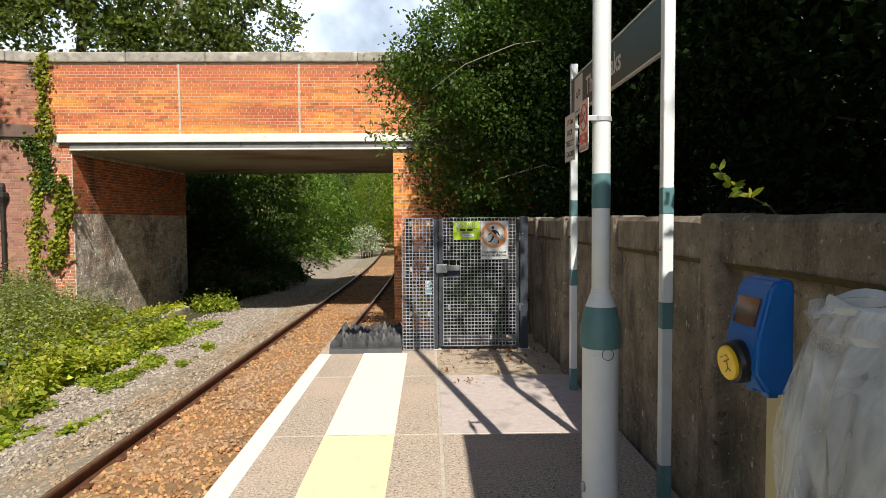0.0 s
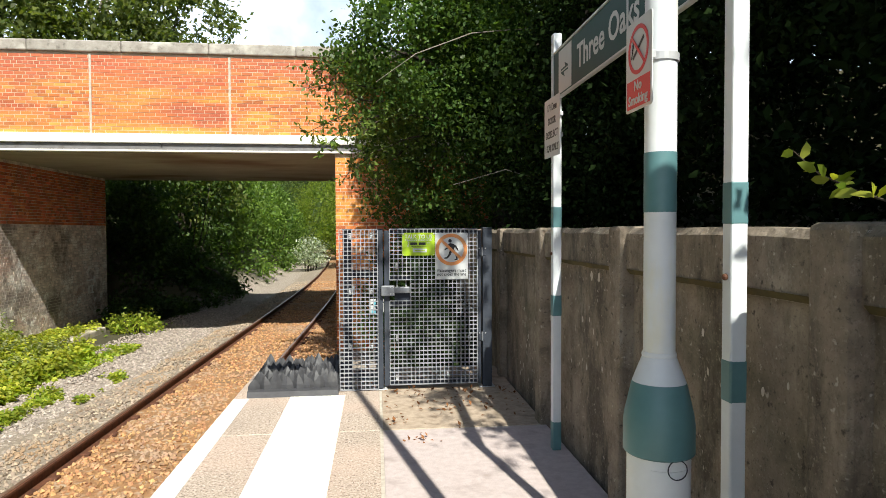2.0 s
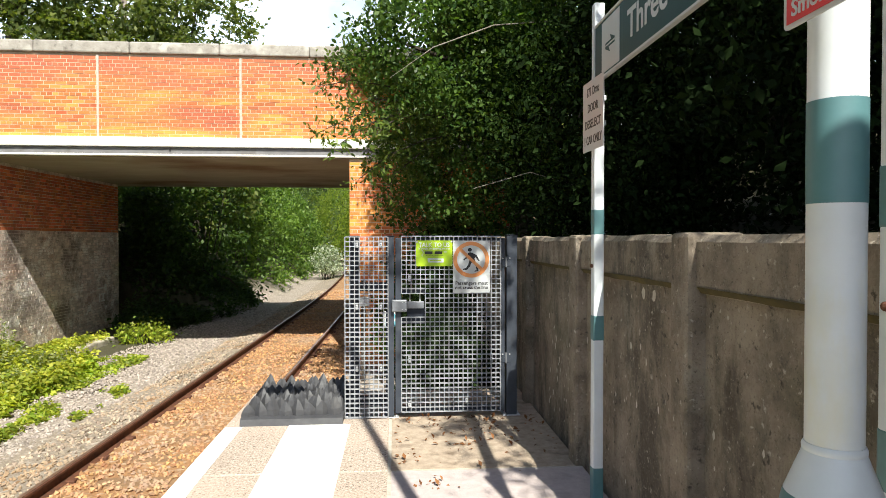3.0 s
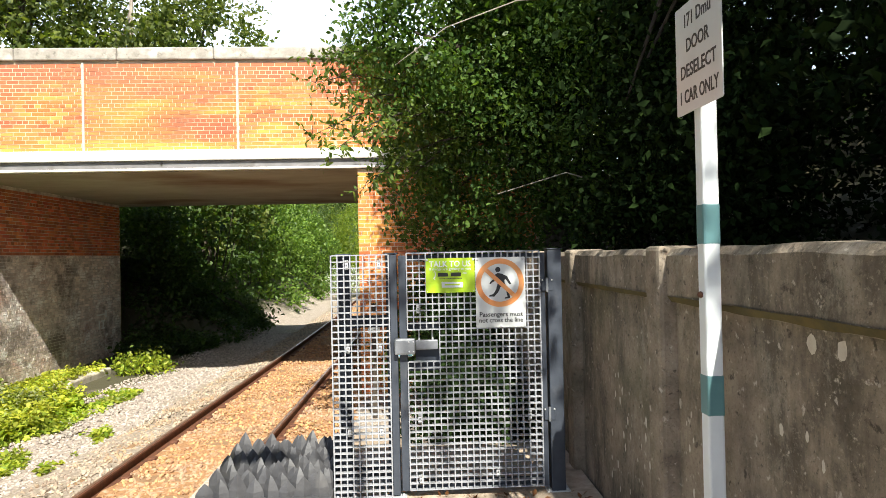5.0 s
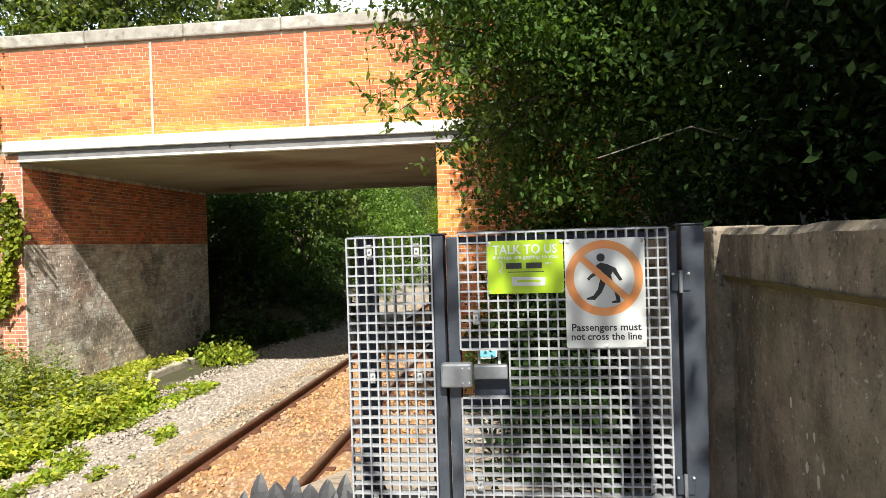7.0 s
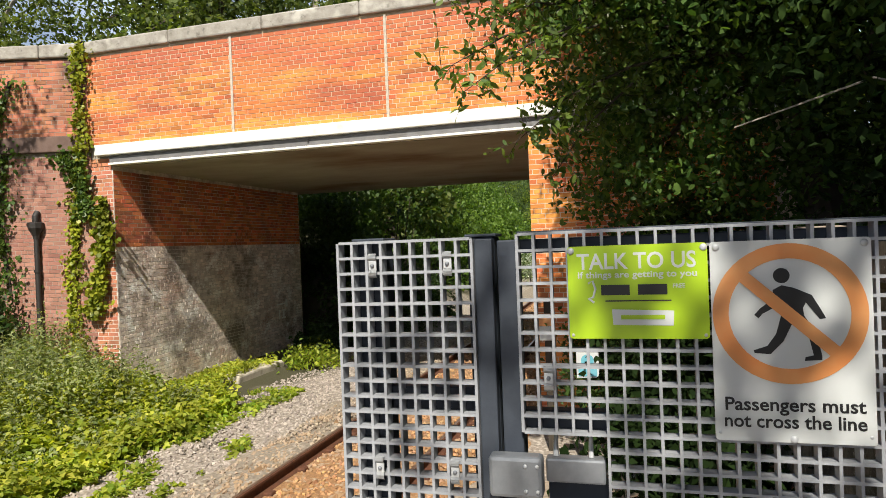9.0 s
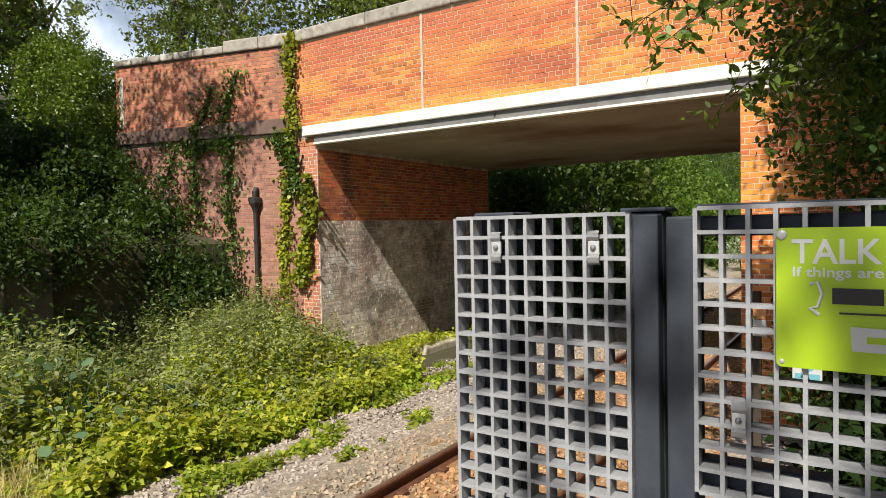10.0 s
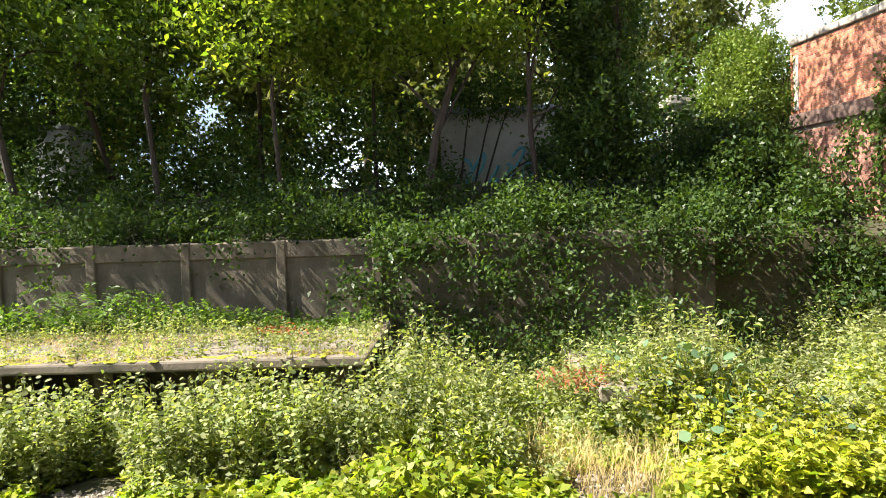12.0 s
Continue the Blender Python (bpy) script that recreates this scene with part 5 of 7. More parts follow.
def add_lamp_post():
    x, y = 0.797, 2.866
    t = thing("lamp_post", "white and teal steel lamp post with wide base", "lamp post")
    part("base", lathe(bmesh.new(), x, y, [(0.085, 0.0), (0.085, 0.20)], 32), M_TEAL, t, "teal painted foot", smooth=False)
    part("base_shaft", lathe(bmesh.new(), x, y, [(0.083, 0.2005), (0.083, 0.935)], 32), M_POST_WHITE, t, smooth=True)
    part("collar", lathe(bmesh.new(), x, y, [(0.088, 0.925), (0.093, 0.93), (0.093, 1.005), (0.090, 1.03), (0.072, 1.11), (0.070, 1.115)], 48), M_TEAL, t, "teal collar", smooth=True)
    part("cone", lathe(bmesh.new(), x, y, [(0.070, 1.1155), (0.046, 1.178), (0.0416, 1.19)], 48), M_POST_WHITE, t, smooth=True)
    part("shaft", lathe(bmesh.new(), x, y, [(0.0415, 1.1905), (0.0415, 3.0), (0.034, 5.2)], 32), M_SHAFT, t, smooth=True)
    part("weld_ring", lathe(bmesh.new(), x, y, [(0.0418, 1.180), (0.0450, 1.184), (0.0455, 1.190), (0.0425, 1.196)], 32), M_POST_WHITE, t, smooth=True)
    part("teal_band", lathe(bmesh.new(), x, y, [(0.0424, 1.568), (0.0424, 1.726)], 32), M_TEAL, t, "teal band", smooth=True)
    bm = bmesh.new()
    arc = np.linspace(radians(-128), radians(-52), 13)
    rows = [[bm.verts.new((x + r * math.cos(a), y + r * math.sin(a), z)) for a in arc] for r, z in ((0.080, 0.28), (0.0845, 0.282), (0.0845, 0.898), (0.080, 0.90))]
    for p, q in zip(rows, rows[1:]):
        for i in range(12):
            bm.faces.new((p[i], p[i + 1], q[i + 1], q[i]))
    part("hatch", bm, M_POST_WHITE, t, smooth=True)
    part("hatch_disc", ring_shape(0.024, 0.027, upright(x + 0.01, y - 0.0885, 0.905)), M_GREY_STEEL, t)
    b = bmesh.new()
    bmesh.ops.create_uvsphere(b, u_segments=12, v_segments=8, radius=0.022, matrix=Matrix.Translation((x - 0.083, y - 0.02, 0.27)) @ Matrix.Diagonal((0.5, 1, 1.2, 1)))
    part("lock", b, M_ZINC, t, smooth=True)
    part("lamp_arm", tube(bmesh.new(), [(x, y, 5.15), (x - 0.1, y, 5.4), (x - 0.5, y, 5.5)], [0.035, 0.03, 0.03], 10), M_POST_WHITE, t, smooth=True)
    part("lamp_head", boxed(x - 0.95, x - 0.45, y - 0.1, y + 0.1, 5.46, 5.56, 0.03), M_GREY_STEEL, t)

    s = thing("no_smoking_sign", "white and red no smoking sign clamped to post", "sign")
    m = upright(x - 0.106, y - 0.109, 1.93, -90)
    plate(0.152, 0.222, m, M_SIGN_WHITE, s)
    up = m @ Matrix.Translation((0, 0.036, 0.0035))
    part("ring", ring_shape(0.050, 0.060, up), M_RED, s, "red ring")
    part("cigarette", flat_shape([(-0.030, -0.020), (0.034, 0.020), (0.030, 0.027), (-0.034, -0.013)], up, 0.0008), M_BLACK, s)
    for k in range(3):
        part("smoke_line", tube(bmesh.new(), [up @ Vector((-0.034 - 0.004 * k, 0.0 - 0.008 * k, 0)), up @ Vector((-0.028 - 0.004 * k, 0.014 - 0.008 * k, 0)), up @ Vector((-0.034, 0.028 - 0.008 * k, 0))], [0.0012] * 3, 4), M_BLACK, s)
    part("slash", flat_shape([(-0.050, 0.004), (0.050, 0.004), (0.050, -0.004), (-0.050, -0.004)], up @ Matrix.Translation((0, 0, 0.001)) @ Matrix.Rotation(radians(-45), 4, "Z"), 0.0008), M_RED, s)
    part("red_panel", flat_shape([(-0.068, -0.104), (0.068, -0.104), (0.068, -0.034), (-0.068, -0.034)], m @ Matrix.Translation((0, 0, 0.0035)), 0.0006), M_RED, s, "red lower panel")
    lettering("No", 0.034, M_SIGN_WHITE, s, m @ Matrix.Translation((0, -0.052, 0.0045)))
    lettering("Smoking", 0.034, M_SIGN_WHITE, s, m @ Matrix.Translation((0, -0.085, 0.0045)), width=0.112)
    part("clamp", lathe(bmesh.new(), x, y, [(0.046, 1.964), (0.046, 1.984)], 24), M_ZINC, s, "yellowed metal clamp")
    part("bracket", boxed(x - 0.104, x - 0.035, y - 0.05, y - 0.03, 1.962, 1.986, 0.003), M_ZINC, s)


add_lamp_post()


# ---- ticket validator and waste bag ----
def add_validator():
    t = thing("ticket_validator", "blue ticket validator with round yellow reader on post", "ticket validator")
    part("pedestal", boxed(1.03, 1.08, 1.76, 1.86, 0.0, 1.02, 0.01), M_CREAM, t, "cream painted pedestal")
    # housing: bevelled prism with a sloping front, facing the platform
    m = Matrix.Translation((1.02, 1.82, 1.01)) @ Matrix.Rotation(radians(-86), 4, "Z")
    prof = [(-0.06, 0.0), (-0.10, 0.06), (-0.095, 0.15), (-0.055, 0.31), (-0.03, 0.335), (0.010, 0.335), (0.022, 0.32), (0.022, 0.0)]
    bm = bmesh.new()
    a = [bm.verts.new((-0.085, y, z)) for y, z in prof]
    b = [bm.verts.new((0.085, y, z)) for y, z in prof]
    bm.faces.new(a)
    bm.faces.new(b[::-1])
    for i in range(len(prof)):
        j = (i + 1) % len(prof)
        bm.faces.new((a[i], b[i], b[j], a[j]))
    bmesh.ops.bevel(bm, geom=bm.edges[:], offset=0.012, segments=3, affect="EDGES")
    bm.transform(m)
    part("housing", bm, M_BLUE, t, "blue moulded housing", smooth=True)
    tilt = Matrix.Rotation(radians(90 - 14.4), 4, "X")
    sm = m @ Matrix.Translation((0, -0.0735, 0.235)) @ tilt
    part("screen", flat_shape([(-0.055, -0.042), (0.055, -0.042), (0.055, 0.042), (-0.055, 0.042)], sm, 0.004), M_SCREEN, t, "dark display glass")
    rm = m @ Matrix.Translation((0, -0.088, 0.085)) @ Matrix.Rotation(radians(96), 4, "X")
    bm = lathe(bmesh.new(), 0, 0, [(0.064, -0.02), (0.064, 0.024), (0.060, 0.036), (0.052, 0.040)], 40)
    bm.transform(rm)
    r = part("reader", bm, M_DARKPLASTIC, t, "black reader ring", smooth=False)
    bm = lathe(bmesh.new(), 0, 0, [(0.051, 0.038), (0.051, 0.048), (0.047, 0.051)], 40)
    bm.transform(rm)
    part("reader_disc", bm, M_YELLOW, r, "yellow reader disc")
    bm = bmesh.new()
    for line in (((-0.026, 0.012), (0.006, 0.026), (0.020, 0.016), (-0.010, 0.002)), ((0.006, 0.010), (0.010, -0.012), (-0.004, -0.028)), ((0.010, -0.012), (0.024, -0.018))):
        tube(bm, [rm @ Vector((x, y, 0.0512)) for x, y in line], [0.0022] * len(line), 4)
    part("symbol", bm, M_SYMBOL, r)
    for dx in (-0.04, 0.04):
        bm = boxed(dx - 0.02, dx + 0.02, -0.04, -0.01, -0.015, 0.008, 0.004)
        bm.transform(m)
        part("latch", bm, M_BLUE, t)


add_validator()


M_BAG_RIM = mat("folded_white_plastic", (0.62, 0.66, 0.70), (0.52, 0.56, 0.60), rough=0.3, scale=14, bump=0.5, bump_scale=30)


def add_waste_bag():
    t = thing("waste_bag", "clear plastic waste bag hanging on a hoop stand", "waste bag")
    cx, cy = 1.10, 1.36
    glass = bpy.data.materials.new("clear_milky_plastic")
    glass.use_nodes = True
    n, l = glass.node_tree.nodes, glass.node_tree.links
    p = n["Principled BSDF"]
    p.inputs["Base Color"].default_value = (0.80, 0.86, 0.92, 1)
    p.inputs["Roughness"].default_value = 0.25
    tr = n.new("ShaderNodeBsdfTransparent")
    mx = n.new("ShaderNodeMixShader")
    nz = n.new("ShaderNodeTexNoise")
    nz.inputs["Scale"].default_value = 7
    rr = n.new("ShaderNodeMapRange")
    rr.inputs["To Min"].default_value, rr.inputs["To Max"].default_value = 0.14, 0.62
    nz.inputs["Detail"].default_value = 6
    nz.inputs["Distortion"].default_value = 1.6
    tcb = n.new("ShaderNodeTexCoord")
    mpb = n.new("ShaderNodeMapping")
    mpb.inputs["Scale"].default_value = (1, 1, 0.35)
    l.new(tcb.outputs["Object"], mpb.inputs["Vector"])
    l.new(mpb.outputs["Vector"], nz.inputs["Vector"])
    rr.inputs["From Min"].default_value, rr.inputs["From Max"].default_value = 0.35, 0.68
    crumple = n.new("ShaderNodeBump")
    crumple.inputs["Strength"].default_value, crumple.inputs["Distance"].default_value = 1.0, 0.03
    l.new(nz.outputs["Fac"], crumple.inputs["Height"])
    l.new(crumple.outputs["Normal"], p.inputs["Normal"])
    l.new(nz.outputs["Fac"], rr.inputs["Value"])
    l.new(rr.outputs["Result"], mx.inputs["Fac"])
    l.new(tr.outputs["BSDF"], mx.inputs[1])
    l.new(p.outputs["BSDF"], mx.inputs[2])
    l.new(mx.outputs["Shader"], n["Material Output"].inputs["Surface"])
    bm = bmesh.new()
    seg, rows = 56, 26
    grid = []
    for j in range(rows + 1):
        f = j / rows
        z = 1.32 - 1.05 * f
        r0 = 0.165 + 0.085 * math.sin(min(1, f * 4.0) * math.pi * 0.5) - 0.05 * max(0, f - 0.8) * 5
        ring = []
        for i in range(seg):
            a = 2 * math.pi * i / seg
            fold = (0.020 * abs(math.sin(6.5 * a + 2 * f)) + 0.010 * math.sin(17 * a - 5 * f) + 0.045 * noise.noise((math.cos(a) * 2.2, math.sin(a) * 2.2, z * 3))) * min(1, f * 6)
            r = r0 + fold
            ring.append(bm.verts.new((cx + r * math.cos(a), cy + r * math.sin(a), z + 0.01 * math.sin(3 * a) * f)))
        grid.append(ring)
    for j in range(rows):
        for i in range(seg):
            bm.faces.new((grid[j][i], grid[j][(i + 1) % seg], grid[j + 1][(i + 1) % seg], grid[j + 1][i]))
    bm.faces.new(grid[-1])
    part("bag", bm, glass, t, "crumpled translucent plastic", smooth=True)
    bm = bmesh.new()
    N = 40
    rings = []
    for i in range(N):
        a = 2 * math.pi * i / N
        rings.append([bm.verts.new((cx + (0.172 + 0.006 * math.cos(b)) * math.cos(a), cy + (0.172 + 0.006 * math.cos(b)) * math.sin(a), 1.315 + (0.018 + 0.008 * math.sin(5 * a)) * math.sin(b))) for b in np.linspace(0, 2 * math.pi, 9)[:-1]])
    for i in range(N):
        for k in range(8):
            bm.faces.new((rings[i][k], rings[(i + 1) % N][k], rings[(i + 1) % N][(k + 1) % 8], rings[i][(k + 1) % 8]))
    cuff = bmesh.new()
    rows = []
    for r, z in ((0.168, 1.318), (0.190, 1.322), (0.212, 1.305), (0.218, 1.275), (0.205, 1.255)):
        rows.append([cuff.verts.new((cx + (r + 0.006 * math.sin(9 * a)) * math.cos(a), cy + (r + 0.006 * math.sin(9 * a)) * math.sin(a), z + 0.012 * math.sin(3 * a + 1) * (z < 1.31))) for a in np.linspace(0, 2 * math.pi, 57)[:-1]])
    for p_, q_ in zip(rows, rows[1:]):
        for i in range(56):
            cuff.faces.new((p_[i], p_[(i + 1) % 56], q_[(i + 1) % 56], q_[i]))
    part("cuff", cuff, glass, t, "bag mouth folded out over the hoop", smooth=True)
    part("hoop", bm, M_BAG_RIM, t, "pale rolled rim over hoop", smooth=True)
    part("stand", tube(bmesh.new(), [(cx + 0.2, cy, 0), (cx + 0.2, cy, 1.31)], [0.018, 0.018], 10), M_GREY_STEEL, t, "steel stand")
    part("foot", lathe(bmesh.new(), cx + 0.06, cy, [(0.16, 0.0), (0.16, 0.02)], 24), M_GREY_STEEL, t)
    # rubbish
    for k in range(7):
        bm = bmesh.new()
        bmesh.ops.create_icosphere(bm, subdivisions=2, radius=0.09)
        for v in bm.verts:
            v.co *= 1 + 0.35 * noise.noise(v.co * 14 + Vector((k, 0, 0)))
        bm.transform(Matrix.Translation((cx + 0.09 * math.cos(k * 2.1), cy + 0.09 * math.sin(k * 2.1), 0.42 + 0.08 * k)))
        part("rubbish", bm, M_YELLOW if k % 3 == 0 else M_SIGN_WHITE, t)


add_waste_bag()


# ---- shelter beside the platform: only its shadow is seen ----
def add_shelter():
    t = thing("shelter", "grey metal roofed platform shelter", "shelter")
    part("roof", boxed(0.81, 2.7, -4.5, 1.66, 2.90, 2.98, 0.01), M_ROOF, t)
    for y in (-4.2, -2.4, -0.9):
        part("post", boxed(1.28, 1.36, y, y + 0.08, 0, 2.90, 0.005), M_GREY_STEEL, t)


add_shelter()


# ---- disused platform across the track ----
def add_old_platform():
    p = thing("old_platform", "disused mossy concrete platform overgrown with weeds", "platform", kind="structure")
    part("slab", boxed(-10.6, -7.58, -9, 5.76, -0.07, 0.065, 0.03), M_CONC_OLD, p, "weathered concrete slab")
    bm = bmesh.new()
    for y in np.arange(-8.5, 5.6, 1.5):
        box(bm, -10.6, -8.2, y, y + 0.25, -1.3, -0.071)
    part("support_wall", bm, M_CONC_OLD, p)
    part("back_wall", boxed(-9.4, -9.2, -9, 5.6, -1.3, -0.072), M_CONC_OLD, p)
    part("broken_slab", boxed(-10.3, -7.62, 8.6, 9.9, -0.62, -0.42, 0.03), M_CONC_OLD, p, "tilted broken concrete slab")
    m = bmesh.new()
    for k in range(110):
        y = rng.uniform(-1.5, 5.6)
        x = -7.6 - abs(rng.normal()) * 0.35
        bmesh.ops.create_icosphere(m, subdivisions=1, radius=1, matrix=Matrix.Translation((x, y, 0.064)) @ Matrix.Diagonal((rng.uniform(0.03, 0.08), rng.uniform(0.03, 0.11), 0.014, 1)))
    ob = part("moss", m, M_MOSS, p, "bright yellow-green moss cushions", smooth=True)
    ob["kind"] = "stuff"


add_old_platform()
wall_left = add_panel_wall("wall_opposite", "weathered concrete panel wall below the bank, shade in its colour", -10.62, 1, -9, 11.3, -1.2, 1.50, 1.65, 5.55, M_CONC_BANK, proud=0.010, rim=0.28)


def add_blockhouse():
    t = thing("outbuilding", "pale rendered outbuilding with faded blue scrawl", "building")
    x = -17.0
    part("wall", boxed(x - 3.5, x, 6.6, 9.7, 1.5, 4.75, 0.02), M_RENDERED, t)
    part("roof", boxed(x - 3.7, x + 0.15, 6.4, 9.9, 4.75, 4.9, 0.02), M_ROOF, t)
    for k in range(7):
        y0, z0 = 7.2 + 0.36 * k, 3.1 + 0.28 * math.sin(k * 1.9)
        pts = [(x + 0.012, y0 + 0.22 * math.sin(a * 1.3 + k), z0 + 0.42 * math.cos(a + k * 0.7)) for a in np.linspace(0, 4.6, 12)]
        part("scrawl", tube(bmesh.new(), pts, [0.045] * 12, 5), M_PAINT_BLUE, t, "faded blue spray paint")
    s = thing("far_gatepost", "pale brick pier with stone cap behind trees", "pier")
    part("pier", boxed(-19.6, -18.9, 13.55, 14.2, 1.2, 5.15, 0.02), M_RENDERED, s)
    part("cap", boxed(-19.75, -18.75, 13.4, 14.35, 5.15, 5.42, 0.04), M_COPING, s)
    w = thing("white_shed", "small white-painted shed among the trees", "shed")
    part("wall", boxed(-17.6, -16.5, -4.15, -3.25, 1.8, 4.6, 0.02), M_SIGN_WHITE, w)
    part("roof", boxed(-17.7, -16.4, -4.25, -3.15, 4.6, 4.7, 0.02), M_ROOF, w)


add_blockhouse()


# ---- pad of concrete by the abutment ----
M_KERB = mat("dirty_kerb_concrete", (0.55, 0.50, 0.42), (0.38, 0.33, 0.27), rough=0.95, scale=5, bump=0.6, bump_scale=25, c=(0.16, 0.14, 0.09), cpos=(0.55, 0.7), cscale=3)
pad = new("concrete_kerb", finish("concrete_kerb", boxed(-7.55, -7.12, 16.95, 18.8, -1.25, -1.0, 0.04), M_KERB))
tagged(pad, "short concrete kerb beside the abutment", "kerb")
marker = thing("marker_post", "wooden post with orange and white marker plates", "marker post")
part("post", boxed(-0.52, -0.44, 13.76, 13.84, -1.15, 0.75, 0.006), M_BARK, marker)
part("panel", boxed(-0.58, -0.38, 13.735, 13.755, 0.26, 0.44, 0.004), M_SIGN_WHITE, marker, "white marker plate")
part("orange_panel", boxed(-0.58, -0.38, 13.735, 13.755, 0.445, 0.60, 0.004), M_ORANGE, marker, "orange marker plate")
blue = thing("blue_notice", "small pale blue and white notice on post", "sign")
part("post", boxed(0.03, 0.07, 12.80, 12.84, -1.2, 0.28, 0.004), M_GREY_STEEL, blue)
part("panel", boxed(-0.07, 0.17, 12.775, 12.795, 0.0, 0.28, 0.003), M_SIGN_WHITE, blue)
part("blue_disc", flat_shape(disc_points(0.07, 24), upright(0.05, 12.774, 0.19), 0.001), M_PAINT_BLUE, blue)
part("blue_panel", boxed(-0.05, 0.15, 12.770, 12.774, 0.02, 0.10), M_PAINT_BLUE, blue)


# ---- plants ----
def bush(name, label, blobs, leaf, size, clumps, per, spread, category="bush", inner=0.5, kind="", up=0.5, group=""):
    c0 = Vector(blobs[0][0])
    t = thing(name, label, category, group, kind, at=(c0.x, c0.y, height(c0.x, c0.y)))
    pts = crown_points(blobs, clumps, per, spread, inner) - np.array(t.location)
    part("foliage", leaves("foliage", pts, size, leaf, up=up), None, t)
    bm = bmesh.new()
    for k in range(10):
        c, r = blobs[k % len(blobs)]
        e = Vector(c) - t.location + Vector((rng.uniform(-0.7, 0.7) * r[0], rng.uniform(-0.7, 0.7) * r[1], rng.uniform(0, 0.6) * r[2]))
        g = Vector((e.x * 0.6, e.y * 0.6, 0))
        tube(bm, [g, g.lerp(e, 0.5) + Vector((0.05, 0, 0.1)), e], [0.03, 0.02, 0.006], 5)
    part("stem", bm, M_BARK, t)["kind"] = "stuff"
    return t


# added shrubs, dark-leaved to stand for tree shade on the pier and ramp
bush("bush", "leafy shrub added for the shade in front of the brick pier", [((0.75, 13.7, 0.5), (0.7, 0.7, 1.0)), ((0.2, 14.0, 0.0), (0.5, 0.5, 0.7)), ((1.3, 13.5, 1.0), (0.6, 0.7, 0.9))], L_TREE_DARK, 0.09, 170, 50, 0.15)
bush("bush", "dark shrubs added for the shade on the ramp behind the gate", [((0.75, 9.6, -0.1), (0.55, 1.0, 0.7)), ((0.95, 11.2, 0.0), (0.5, 1.0, 1.1)), ((0.9, 13.2, 0.2), (0.6, 1.0, 1.4))], L_HEDGE, 0.08, 300, 60, 0.16)
# trees behind the platform wall
tree("tree", "dense dark evergreen tree overhanging the bridge and gate", (2.3, 12.2, 1.4), (2.0, 12.6, 7), 0.16,
     [((1.6, 12.9, 2.7), (1.85, 1.6, 1.6)), ((0.95, 11.2, 4.3), (1.5, 1.0, 1.2)), ((2.1, 13.6, 4.6), (1.8, 1.3, 1.3)), ((1.7, 12.4, 6.6), (1.5, 1.8, 2.2))], L_LAUREL, 0.078, 1250, 66, 0.15, inner=0.55, oval=True)
# the evergreen's unlit right part, split off to take the darker leaf
tree("tree", "right part of the overhanging evergreen, shade in its leaf colour", (3.2, 11.6, 1.5), (3.0, 11.8, 8), 0.15,
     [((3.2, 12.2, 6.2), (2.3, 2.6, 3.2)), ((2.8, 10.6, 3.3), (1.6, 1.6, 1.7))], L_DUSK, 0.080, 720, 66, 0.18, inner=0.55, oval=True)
# unseen high boughs over the platform, added to dapple gate and far sign post
tree("tree", "unseen tall tree leaning its high boughs over the platform", (4.3, 0.6, 2.0), (2.3, 1.5, 6.6), 0.12,
     [((1.78, 2.5, 6.1), (0.70, 1.1, 0.40)), ((2.35, 1.5, 6.3), (0.75, 0.9, 0.45)), ((2.1, 0.6, 6.2), (0.45, 0.5, 0.3)), ((0.85, 3.1, 6.0), (0.40, 0.35, 0.25))], L_TREE_DARK, 0.13, 36, 22, 0.13, inner=0.2, limbs=6)
tree("tree", "tall evergreen tree behind the concrete wall, shade in its colour", (4.2, 8.2, 2.2), (3.9, 8.4, 9), 0.17,
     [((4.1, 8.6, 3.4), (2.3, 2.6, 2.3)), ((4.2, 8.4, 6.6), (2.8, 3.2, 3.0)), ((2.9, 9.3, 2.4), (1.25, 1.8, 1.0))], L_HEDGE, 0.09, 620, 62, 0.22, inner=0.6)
tree("tree", "tree above the concrete wall, shade in its colour", (4.4, 4.2, 2.2), (4.2, 4.4, 9), 0.17,
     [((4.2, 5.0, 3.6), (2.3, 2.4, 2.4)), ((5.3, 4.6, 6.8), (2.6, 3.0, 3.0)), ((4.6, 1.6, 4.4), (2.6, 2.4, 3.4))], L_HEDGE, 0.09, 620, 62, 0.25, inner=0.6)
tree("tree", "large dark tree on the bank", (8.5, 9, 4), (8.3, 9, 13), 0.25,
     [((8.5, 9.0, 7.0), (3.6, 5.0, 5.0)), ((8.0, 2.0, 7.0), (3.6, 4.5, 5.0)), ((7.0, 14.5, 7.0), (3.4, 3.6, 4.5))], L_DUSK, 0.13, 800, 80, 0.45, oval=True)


# tree added beside the start to keep the sun off the hedge
tree("tree", "large tree added behind the concrete wall to shade the hedge", (6.2, -3.5, 2.6), (6.0, -3.5, 11), 0.24,
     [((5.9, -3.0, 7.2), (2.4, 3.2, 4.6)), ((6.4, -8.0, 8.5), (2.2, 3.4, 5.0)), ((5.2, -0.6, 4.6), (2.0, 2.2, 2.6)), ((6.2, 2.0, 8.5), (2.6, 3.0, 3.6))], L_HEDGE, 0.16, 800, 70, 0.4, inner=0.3)


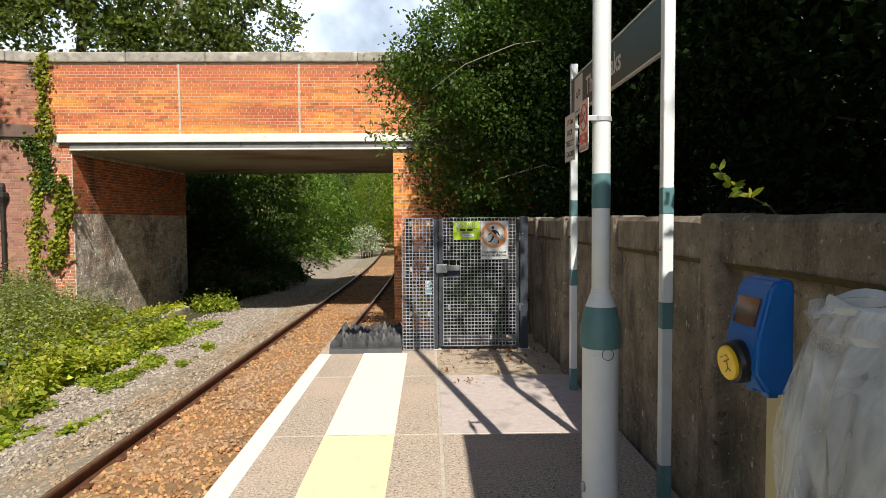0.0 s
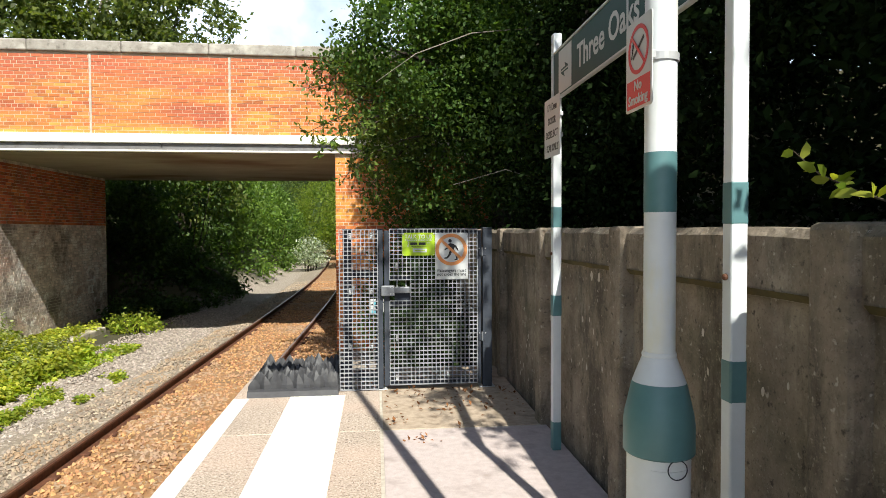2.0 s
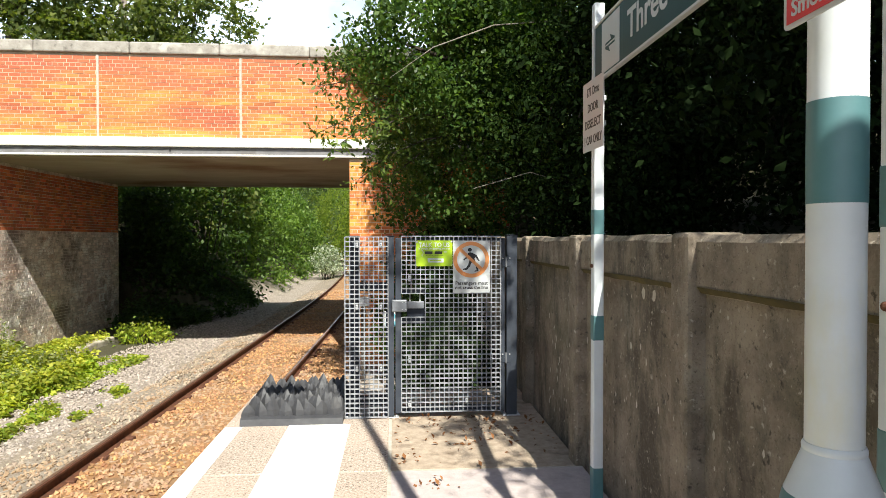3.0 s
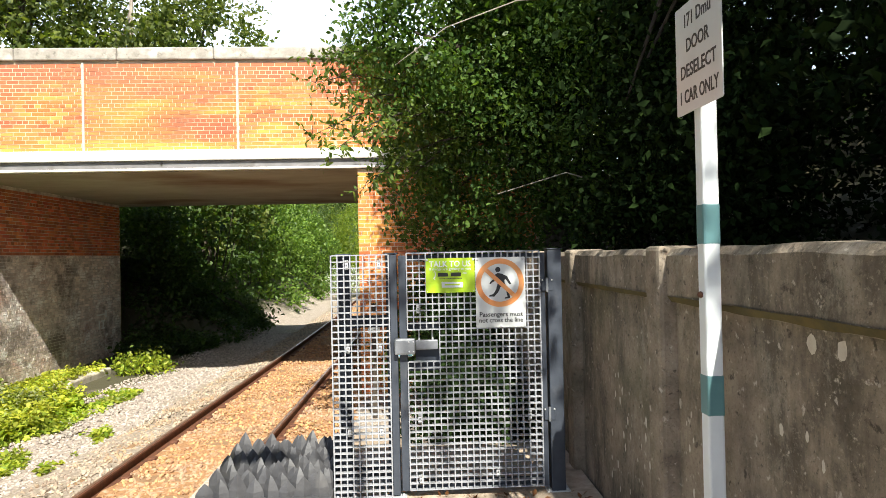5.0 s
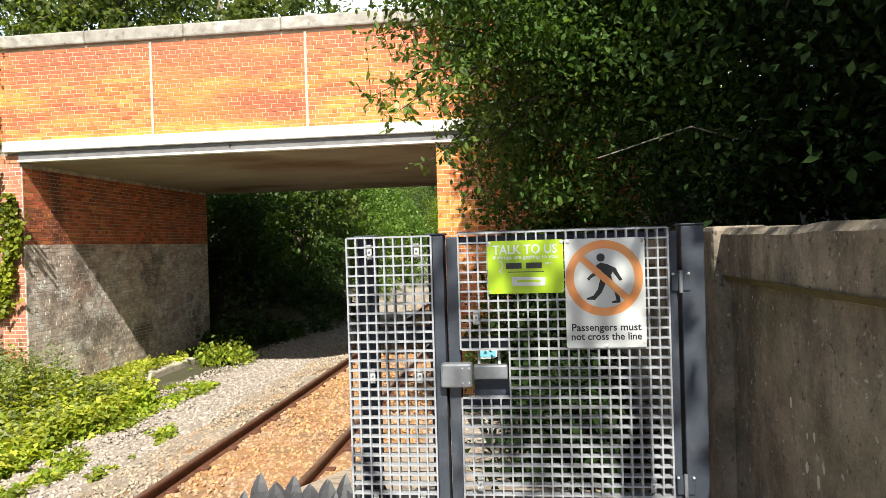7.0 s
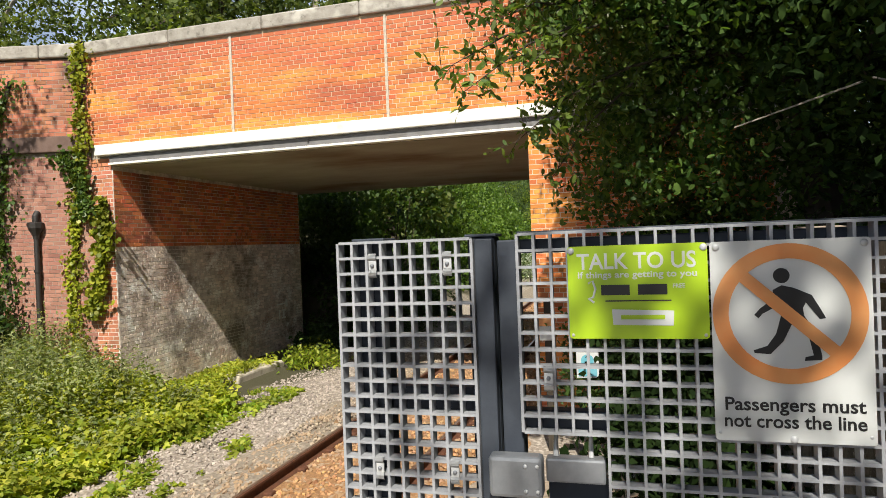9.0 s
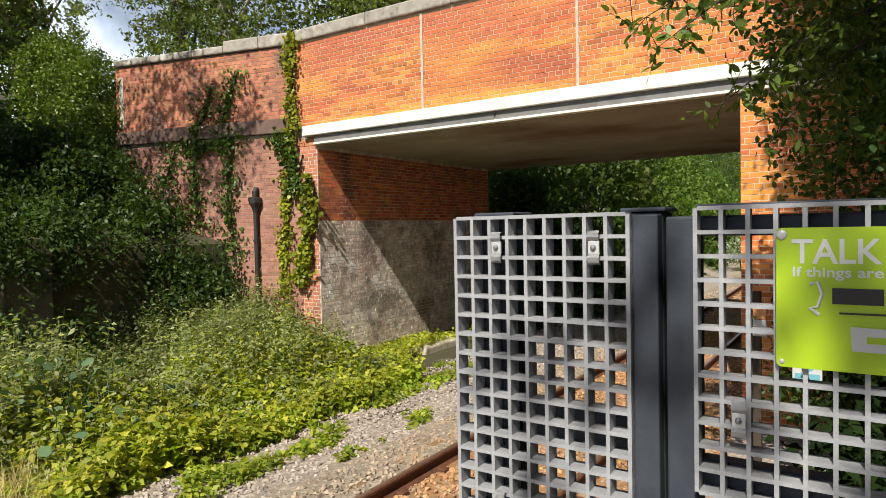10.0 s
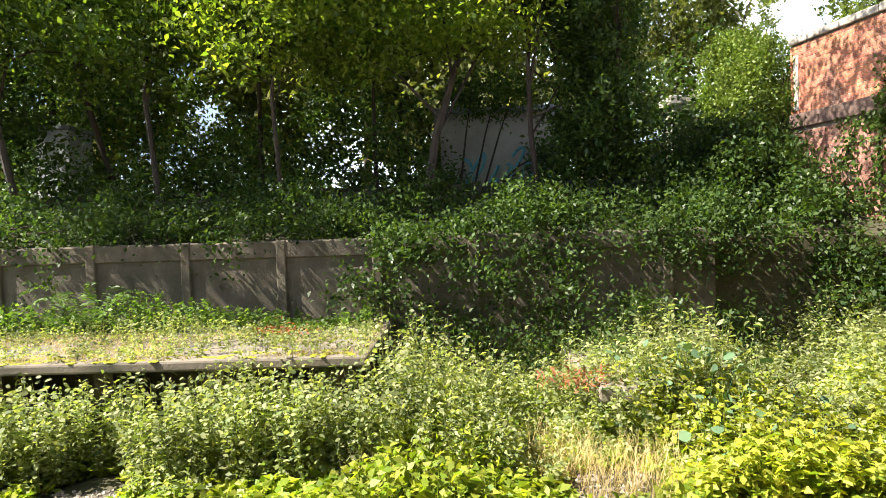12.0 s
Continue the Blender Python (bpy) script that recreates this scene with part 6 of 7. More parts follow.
def add_overhang():
    """Leafy sprays that hang out from the evergreen towards the track."""
    t = thing("branch", "overhanging leafy branch in front of the bridge", "branch", at=(1.2, 11.6, 3.6))
    o = np.array(t.location)
    bm = bmesh.new()
    P, A = [], []
    ends = [(-0.98, 10.9, 3.0), (-0.75, 10.7, 2.75), (-0.55, 10.9, 3.35), (-1.0, 11.3, 3.75), (-0.4, 11.2, 2.4), (-0.75, 11.5, 4.2), (-0.25, 10.6, 2.85), (-0.6, 12.2, 4.5), (-0.15, 11.6, 2.1), (-1.02, 11.6, 4.15)]
    for e in ends:
        a = np.array((1.2 + rng.normal() * 0.2, 11.9, 3.4 + rng.normal() * 0.3))
        e = np.array(e)
        mid = (a + e) / 2 + np.array([0, 0, 0.28])
        pts = [a, a * 0.5 + mid * 0.5 + [0, 0, 0.08], mid, mid * 0.45 + e * 0.55 + [0, 0, 0.10], e]
        tube(bm, [Vector(p - o) for p in pts], [0.022, 0.017, 0.012, 0.008, 0.003], 5)
        for f in np.linspace(0.35, 1.0, 16):
            q = np.array([np.interp(f * 4, range(5), [p[i] for p in pts]) for i in range(3)])
            for _ in range(3):
                tw = rng.normal(size=3) * 0.13
                tube(bm, [Vector(q - o), Vector(q + tw - o)], [0.004, 0.0015], 3)
                for g in np.linspace(0.2, 1.05, 6):
                    P.append(q + tw * g)
                    A.append(tw / np.linalg.norm(tw) * 0.8 + rng.normal(size=3) * 0.5)
    part("twig", bm, M_BARK, t)
    part("foliage", leaves("foliage", np.array(P) - o, 0.088, L_SPRAY, width=0.44, axis=np.array(A), up=0.5, oval=True), None, t)


add_overhang()


def add_limbs():
    """Thin pale limbs lying across the front of the evergreen."""
    t = thing("bare_limb", "thin pale limb crossing the evergreen's leaves", "branch", at=(2.2, 11.2, 3.2))
    o = Vector(t.location)
    for k, pts in enumerate((((2.3, 10.6, 4.55), (1.4, 10.1, 4.30), (0.6, 9.95, 3.95), (0.05, 9.95, 3.55)), ((2.5, 10.0, 2.2), (1.8, 9.7, 2.35), (1.1, 9.8, 2.15)))):
        r = 0.011 - 0.002 * k
        part("limb", tube(bmesh.new(), [Vector(p) - o for p in pts], [r * (1 - 0.25 * i) for i in range(len(pts))], 5), M_BARK_PALE, t, smooth=True)


add_limbs()


def add_sprig():
    """A pale shoot that rises over the wall."""
    t = thing("shoot", "pale green leafy shoot rising over the wall", "plant", at=(1.62, 3.08, 1.50))
    bm = bmesh.new()
    stem = [(0.05, -0.35, -0.1), (0.0, -0.15, 0.07), (0.0, 0.08, 0.14), (0.0, 0.28, 0.22), (0.0, 0.42, 0.32)]
    tube(bm, [Vector(p) for p in stem], [0.006, 0.005, 0.004, 0.003, 0.0015], 5)
    part("stem", bm, M_BARK, t)
    P, A = [], []
    for k in range(22):
        f = rng.uniform(0.8, 4)
        P.append([np.interp(f, range(5), [s[i] for s in stem]) for i in range(3)])
        A.append(np.array([rng.normal(), rng.normal() + 0.3, 0.7]))
    part("foliage", leaves("foliage", np.array(P), 0.065, L_BRAMBLE, width=0.5, axis=np.array(A), oval=True), None, t)


add_sprig()

hb = []
for y in np.arange(0.6, 11.5, 0.9):
    hb.append(((3.05 + 0.25 * math.sin(y * 2.1), y, 2.3 + 0.3 * math.sin(y * 1.3)), (0.95, 0.8, 1.0)))
    hb.append(((3.5, y, 4.2), (1.0, 0.9, 1.5)))
bush("hedge", "evergreen hedge growing over the concrete wall, shade in its colour", hb, L_HEDGE, 0.075, 1300, 62, 0.2, category="hedge", inner=0.5)

# trees beyond the bridge
for k, (x, y, h, s) in enumerate(((-8.6, 31, 15, 0.9), (-11.8, 30, 15, 1.0), (-16, 29, 16, 1.1), (-21, 30, 18, 1.2), (-27, 28, 19, 1.3), (-34, 30, 20, 1.3), (-42, 26, 20, 1.4), (-50, 20, 20, 1.4))):
    b = height(x, y)
    tree("tree", "tall broadleaf tree behind the bridge", (x, y, b), (x + rng.normal() * 0.4, y, b + h * 0.75), 0.22 * s,
         [((x, y, b + h * 0.62), (3.0 * s, 2.8 * s, h * 0.30)), ((x + 1.6 * s, y - 0.6, b + h * 0.42), (2.0 * s, 2.0, h * 0.18)), ((x - 1.8 * s, y, b + h * 0.5), (2.0 * s, 2.0, h * 0.2)), ((x, y - 1.5, b + h * 0.24), (3.4 * s, 2.2, h * 0.17))], L_BEHIND, 0.26, 400 if k < 3 else 250, 36, 0.30, bark=M_BARK_PALE if k in (1, 4) else M_BARK, group="trees behind the bridge")
for k, (x, y, h) in enumerate(((4.2, 26.5, 10), (6.5, 30, 12), (3.6, 34, 10), (4.0, 42, 12), (3.5, 52, 13), (2.0, 66, 13), (-1.0, 84, 13), (-4, 104, 14), (-10, 112, 14), (-16, 112, 14), (-15, 98, 13), (0.2, 46, 9), (-1.5, 58, 10), (-3.5, 72, 11), (-7, 88, 12))):
    b = height(x, y)
    tree("tree", "broadleaf tree on the far cutting slope", (x, y, b), (x, y, b + h * 0.7), 0.2, [((x, y, b + h * 0.5), (3.2, 3.2, h * 0.42)), ((x - 1.5, y - 1, b + h * 0.3), (2.2, 2.2, h * 0.26))], L_CLOSE if k % 3 == 1 else L_TREE, 0.24, 240, 40, 0.5, group="trees beyond the bridge")
for x, y, h in ((-20, 118, 19), (-16.5, 121, 21), (-13, 119, 20), (-9.5, 121, 20), (-6, 118, 19), (-2.5, 114, 18)):
    tree("tree", "tall trees closing the far end of the cutting", (x, y, -1), (x, y, h * 0.7), 0.25, [((x, y, h * 0.42), (3.6, 3.0, h * 0.44)), ((x + 1.5, y - 2, h * 0.2), (3.0, 2.5, h * 0.24))], L_CLOSE, 0.60, 220, 36, 0.7, group="trees beyond the bridge", inner=0.2)
# bushes on the far cutting, left of the rails
for k in range(17):
    y = 25.5 + k * 4.2
    x = -7.9 - 1.2 * (k % 2) + track_bend(y)
    b = height(x, y)
    r = 2.3 + 0.4 * math.sin(k * 2.3)
    # the two nearest bushes carry the bridge's shade in their leaf colour
    bush("bush", "bright green bush on the cutting slope", [((x, y, b + 1.5), (r, 2.4, 2.6 - 0.03 * k)), ((x - 2.2, y + 1, b + 4.0), (2.4, 2.6, 3.0)), ((x + 1.3, y + 0.6, -0.5), (1.3, 1.9, 0.9))], L_TREE_DARK if k < 2 else L_BUSH, 0.21 + 0.008 * k, 150, 50, 0.30, group="bushes on the cutting", up=1.0)
for k in range(10):
    y = 25 + k * 6
    x = 1.5 + 0.5 * (k % 2) + track_bend(y)
    bush("bush", "green bush beside the far track", [((x, y, height(x, y) + 1.3), (1.5, 3.2, 2.6)), ((x - 1.1, y + 1, -0.4), (0.9, 2.2, 1.0))], L_BUSH, 0.14 + 0.011 * k, 170, 40, 0.28, group="bushes beyond the bridge")

bush("bush", "pale-leaved flowering bush beside the far track", [((-4.3, 44.0, 0.1), (0.9, 1.4, 1.0))], L_PALE, 0.16, 60, 34, 0.25, up=0.8)
# trees and scrub on the bank across the track
for x, y, h in ((-18.5, -5.0, 11), (-14.6, -5.2, 9)):
    b = height(x, y)
    tree("tree", "dense dark tree deep on the bank", (x, y, b), (x, y, b + h * 0.8), 0.11, [((x, y, b + h * 0.6), (2.0, 1.9, h * 0.34)), ((x + 0.4, y + 0.8, b + h * 0.24), (1.7, 1.6, h * 0.18))], L_TREE_DARK, 0.17, 330, 40, 0.26, group="trees on the bank", inner=0.2, limbs=8)
bush("shrub", "sparse shaded shrubs in front of the outbuilding", [((-16.2, 6.6, 2.7), (0.7, 0.5, 0.6)), ((-16.1, 9.4, 3.0), (0.6, 0.5, 0.9)), ((-15.4, 7.9, 4.9), (0.9, 1.3, 0.5))], L_TREE_DARK, 0.11, 130, 34, 0.22, inner=0.2)
for k, (x, y, h) in enumerate(((-12.8, 3.4, 9.0), (-13.4, 0.6, 9.5), (-13.0, -2.2, 9.0), (-15.5, 5.0, 10), (-16.0, 2.0, 11), (-15.6, -1.5, 11))):
    b = height(x, y)
    lean = rng.normal() * 0.5
    # third tree's extra crown is out of view, added to shade the opposite wall
    tree("tree", "slender broadleaf tree on the shaded bank", (x, y, b), (x, y + lean, b + h * 0.85), 0.05 + 0.015 * (k % 3),
         [((x + 0.3, y + lean * 0.7, b + h * 0.66), (1.9, 1.8, h * 0.30)), ((x + 0.9, y + lean * 0.3 - 0.6, b + h * 0.42), (1.4, 1.3, h * 0.14)), ((x - 0.5, y + 0.9, b + h * 0.48), (1.5, 1.3, h * 0.17))] + ([((-10.3, -3.0, 7.8), (1.8, 2.6, 1.0))] if k == 2 else []), L_MID if k in (1, 2, 4, 5) else L_TREE, 0.145, 390, 34, 0.21, group="trees on the bank", inner=0.25, limbs=9)
tree("tree", "leaning slender tree on the shaded bank", (-13.0, 6.3, 1.9), (-12.9, 8.5, 7.6), 0.10, [((-12.8, 7.6, 6.3), (1.7, 1.7, 1.3)), ((-13.0, 5.4, 5.8), (1.5, 1.2, 1.1)), ((-12.9, 8.6, 7.4), (1.5, 1.3, 1.0))], L_TREE, 0.135, 360, 38, 0.20, group="trees on the bank", inner=0.25, limbs=8)
tree("tree", "slender dark tree beside the outbuilding", (-13.4, 8.75, 1.95), (-13.3, 8.9, 7.4), 0.065, [((-13.3, 9.9, 6.2), (1.4, 1.1, 1.7)), ((-13.4, 10.1, 4.0), (1.2, 1.0, 1.6)), ((-13.4, 8.8, 7.0), (1.2, 1.1, 0.9))], L_TREE_DARK, 0.12, 520, 46, 0.20, group="trees on the bank", inner=0.3, limbs=9)
for k, (x, y, h) in enumerate(((-22, 0, 15), (-23, 5, 15), (-22, -6, 15), (-29, 3, 17), (-33, 9, 15), (-25, 11.5, 13), (-30, 17, 13))):
    b = height(x, y)
    tree("tree", "tall broadleaf tree far up the bank", (x, y, b), (x, y, b + h * 0.75), 0.2, [((x, y, b + h * 0.6), (3.4, 3.4, h * 0.36)), ((x, y + 1.5, b + h * 0.3), (2.4, 2.4, h * 0.2))], L_FAR, 0.32, 270, 36, 0.33, group="trees far up the bank")
# crown added above the view to throw leaf shadows on the wing wall
tree("tree", "added thin-crowned tree with unseen crown over the trackbed", (-13.5, 10.3, 2.1), (-11.2, 9.7, 9.6), 0.05, [((-10.6, 9.4, 9.6), (2.2, 1.5, 0.9))], L_TREE_DARK, 0.13, 70, 40, 0.2, group="trees on the bank", inner=0.2, limbs=5)
sb = []
for y in np.arange(-9, 14, 1.5):
    sb.append(((-14.6 + 0.5 * math.sin(y * 2.2), y, 3.0 + 0.5 * math.sin(y * 1.7)), (1.1, 1.1, 1.1 + 0.3 * math.sin(y))))
    sb.append(((-21.2, y, 3.2 + 0.4 * math.sin(y * 2.7)), (0.9, 1.1, 1.6)))
    sb.append(((-17.8 + 0.6 * math.sin(y * 1.4), y, 4.2 + 0.7 * math.sin(y * 2.9)), (1.2, 1.3, 2.2)))
bush("understorey", "dark shaded shrubs under the bank trees", [q for q in sb if q[0][0] < -21 or not 6.0 < q[0][1] < 10.4] + [((-14.2, 6.9, 2.2), (0.8, 0.8, 0.5)), ((-14.2, 8.3, 2.2), (0.8, 0.8, 0.5))], L_TREE_DARK, 0.15, 1000, 42, 0.28, category="shrubs", inner=0.2, kind="stuff")
tb = [((-21 - 1.5 * (k % 2), -14 + 2.6 * k, 5.5 + 0.8 * math.sin(k * 2.0)), (1.8, 1.8, 3.8)) for k in range(10)]
bush("understorey", "tall shrubs filling the back of the bank", tb, L_FAR, 0.34, 380, 42, 0.42, category="shrubs", inner=0.2, kind="stuff")
# dark shrubs in front of the wing wall
bush("bush", "dark leafy shrubs against the brick wing wall", [((-11.9, 12.9, 1.2), (1.6, 1.5, 1.7)), ((-13.3, 12.6, 2.4), (1.6, 1.5, 1.5)), ((-10.9, 13.7, 0.3), (1.0, 1.1, 1.1)), ((-12.2, 11.4, 0.9), (1.4, 1.3, 1.4)), ((-14.6, 12.8, 2.2), (1.3, 1.2, 1.2)), ((-11.6, 13.8, 0.6), (0.9, 0.7, 1.0)), ((-12.5, 13.5, 1.5), (1.0, 0.8, 1.1)), ((-13.4, 13.3, 2.2), (1.0, 0.8, 1.1))], L_BANK, 0.10, 820, 80, 0.20, inner=0.5)
L_IVY_MASS = leaf_mat("fresh_ivy_leaf", (0.060, 0.110, 0.016), (0.19, 0.245, 0.038), 0.42, 0.22)
bush("ivy_mass", "sunlit ivy smothering the end of the brick wing wall", [((-14.25, 14.1, 4.4), (0.75, 0.55, 1.35)), ((-15.4, 14.2, 4.5), (1.0, 0.6, 1.6)), ((-16.8, 14.3, 4.7), (1.1, 0.6, 1.9)), ((-14.9, 13.6, 2.8), (1.4, 0.8, 1.2))], L_IVY_MASS, 0.080, 700, 90, 0.15, category="ivy", inner=0.75)
# low growth on the bank's edge, hanging over the wall
bl, bright = [], []
for y in np.arange(-6, 11.3, 0.75):
    bl.append(((-11.1 + rng.normal() * 0.2, y, 1.62 + 0.22 * math.sin(y * 1.7)), (0.65, 0.6, 0.36)))
    bl.append(((-12.2, y, 2.0 + 0.25 * math.sin(y * 2.3)), (0.9, 0.7, 0.5)))
    if y > 5.0:
        bl.append(((-10.45 + rng.normal() * 0.12, y, 0.95 + rng.normal() * 0.3), (0.35, rng.uniform(0.35, 0.7), rng.uniform(0.3, 0.7))))
        bl.append(((-10.45, y + 0.4, 1.5 + rng.normal() * 0.12), (0.3, 0.55, rng.uniform(0.2, 0.4))))
        bl.append(((-10.1 + rng.normal() * 0.2, y + 0.2, -0.2 + rng.normal() * 0.2), (0.45, 0.5, rng.uniform(0.4, 0.7))))
        bright.append(((-10.15 + rng.normal() * 0.2, y + rng.normal() * 0.3, 0.75 + rng.normal() * 0.4), (0.3, rng.uniform(0.25, 0.55), rng.uniform(0.15, 0.4))))
    elif int(y / 0.75) % 4 == 0:
        bl.append(((-10.5, y, 1.1), (0.2, 0.25, 0.5)))
    bright.append(((-11.0 + rng.normal() * 0.4, y + rng.normal() * 0.4, 1.85 + rng.normal() * 0.2), (0.4, rng.uniform(0.3, 0.6), 0.2)))
bush("ivy_bank", "dark green ivy and bramble trailing over the wall top", bl, L_TRAIL, 0.095, 900, 52, 0.20, category="ivy", inner=0.25, kind="stuff")
bush("bramble_bank", "paler bramble sprays arching over the bank wall", bright, L_BANK, 0.10, 240, 26, 0.18, category="bramble", inner=0.1, kind="stuff", up=1.0)


def climbing(name, label, origin, d, n, path, width, count, leaf, size):
    """Ivy on a wall: a path of (along, height), with leaves lying on the wall round it."""
    t = thing(name, label, "ivy", at=origin)
    o, d, n = np.array(origin), np.array(d), np.array(n)
    pu, pz = np.array([p[0] for p in path]), np.array([p[1] for p in path])
    seg = np.cumsum(np.r_[0, np.hypot(np.diff(pu), np.diff(pz))])
    s = rng.random(count) * seg[-1]
    wob = 1 + 0.5 * np.sin(s * 5.1) + 0.3 * np.sin(s * 11.7)
    u = np.interp(s, seg, pu) + rng.normal(size=count) * width * 0.42 * wob
    z = np.interp(s, seg, pz) + rng.normal(size=count) * 0.06
    off = 0.03 + np.abs(rng.normal(size=count)) * 0.055
    pts = d[None] * u[:, None] + np.array([0, 0, 1.0])[None] * z[:, None] - n[None] * off[:, None]
    ax = -n[None] * 0.5 + np.array([0, 0, -0.7])[None] + rng.normal(size=(count, 3)) * 0.35
    part("foliage", leaves("foliage", pts, size, leaf, width=0.9, axis=ax, up=0.25, oval=True), None, t)
    bm = bmesh.new()
    for k in range(3):
        tube(bm, [Vector(d * (a + 0.03 * (k - 1)) + np.array([0, 0, b]) - n * 0.02) for a, b in path], [0.012] * len(path), 5)
    part("stem", bm, M_BARK, t)


a, d, n, L = WING
Y = np.array((0.0, 1.0, 0.0))
X = np.array((1.0, 0.0, 0.0))
climbing("ivy", "yellow-green ivy strand climbing to the coping", (-9.1, FACE - 0.05, 0), X, Y, [(-0.28, -0.2), (-0.30, 0.6), (-0.22, 1.6), (-0.12, 2.6), (0.0, 3.4), (0.02, 4.4), (0.05, 5.3), (0.07, 5.56)], 0.20, 2000, L_IVY_SUN, 0.07)
climbing("ivy", "yellow-green ivy on the bridge corner", (-8.68, FACE - 0.05, 0), X, Y, [(-0.26, 0.5), (-0.10, 1.1), (-0.02, 1.6), (0.06, 2.0), (0.05, 2.6)], 0.19, 1150, L_IVY_SUN, 0.09)
climbing("ivy", "dark ivy spreading from the string course", (-9.18, FACE - 0.1, 0), X, Y, [(-0.35, 3.5), (-0.1, 3.3), (0.15, 2.9), (0.2, 2.3)], 0.3, 700, L_IVY, 0.075)
climbing("ivy", "dark ivy trailing down the wing wall", tuple(a), tuple(d), tuple(n), [(1.62, 0.9), (1.75, 2.2), (1.65, 3.2), (1.8, 3.9), (1.6, 4.4), (1.45, 4.9)], 0.34, 1000, L_IVY, 0.07)
climbing("ivy", "thin dark ivy trail on the wing wall", tuple(a), tuple(d), tuple(n), [(2.55, 1.6), (2.6, 2.8), (2.5, 3.7), (2.2, 4.2), (2.1, 4.6)], 0.34, 700, L_IVY, 0.07)
climbing("ivy", "dark ivy mat over the lower wing wall", tuple(a), tuple(d), tuple(n), [(1.5, 3.5), (2.2, 3.3), (3.0, 3.5), (3.4, 2.6), (2.9, 1.9), (3.6, 1.2)], 0.6, 900, L_IVY, 0.07)
climbing("ivy", "ivy over the end of the bridge parapet", (0.3, FACE - 0.1, 0), X, Y, [(-0.9, 5.5), (-0.6, 4.6), (0.0, 4.9), (0.6, 5.3), (1.6, 5.0), (0.6, 4.0), (-0.2, 3.6)], 0.55, 3800, L_SPRAY, 0.085)


def weeds(name, label, n, region, hgt, per, size, leaf, stem=True, mask=None, width=0.6, low=0.25, oval=False):
    """Upright weeds: a thin stem with leaves spiralling up it. region: x0, x1, y0, y1."""
    t = thing(name, label, "weeds", kind="stuff")
    x0, x1, y0, y1 = region
    x, y = rng.uniform(x0, x1, n), rng.uniform(y0, y1, n)
    clump = np.array([noise.noise((p * 0.55, q * 0.55, 5.0)) for p, q in zip(x, y)])
    keep = clump > -0.6
    if mask:
        keep &= np.array([mask(p, q) for p, q in zip(x, y)])
    x, y, clump = x[keep], y[keep], clump[keep]
    n = len(x)
    z0 = np.array([height(p, q) for p, q in zip(x, y)])
    H = hgt * np.maximum(low, 0.7 + 1.15 * clump) * rng.uniform(0.65, 1.25, n)
    lean = rng.normal(size=(n, 2)) * 0.12
    f = (np.arange(per) + 0.6) / per
    fz = f[None] * H[:, None]
    px = x[:, None] + lean[:, :1] * fz + rng.normal(size=(n, per)) * 0.015
    py = y[:, None] + lean[:, 1:] * fz + rng.normal(size=(n, per)) * 0.015
    pts = np.stack((px, py, z0[:, None] + fz), -1).reshape(-1, 3)
    ang = (np.arange(per) * 2.4)[None] + rng.random((n, 1)) * 6.28
    ax = np.stack((np.cos(ang), np.sin(ang), np.full_like(ang, 0.05)), -1).reshape(-1, 3)
    part("leaf_layer", leaves("leaf_layer", pts, size, leaf, width=width, axis=ax, up=0.8, oval=oval), None, t)
    if stem:
        w = 0.0035
        co = np.empty((n, 4, 3))
        top = np.stack((x + lean[:, 0] * H, y + lean[:, 1] * H, z0 + H), -1)
        bot = np.stack((x, y, z0), -1)
        side = np.stack((np.cos(ang[:, 0]), np.sin(ang[:, 0]), np.zeros(n)), -1) * w
        co[:, 0], co[:, 1], co[:, 2], co[:, 3] = bot - side, bot + side, top + side * 0.4, top - side * 0.4
        part("stem_layer", quads("stem_layer", co.reshape(-1, 3), n, leaf), None, t)
    return t


def verge(x, y):
    """The weeds' ragged border towards the gravel."""
    return x < -5.55 + 0.45 * noise.noise((x * 0.3, y * 0.45, 9.0)) - 0.05 * max(0, y - 12)


def no_slab(x, y):
    return verge(x, y) and not (-10.6 < x < -7.5 and y < 5.9) and not (y > 15.0 - 0.25 * (-9.0 - x) * (x < -9.0))


weeds("bramble_patch", "sunlit yellow-green bramble and weeds beside the gravel", 5200, (-9.2, -5.0, 1.0, 15.3), 0.46, 9, 0.125, L_BRAMBLE, mask=no_slab)
weeds("nettle_patch", "tall nettles and weeds in the old trackbed", 7000, (-10.6, -6.0, -5, 15.2), 0.95, 17, 0.082, L_NETTLE, mask=lambda x, y: no_slab(x, y) and x < -6.3 + 0.5 * noise.noise((x, y, 2.0)), width=0.5)
weeds("bramble_thicket", "sunlit bramble thicket below the bridge corner", 2700, (-9.0, -5.8, 9.0, 15.1), 0.78, 12, 0.11, L_BRAMBLE_SUN, mask=no_slab)
weeds("shade_weeds", "dark leafy weeds beyond the end of the abutment", 1300, (-8.3, -5.0, 21.0, 28.0), 0.62, 10, 0.13, L_BANK, mask=lambda x, y: x < -5.3 - 0.35 * max(0, 24 - y))
weeds("tall_weed_patch", "tall weeds below the brick wing wall", 1700, (-10.6, -7.2, 8.0, 15.2), 1.25, 19, 0.085, L_NETTLE, mask=no_slab, width=0.45)
weeds("abutment_weeds", "bramble and weeds at the foot of the abutment", 1300, (-8.55, -6.2, 14.5, 18.8), 0.46, 11, 0.085, L_BRAMBLE_SUN, mask=lambda x, y: x < max(-6.2 - 0.75 * (y - 14.8), -7.2))
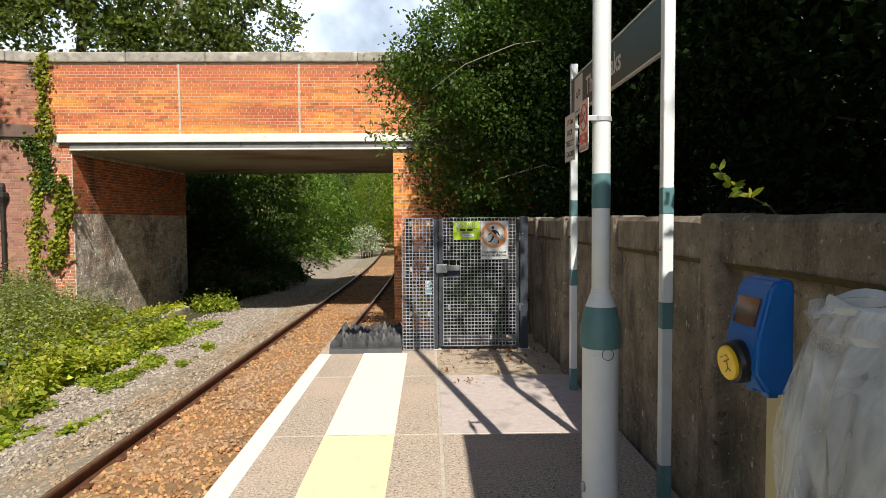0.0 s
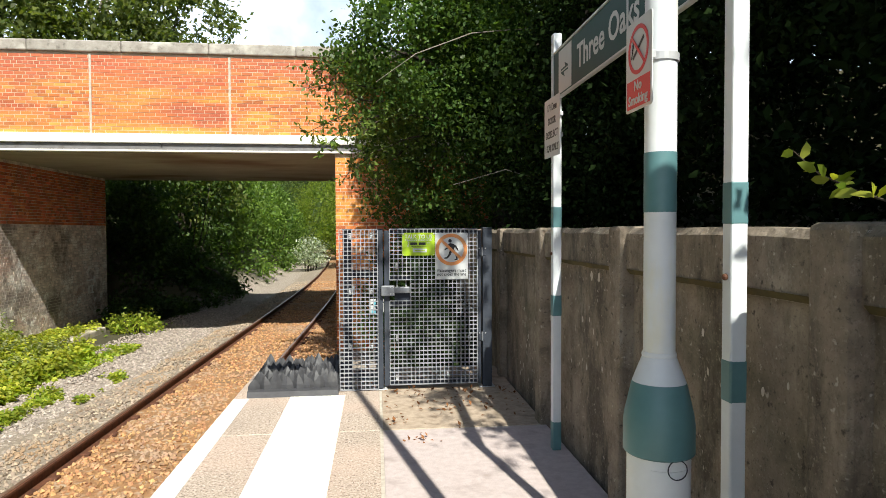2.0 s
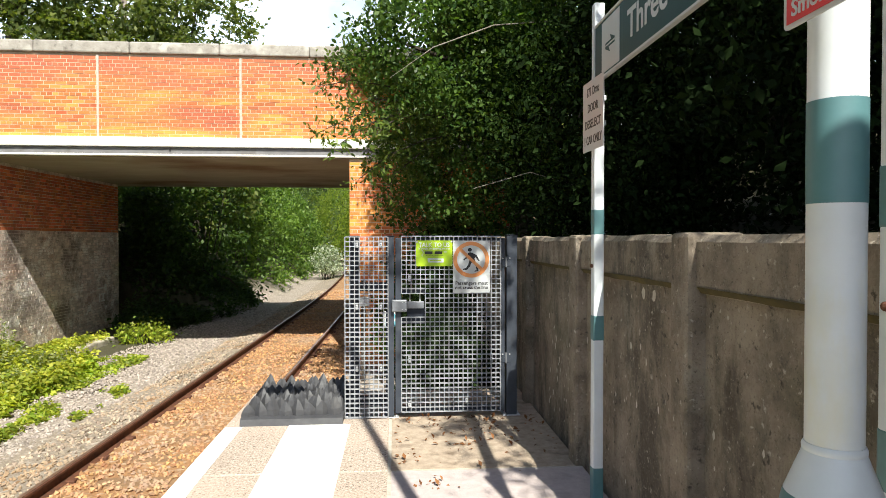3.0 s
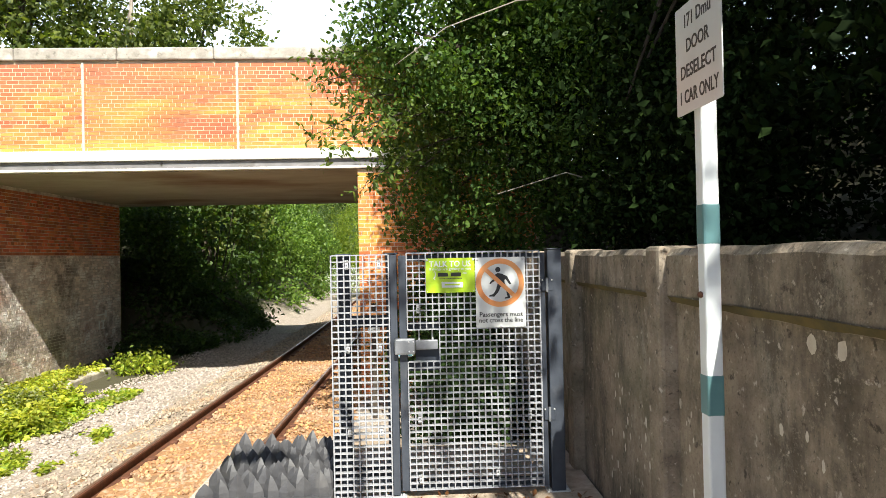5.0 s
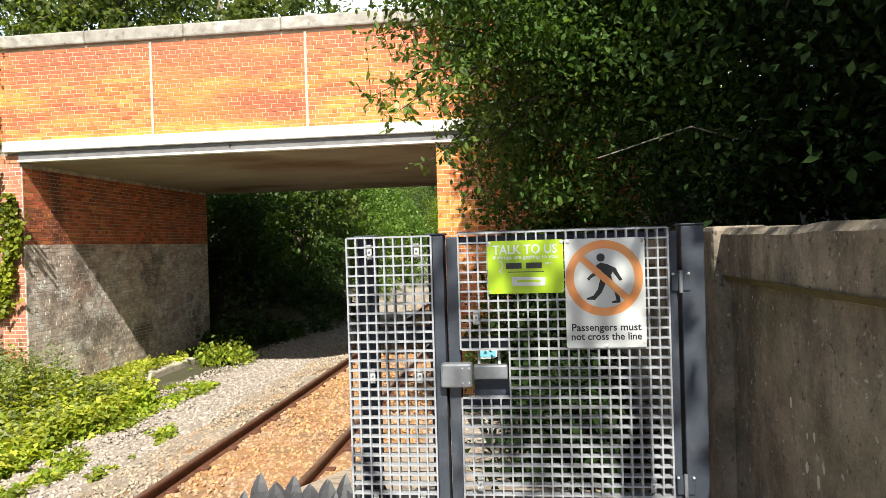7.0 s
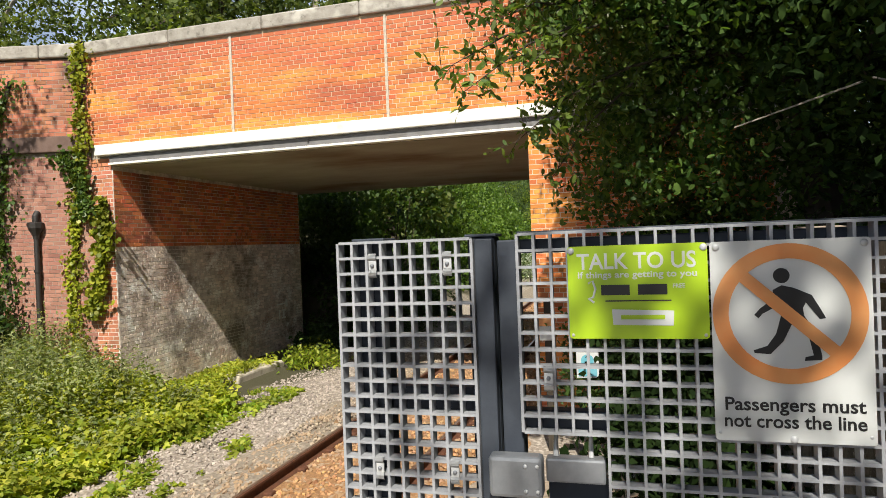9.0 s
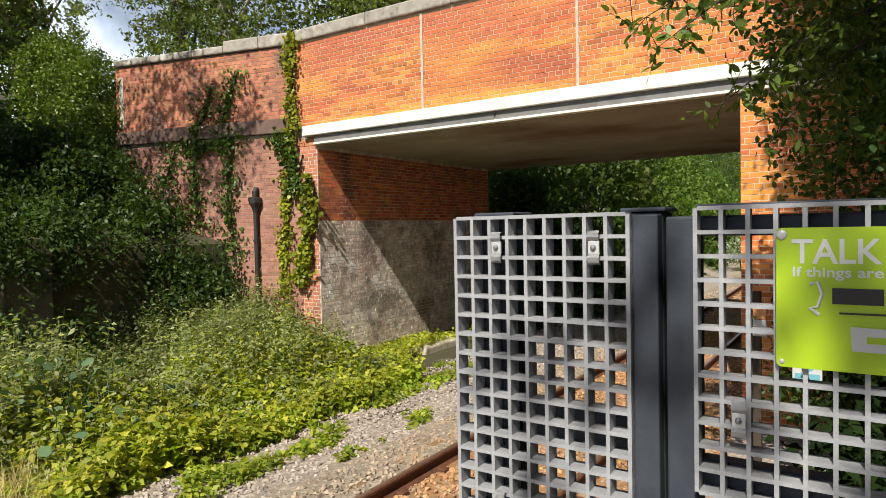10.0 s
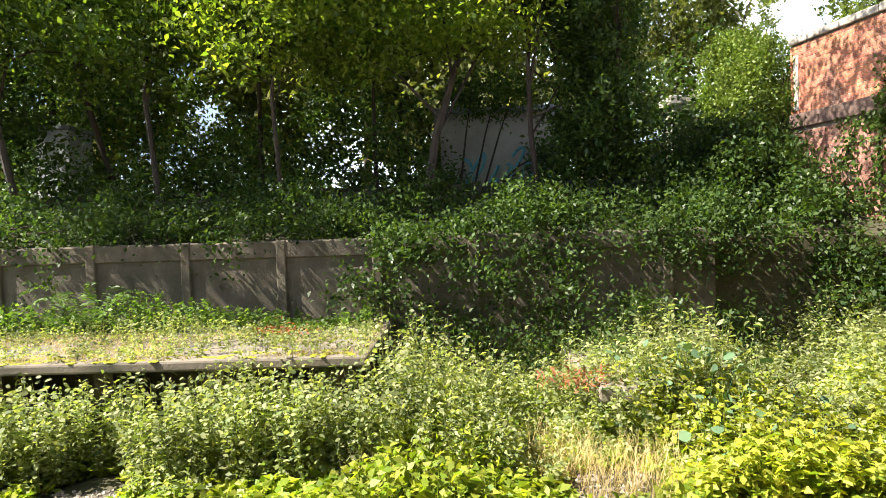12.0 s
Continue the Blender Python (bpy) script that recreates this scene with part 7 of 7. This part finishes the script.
weeds("slab_front_weeds", "tall weeds hiding the front of the old platform", 2100, (-7.56, -6.4, -5, 6.3), 1.12, 20, 0.074, L_NETTLE, low=0.8, oval=True)
weeds("trackbed_cover", "low leafy cover on the old trackbed", 7000, (-10.5, -5.7, -6, 15.0), 0.22, 6, 0.11, L_BRAMBLE, mask=no_slab, stem=False)
weeds("platform_weeds", "weeds growing on the disused platform", 1500, (-10.5, -7.65, -5, 5.72), 0.26, 9, 0.055, L_NETTLE)
weeds("wall_foot_weeds", "leafy weeds along the foot of the bank wall", 560, (-10.55, -9.8, -5, 5.6), 0.48, 12, 0.085, L_BUSH)
weeds("ground_weeds", "low creeping weeds at the gravel's edge", 4200, (-6.3, -4.5, 3, 16.5), 0.10, 7, 0.085, L_BRAMBLE, mask=lambda x, y: noise.noise((x * 1.3, y * 0.8, 4)) > -0.02 + 0.22 * (x > -5.0), stem=False)


def add_shifted():
    """Weeds on the old platform stand on its slab."""
    for name in ("platform_weeds", "wall_foot_weeds"):
        bpy.data.objects[name].location.z += 1.19


add_shifted()


def straw(name, label, n, region, hgt, leaf, z=None):
    t = thing(name, label, "grass", kind="stuff")
    x0, x1, y0, y1 = region
    x, y = rng.uniform(x0, x1, n), rng.uniform(y0, y1, n)
    keep = np.array([noise.noise((p * 0.9, q * 0.9, 15.0)) > -0.1 for p, q in zip(x, y)])
    x, y = x[keep], y[keep]
    n = len(x)
    zz = np.array([height(p, q) if z is None else z for p, q in zip(x, y)])
    H = hgt * rng.uniform(0.4, 1.1, n)
    a = rng.random(n) * 6.28
    ln = rng.uniform(0.2, 1.2, n) * H
    co = np.empty((n, 4, 3))
    side = np.stack((-np.sin(a), np.cos(a), np.zeros(n)), -1) * 0.003
    bot = np.stack((x, y, zz), -1)
    top = np.stack((x + np.cos(a) * ln, y + np.sin(a) * ln, zz + H), -1)
    co[:, 0], co[:, 1], co[:, 2], co[:, 3] = bot - side, bot + side, top + side * 0.3, top - side * 0.3
    part("blade_layer", quads("blade_layer", co.reshape(-1, 3), n, leaf), None, t)


straw("dry_grass", "dry straw-coloured grass among the weeds", 3000, (-7.4, -5.8, 5.8, 9.2), 0.44, L_STRAW)
straw("platform_straw", "dry straw litter on the disused platform", 14000, (-10.0, -7.6, -2.5, 5.75), 0.07, L_STRAW, 0.066)


def add_burdock(x, y, count, hgt, size, label):
    t = thing("broad_leaf_plant", label, "plant", "broad-leaved plants", at=(x, y, height(x, y)))
    pts = np.stack((rng.normal(size=count) * 0.33, rng.normal(size=count) * 0.42, rng.uniform(0.15, 1, count) * hgt), -1)
    part("foliage", leaves("foliage", pts, size, L_BURDOCK, width=0.95, up=1.2, fold=0.08, oval=True), None, t)
    bm = bmesh.new()
    for p in pts[::3]:
        tube(bm, [Vector((p[0] * 0.2, p[1] * 0.2, 0)), Vector(p)], [0.008, 0.004], 5)
    part("stem", bm, L_BURDOCK, t)


add_burdock(-7.5, 9.8, 170, 1.2, 0.13, "grey-green broad-leaved plant among nettles")
add_burdock(-6.9, 10.2, 90, 0.75, 0.12, "grey-green broad-leaved plant among nettles")
bush("bush", "small leafy bush beside the kerb under the bridge", [((-6.3, 18.6, -0.92), (0.62, 0.5, 0.24))], L_BRAMBLE, 0.10, 40, 30, 0.12)
bush("bush", "dark shrubs beyond the end of the abutment", [((-8.1, 24.3, 0.3), (1.3, 1.1, 1.7)), ((-6.7, 25.0, -0.6), (1.0, 1.2, 0.7)), ((-8.6, 24.0, 2.2), (1.2, 0.9, 1.3))], L_BANK, 0.17, 190, 55, 0.25, up=1.0)


def add_fern(x, y, z):
    t = thing("fern", "arching green fern on the disused platform", "fern", at=(x, y, z))
    P, A = [], []
    for k in range(11):
        a = k * 0.6 + rng.normal() * 0.15
        ln = rng.uniform(0.75, 1.05)
        for f in np.linspace(0.15, 1, 22):
            p = np.array([math.cos(a) * ln * f, math.sin(a) * ln * f, 0.75 * ln * math.sin(f * 2.2) + 0.05])
            for sgn in (-1, 1):
                P.append(p)
                A.append(np.array([-math.sin(a) * sgn, math.cos(a) * sgn, -0.1]) * 2.5)
    part("frond_layer", leaves("frond_layer", np.array(P), 0.11, L_FERN, width=0.3, axis=np.array(A), up=0.8), None, t)


add_fern(-9.7, 1.1, 0.065)


def add_dead_fern(x, y, z, label):
    t = thing("dead_fern", label, "fern", at=(x, y, z))
    pts = np.stack((rng.normal(size=160) * 0.16, rng.normal(size=160) * 0.22, np.abs(rng.normal(size=160)) * 0.09 + 0.01), -1)
    part("frond_layer", leaves("frond_layer", pts, 0.10, L_RUSSET, width=0.3, up=0.4), None, t)["kind"] = "stuff"


L_RUSSET = leaf_mat("russet_dead_frond", (0.24, 0.085, 0.04), (0.40, 0.17, 0.08), 0.8, 0.3)
add_dead_fern(-9.2, 4.2, 0.066, "russet dead fern fronds on the disused platform")
add_dead_fern(-7.85, 8.4, -0.42, "russet dead fern fronds on the broken slab")


def add_litter():
    pts = np.stack((rng.uniform(0.1, 1.36, 150), 7.25 - np.abs(rng.normal(size=150)) * 0.45, np.full(150, 0.006)), -1)
    for lx, ly in ((0.36, 5.78), (0.62, 6.55), (0.20, 6.25)):
        pts = np.concatenate((pts, np.stack((lx + rng.normal(size=14) * 0.06, ly + rng.normal(size=14) * 0.05, np.full(14, 0.008)), -1)))
    part("leaf_layer", leaves("leaf_layer", pts, 0.045, L_DEAD, up=3, fold=0.1), None, thing("leaf_litter", "dry fallen leaves and twigs on the paving", "leaves", kind="stuff"))


add_litter()


# ---- single bricks of the parapet's middle panel ----
def add_single_bricks():
    sizes = {}
    count = 0
    row, z = 0, 3.607
    while z + 0.065 <= 5.30:
        length = 0.1025 if row % 4 == 3 else 0.215
        u = -(length + 0.01) * (0.5 if row % 2 else 0.0)
        while u < 12.2:
            a_, b_ = u, u + length
            u += length + 0.01
            if not in_single((a_ + b_) / 2, z):
                continue
            key = length
            if key not in sizes:
                bm = boxed(-length / 2, length / 2, -0.005, 0.02, 0, 0.065, 0.002)
                sizes[key] = finish("brick", bm, M_BRICK_ONE)
            ob = new("brick", sizes[key])
            ob.parent = bridge
            ob.location = (-9.0 + (a_ + b_) / 2, FACE + rng.uniform(-0.002, 0.002), z)
            count += 1
        z += 0.075
        row += 1


add_single_bricks()
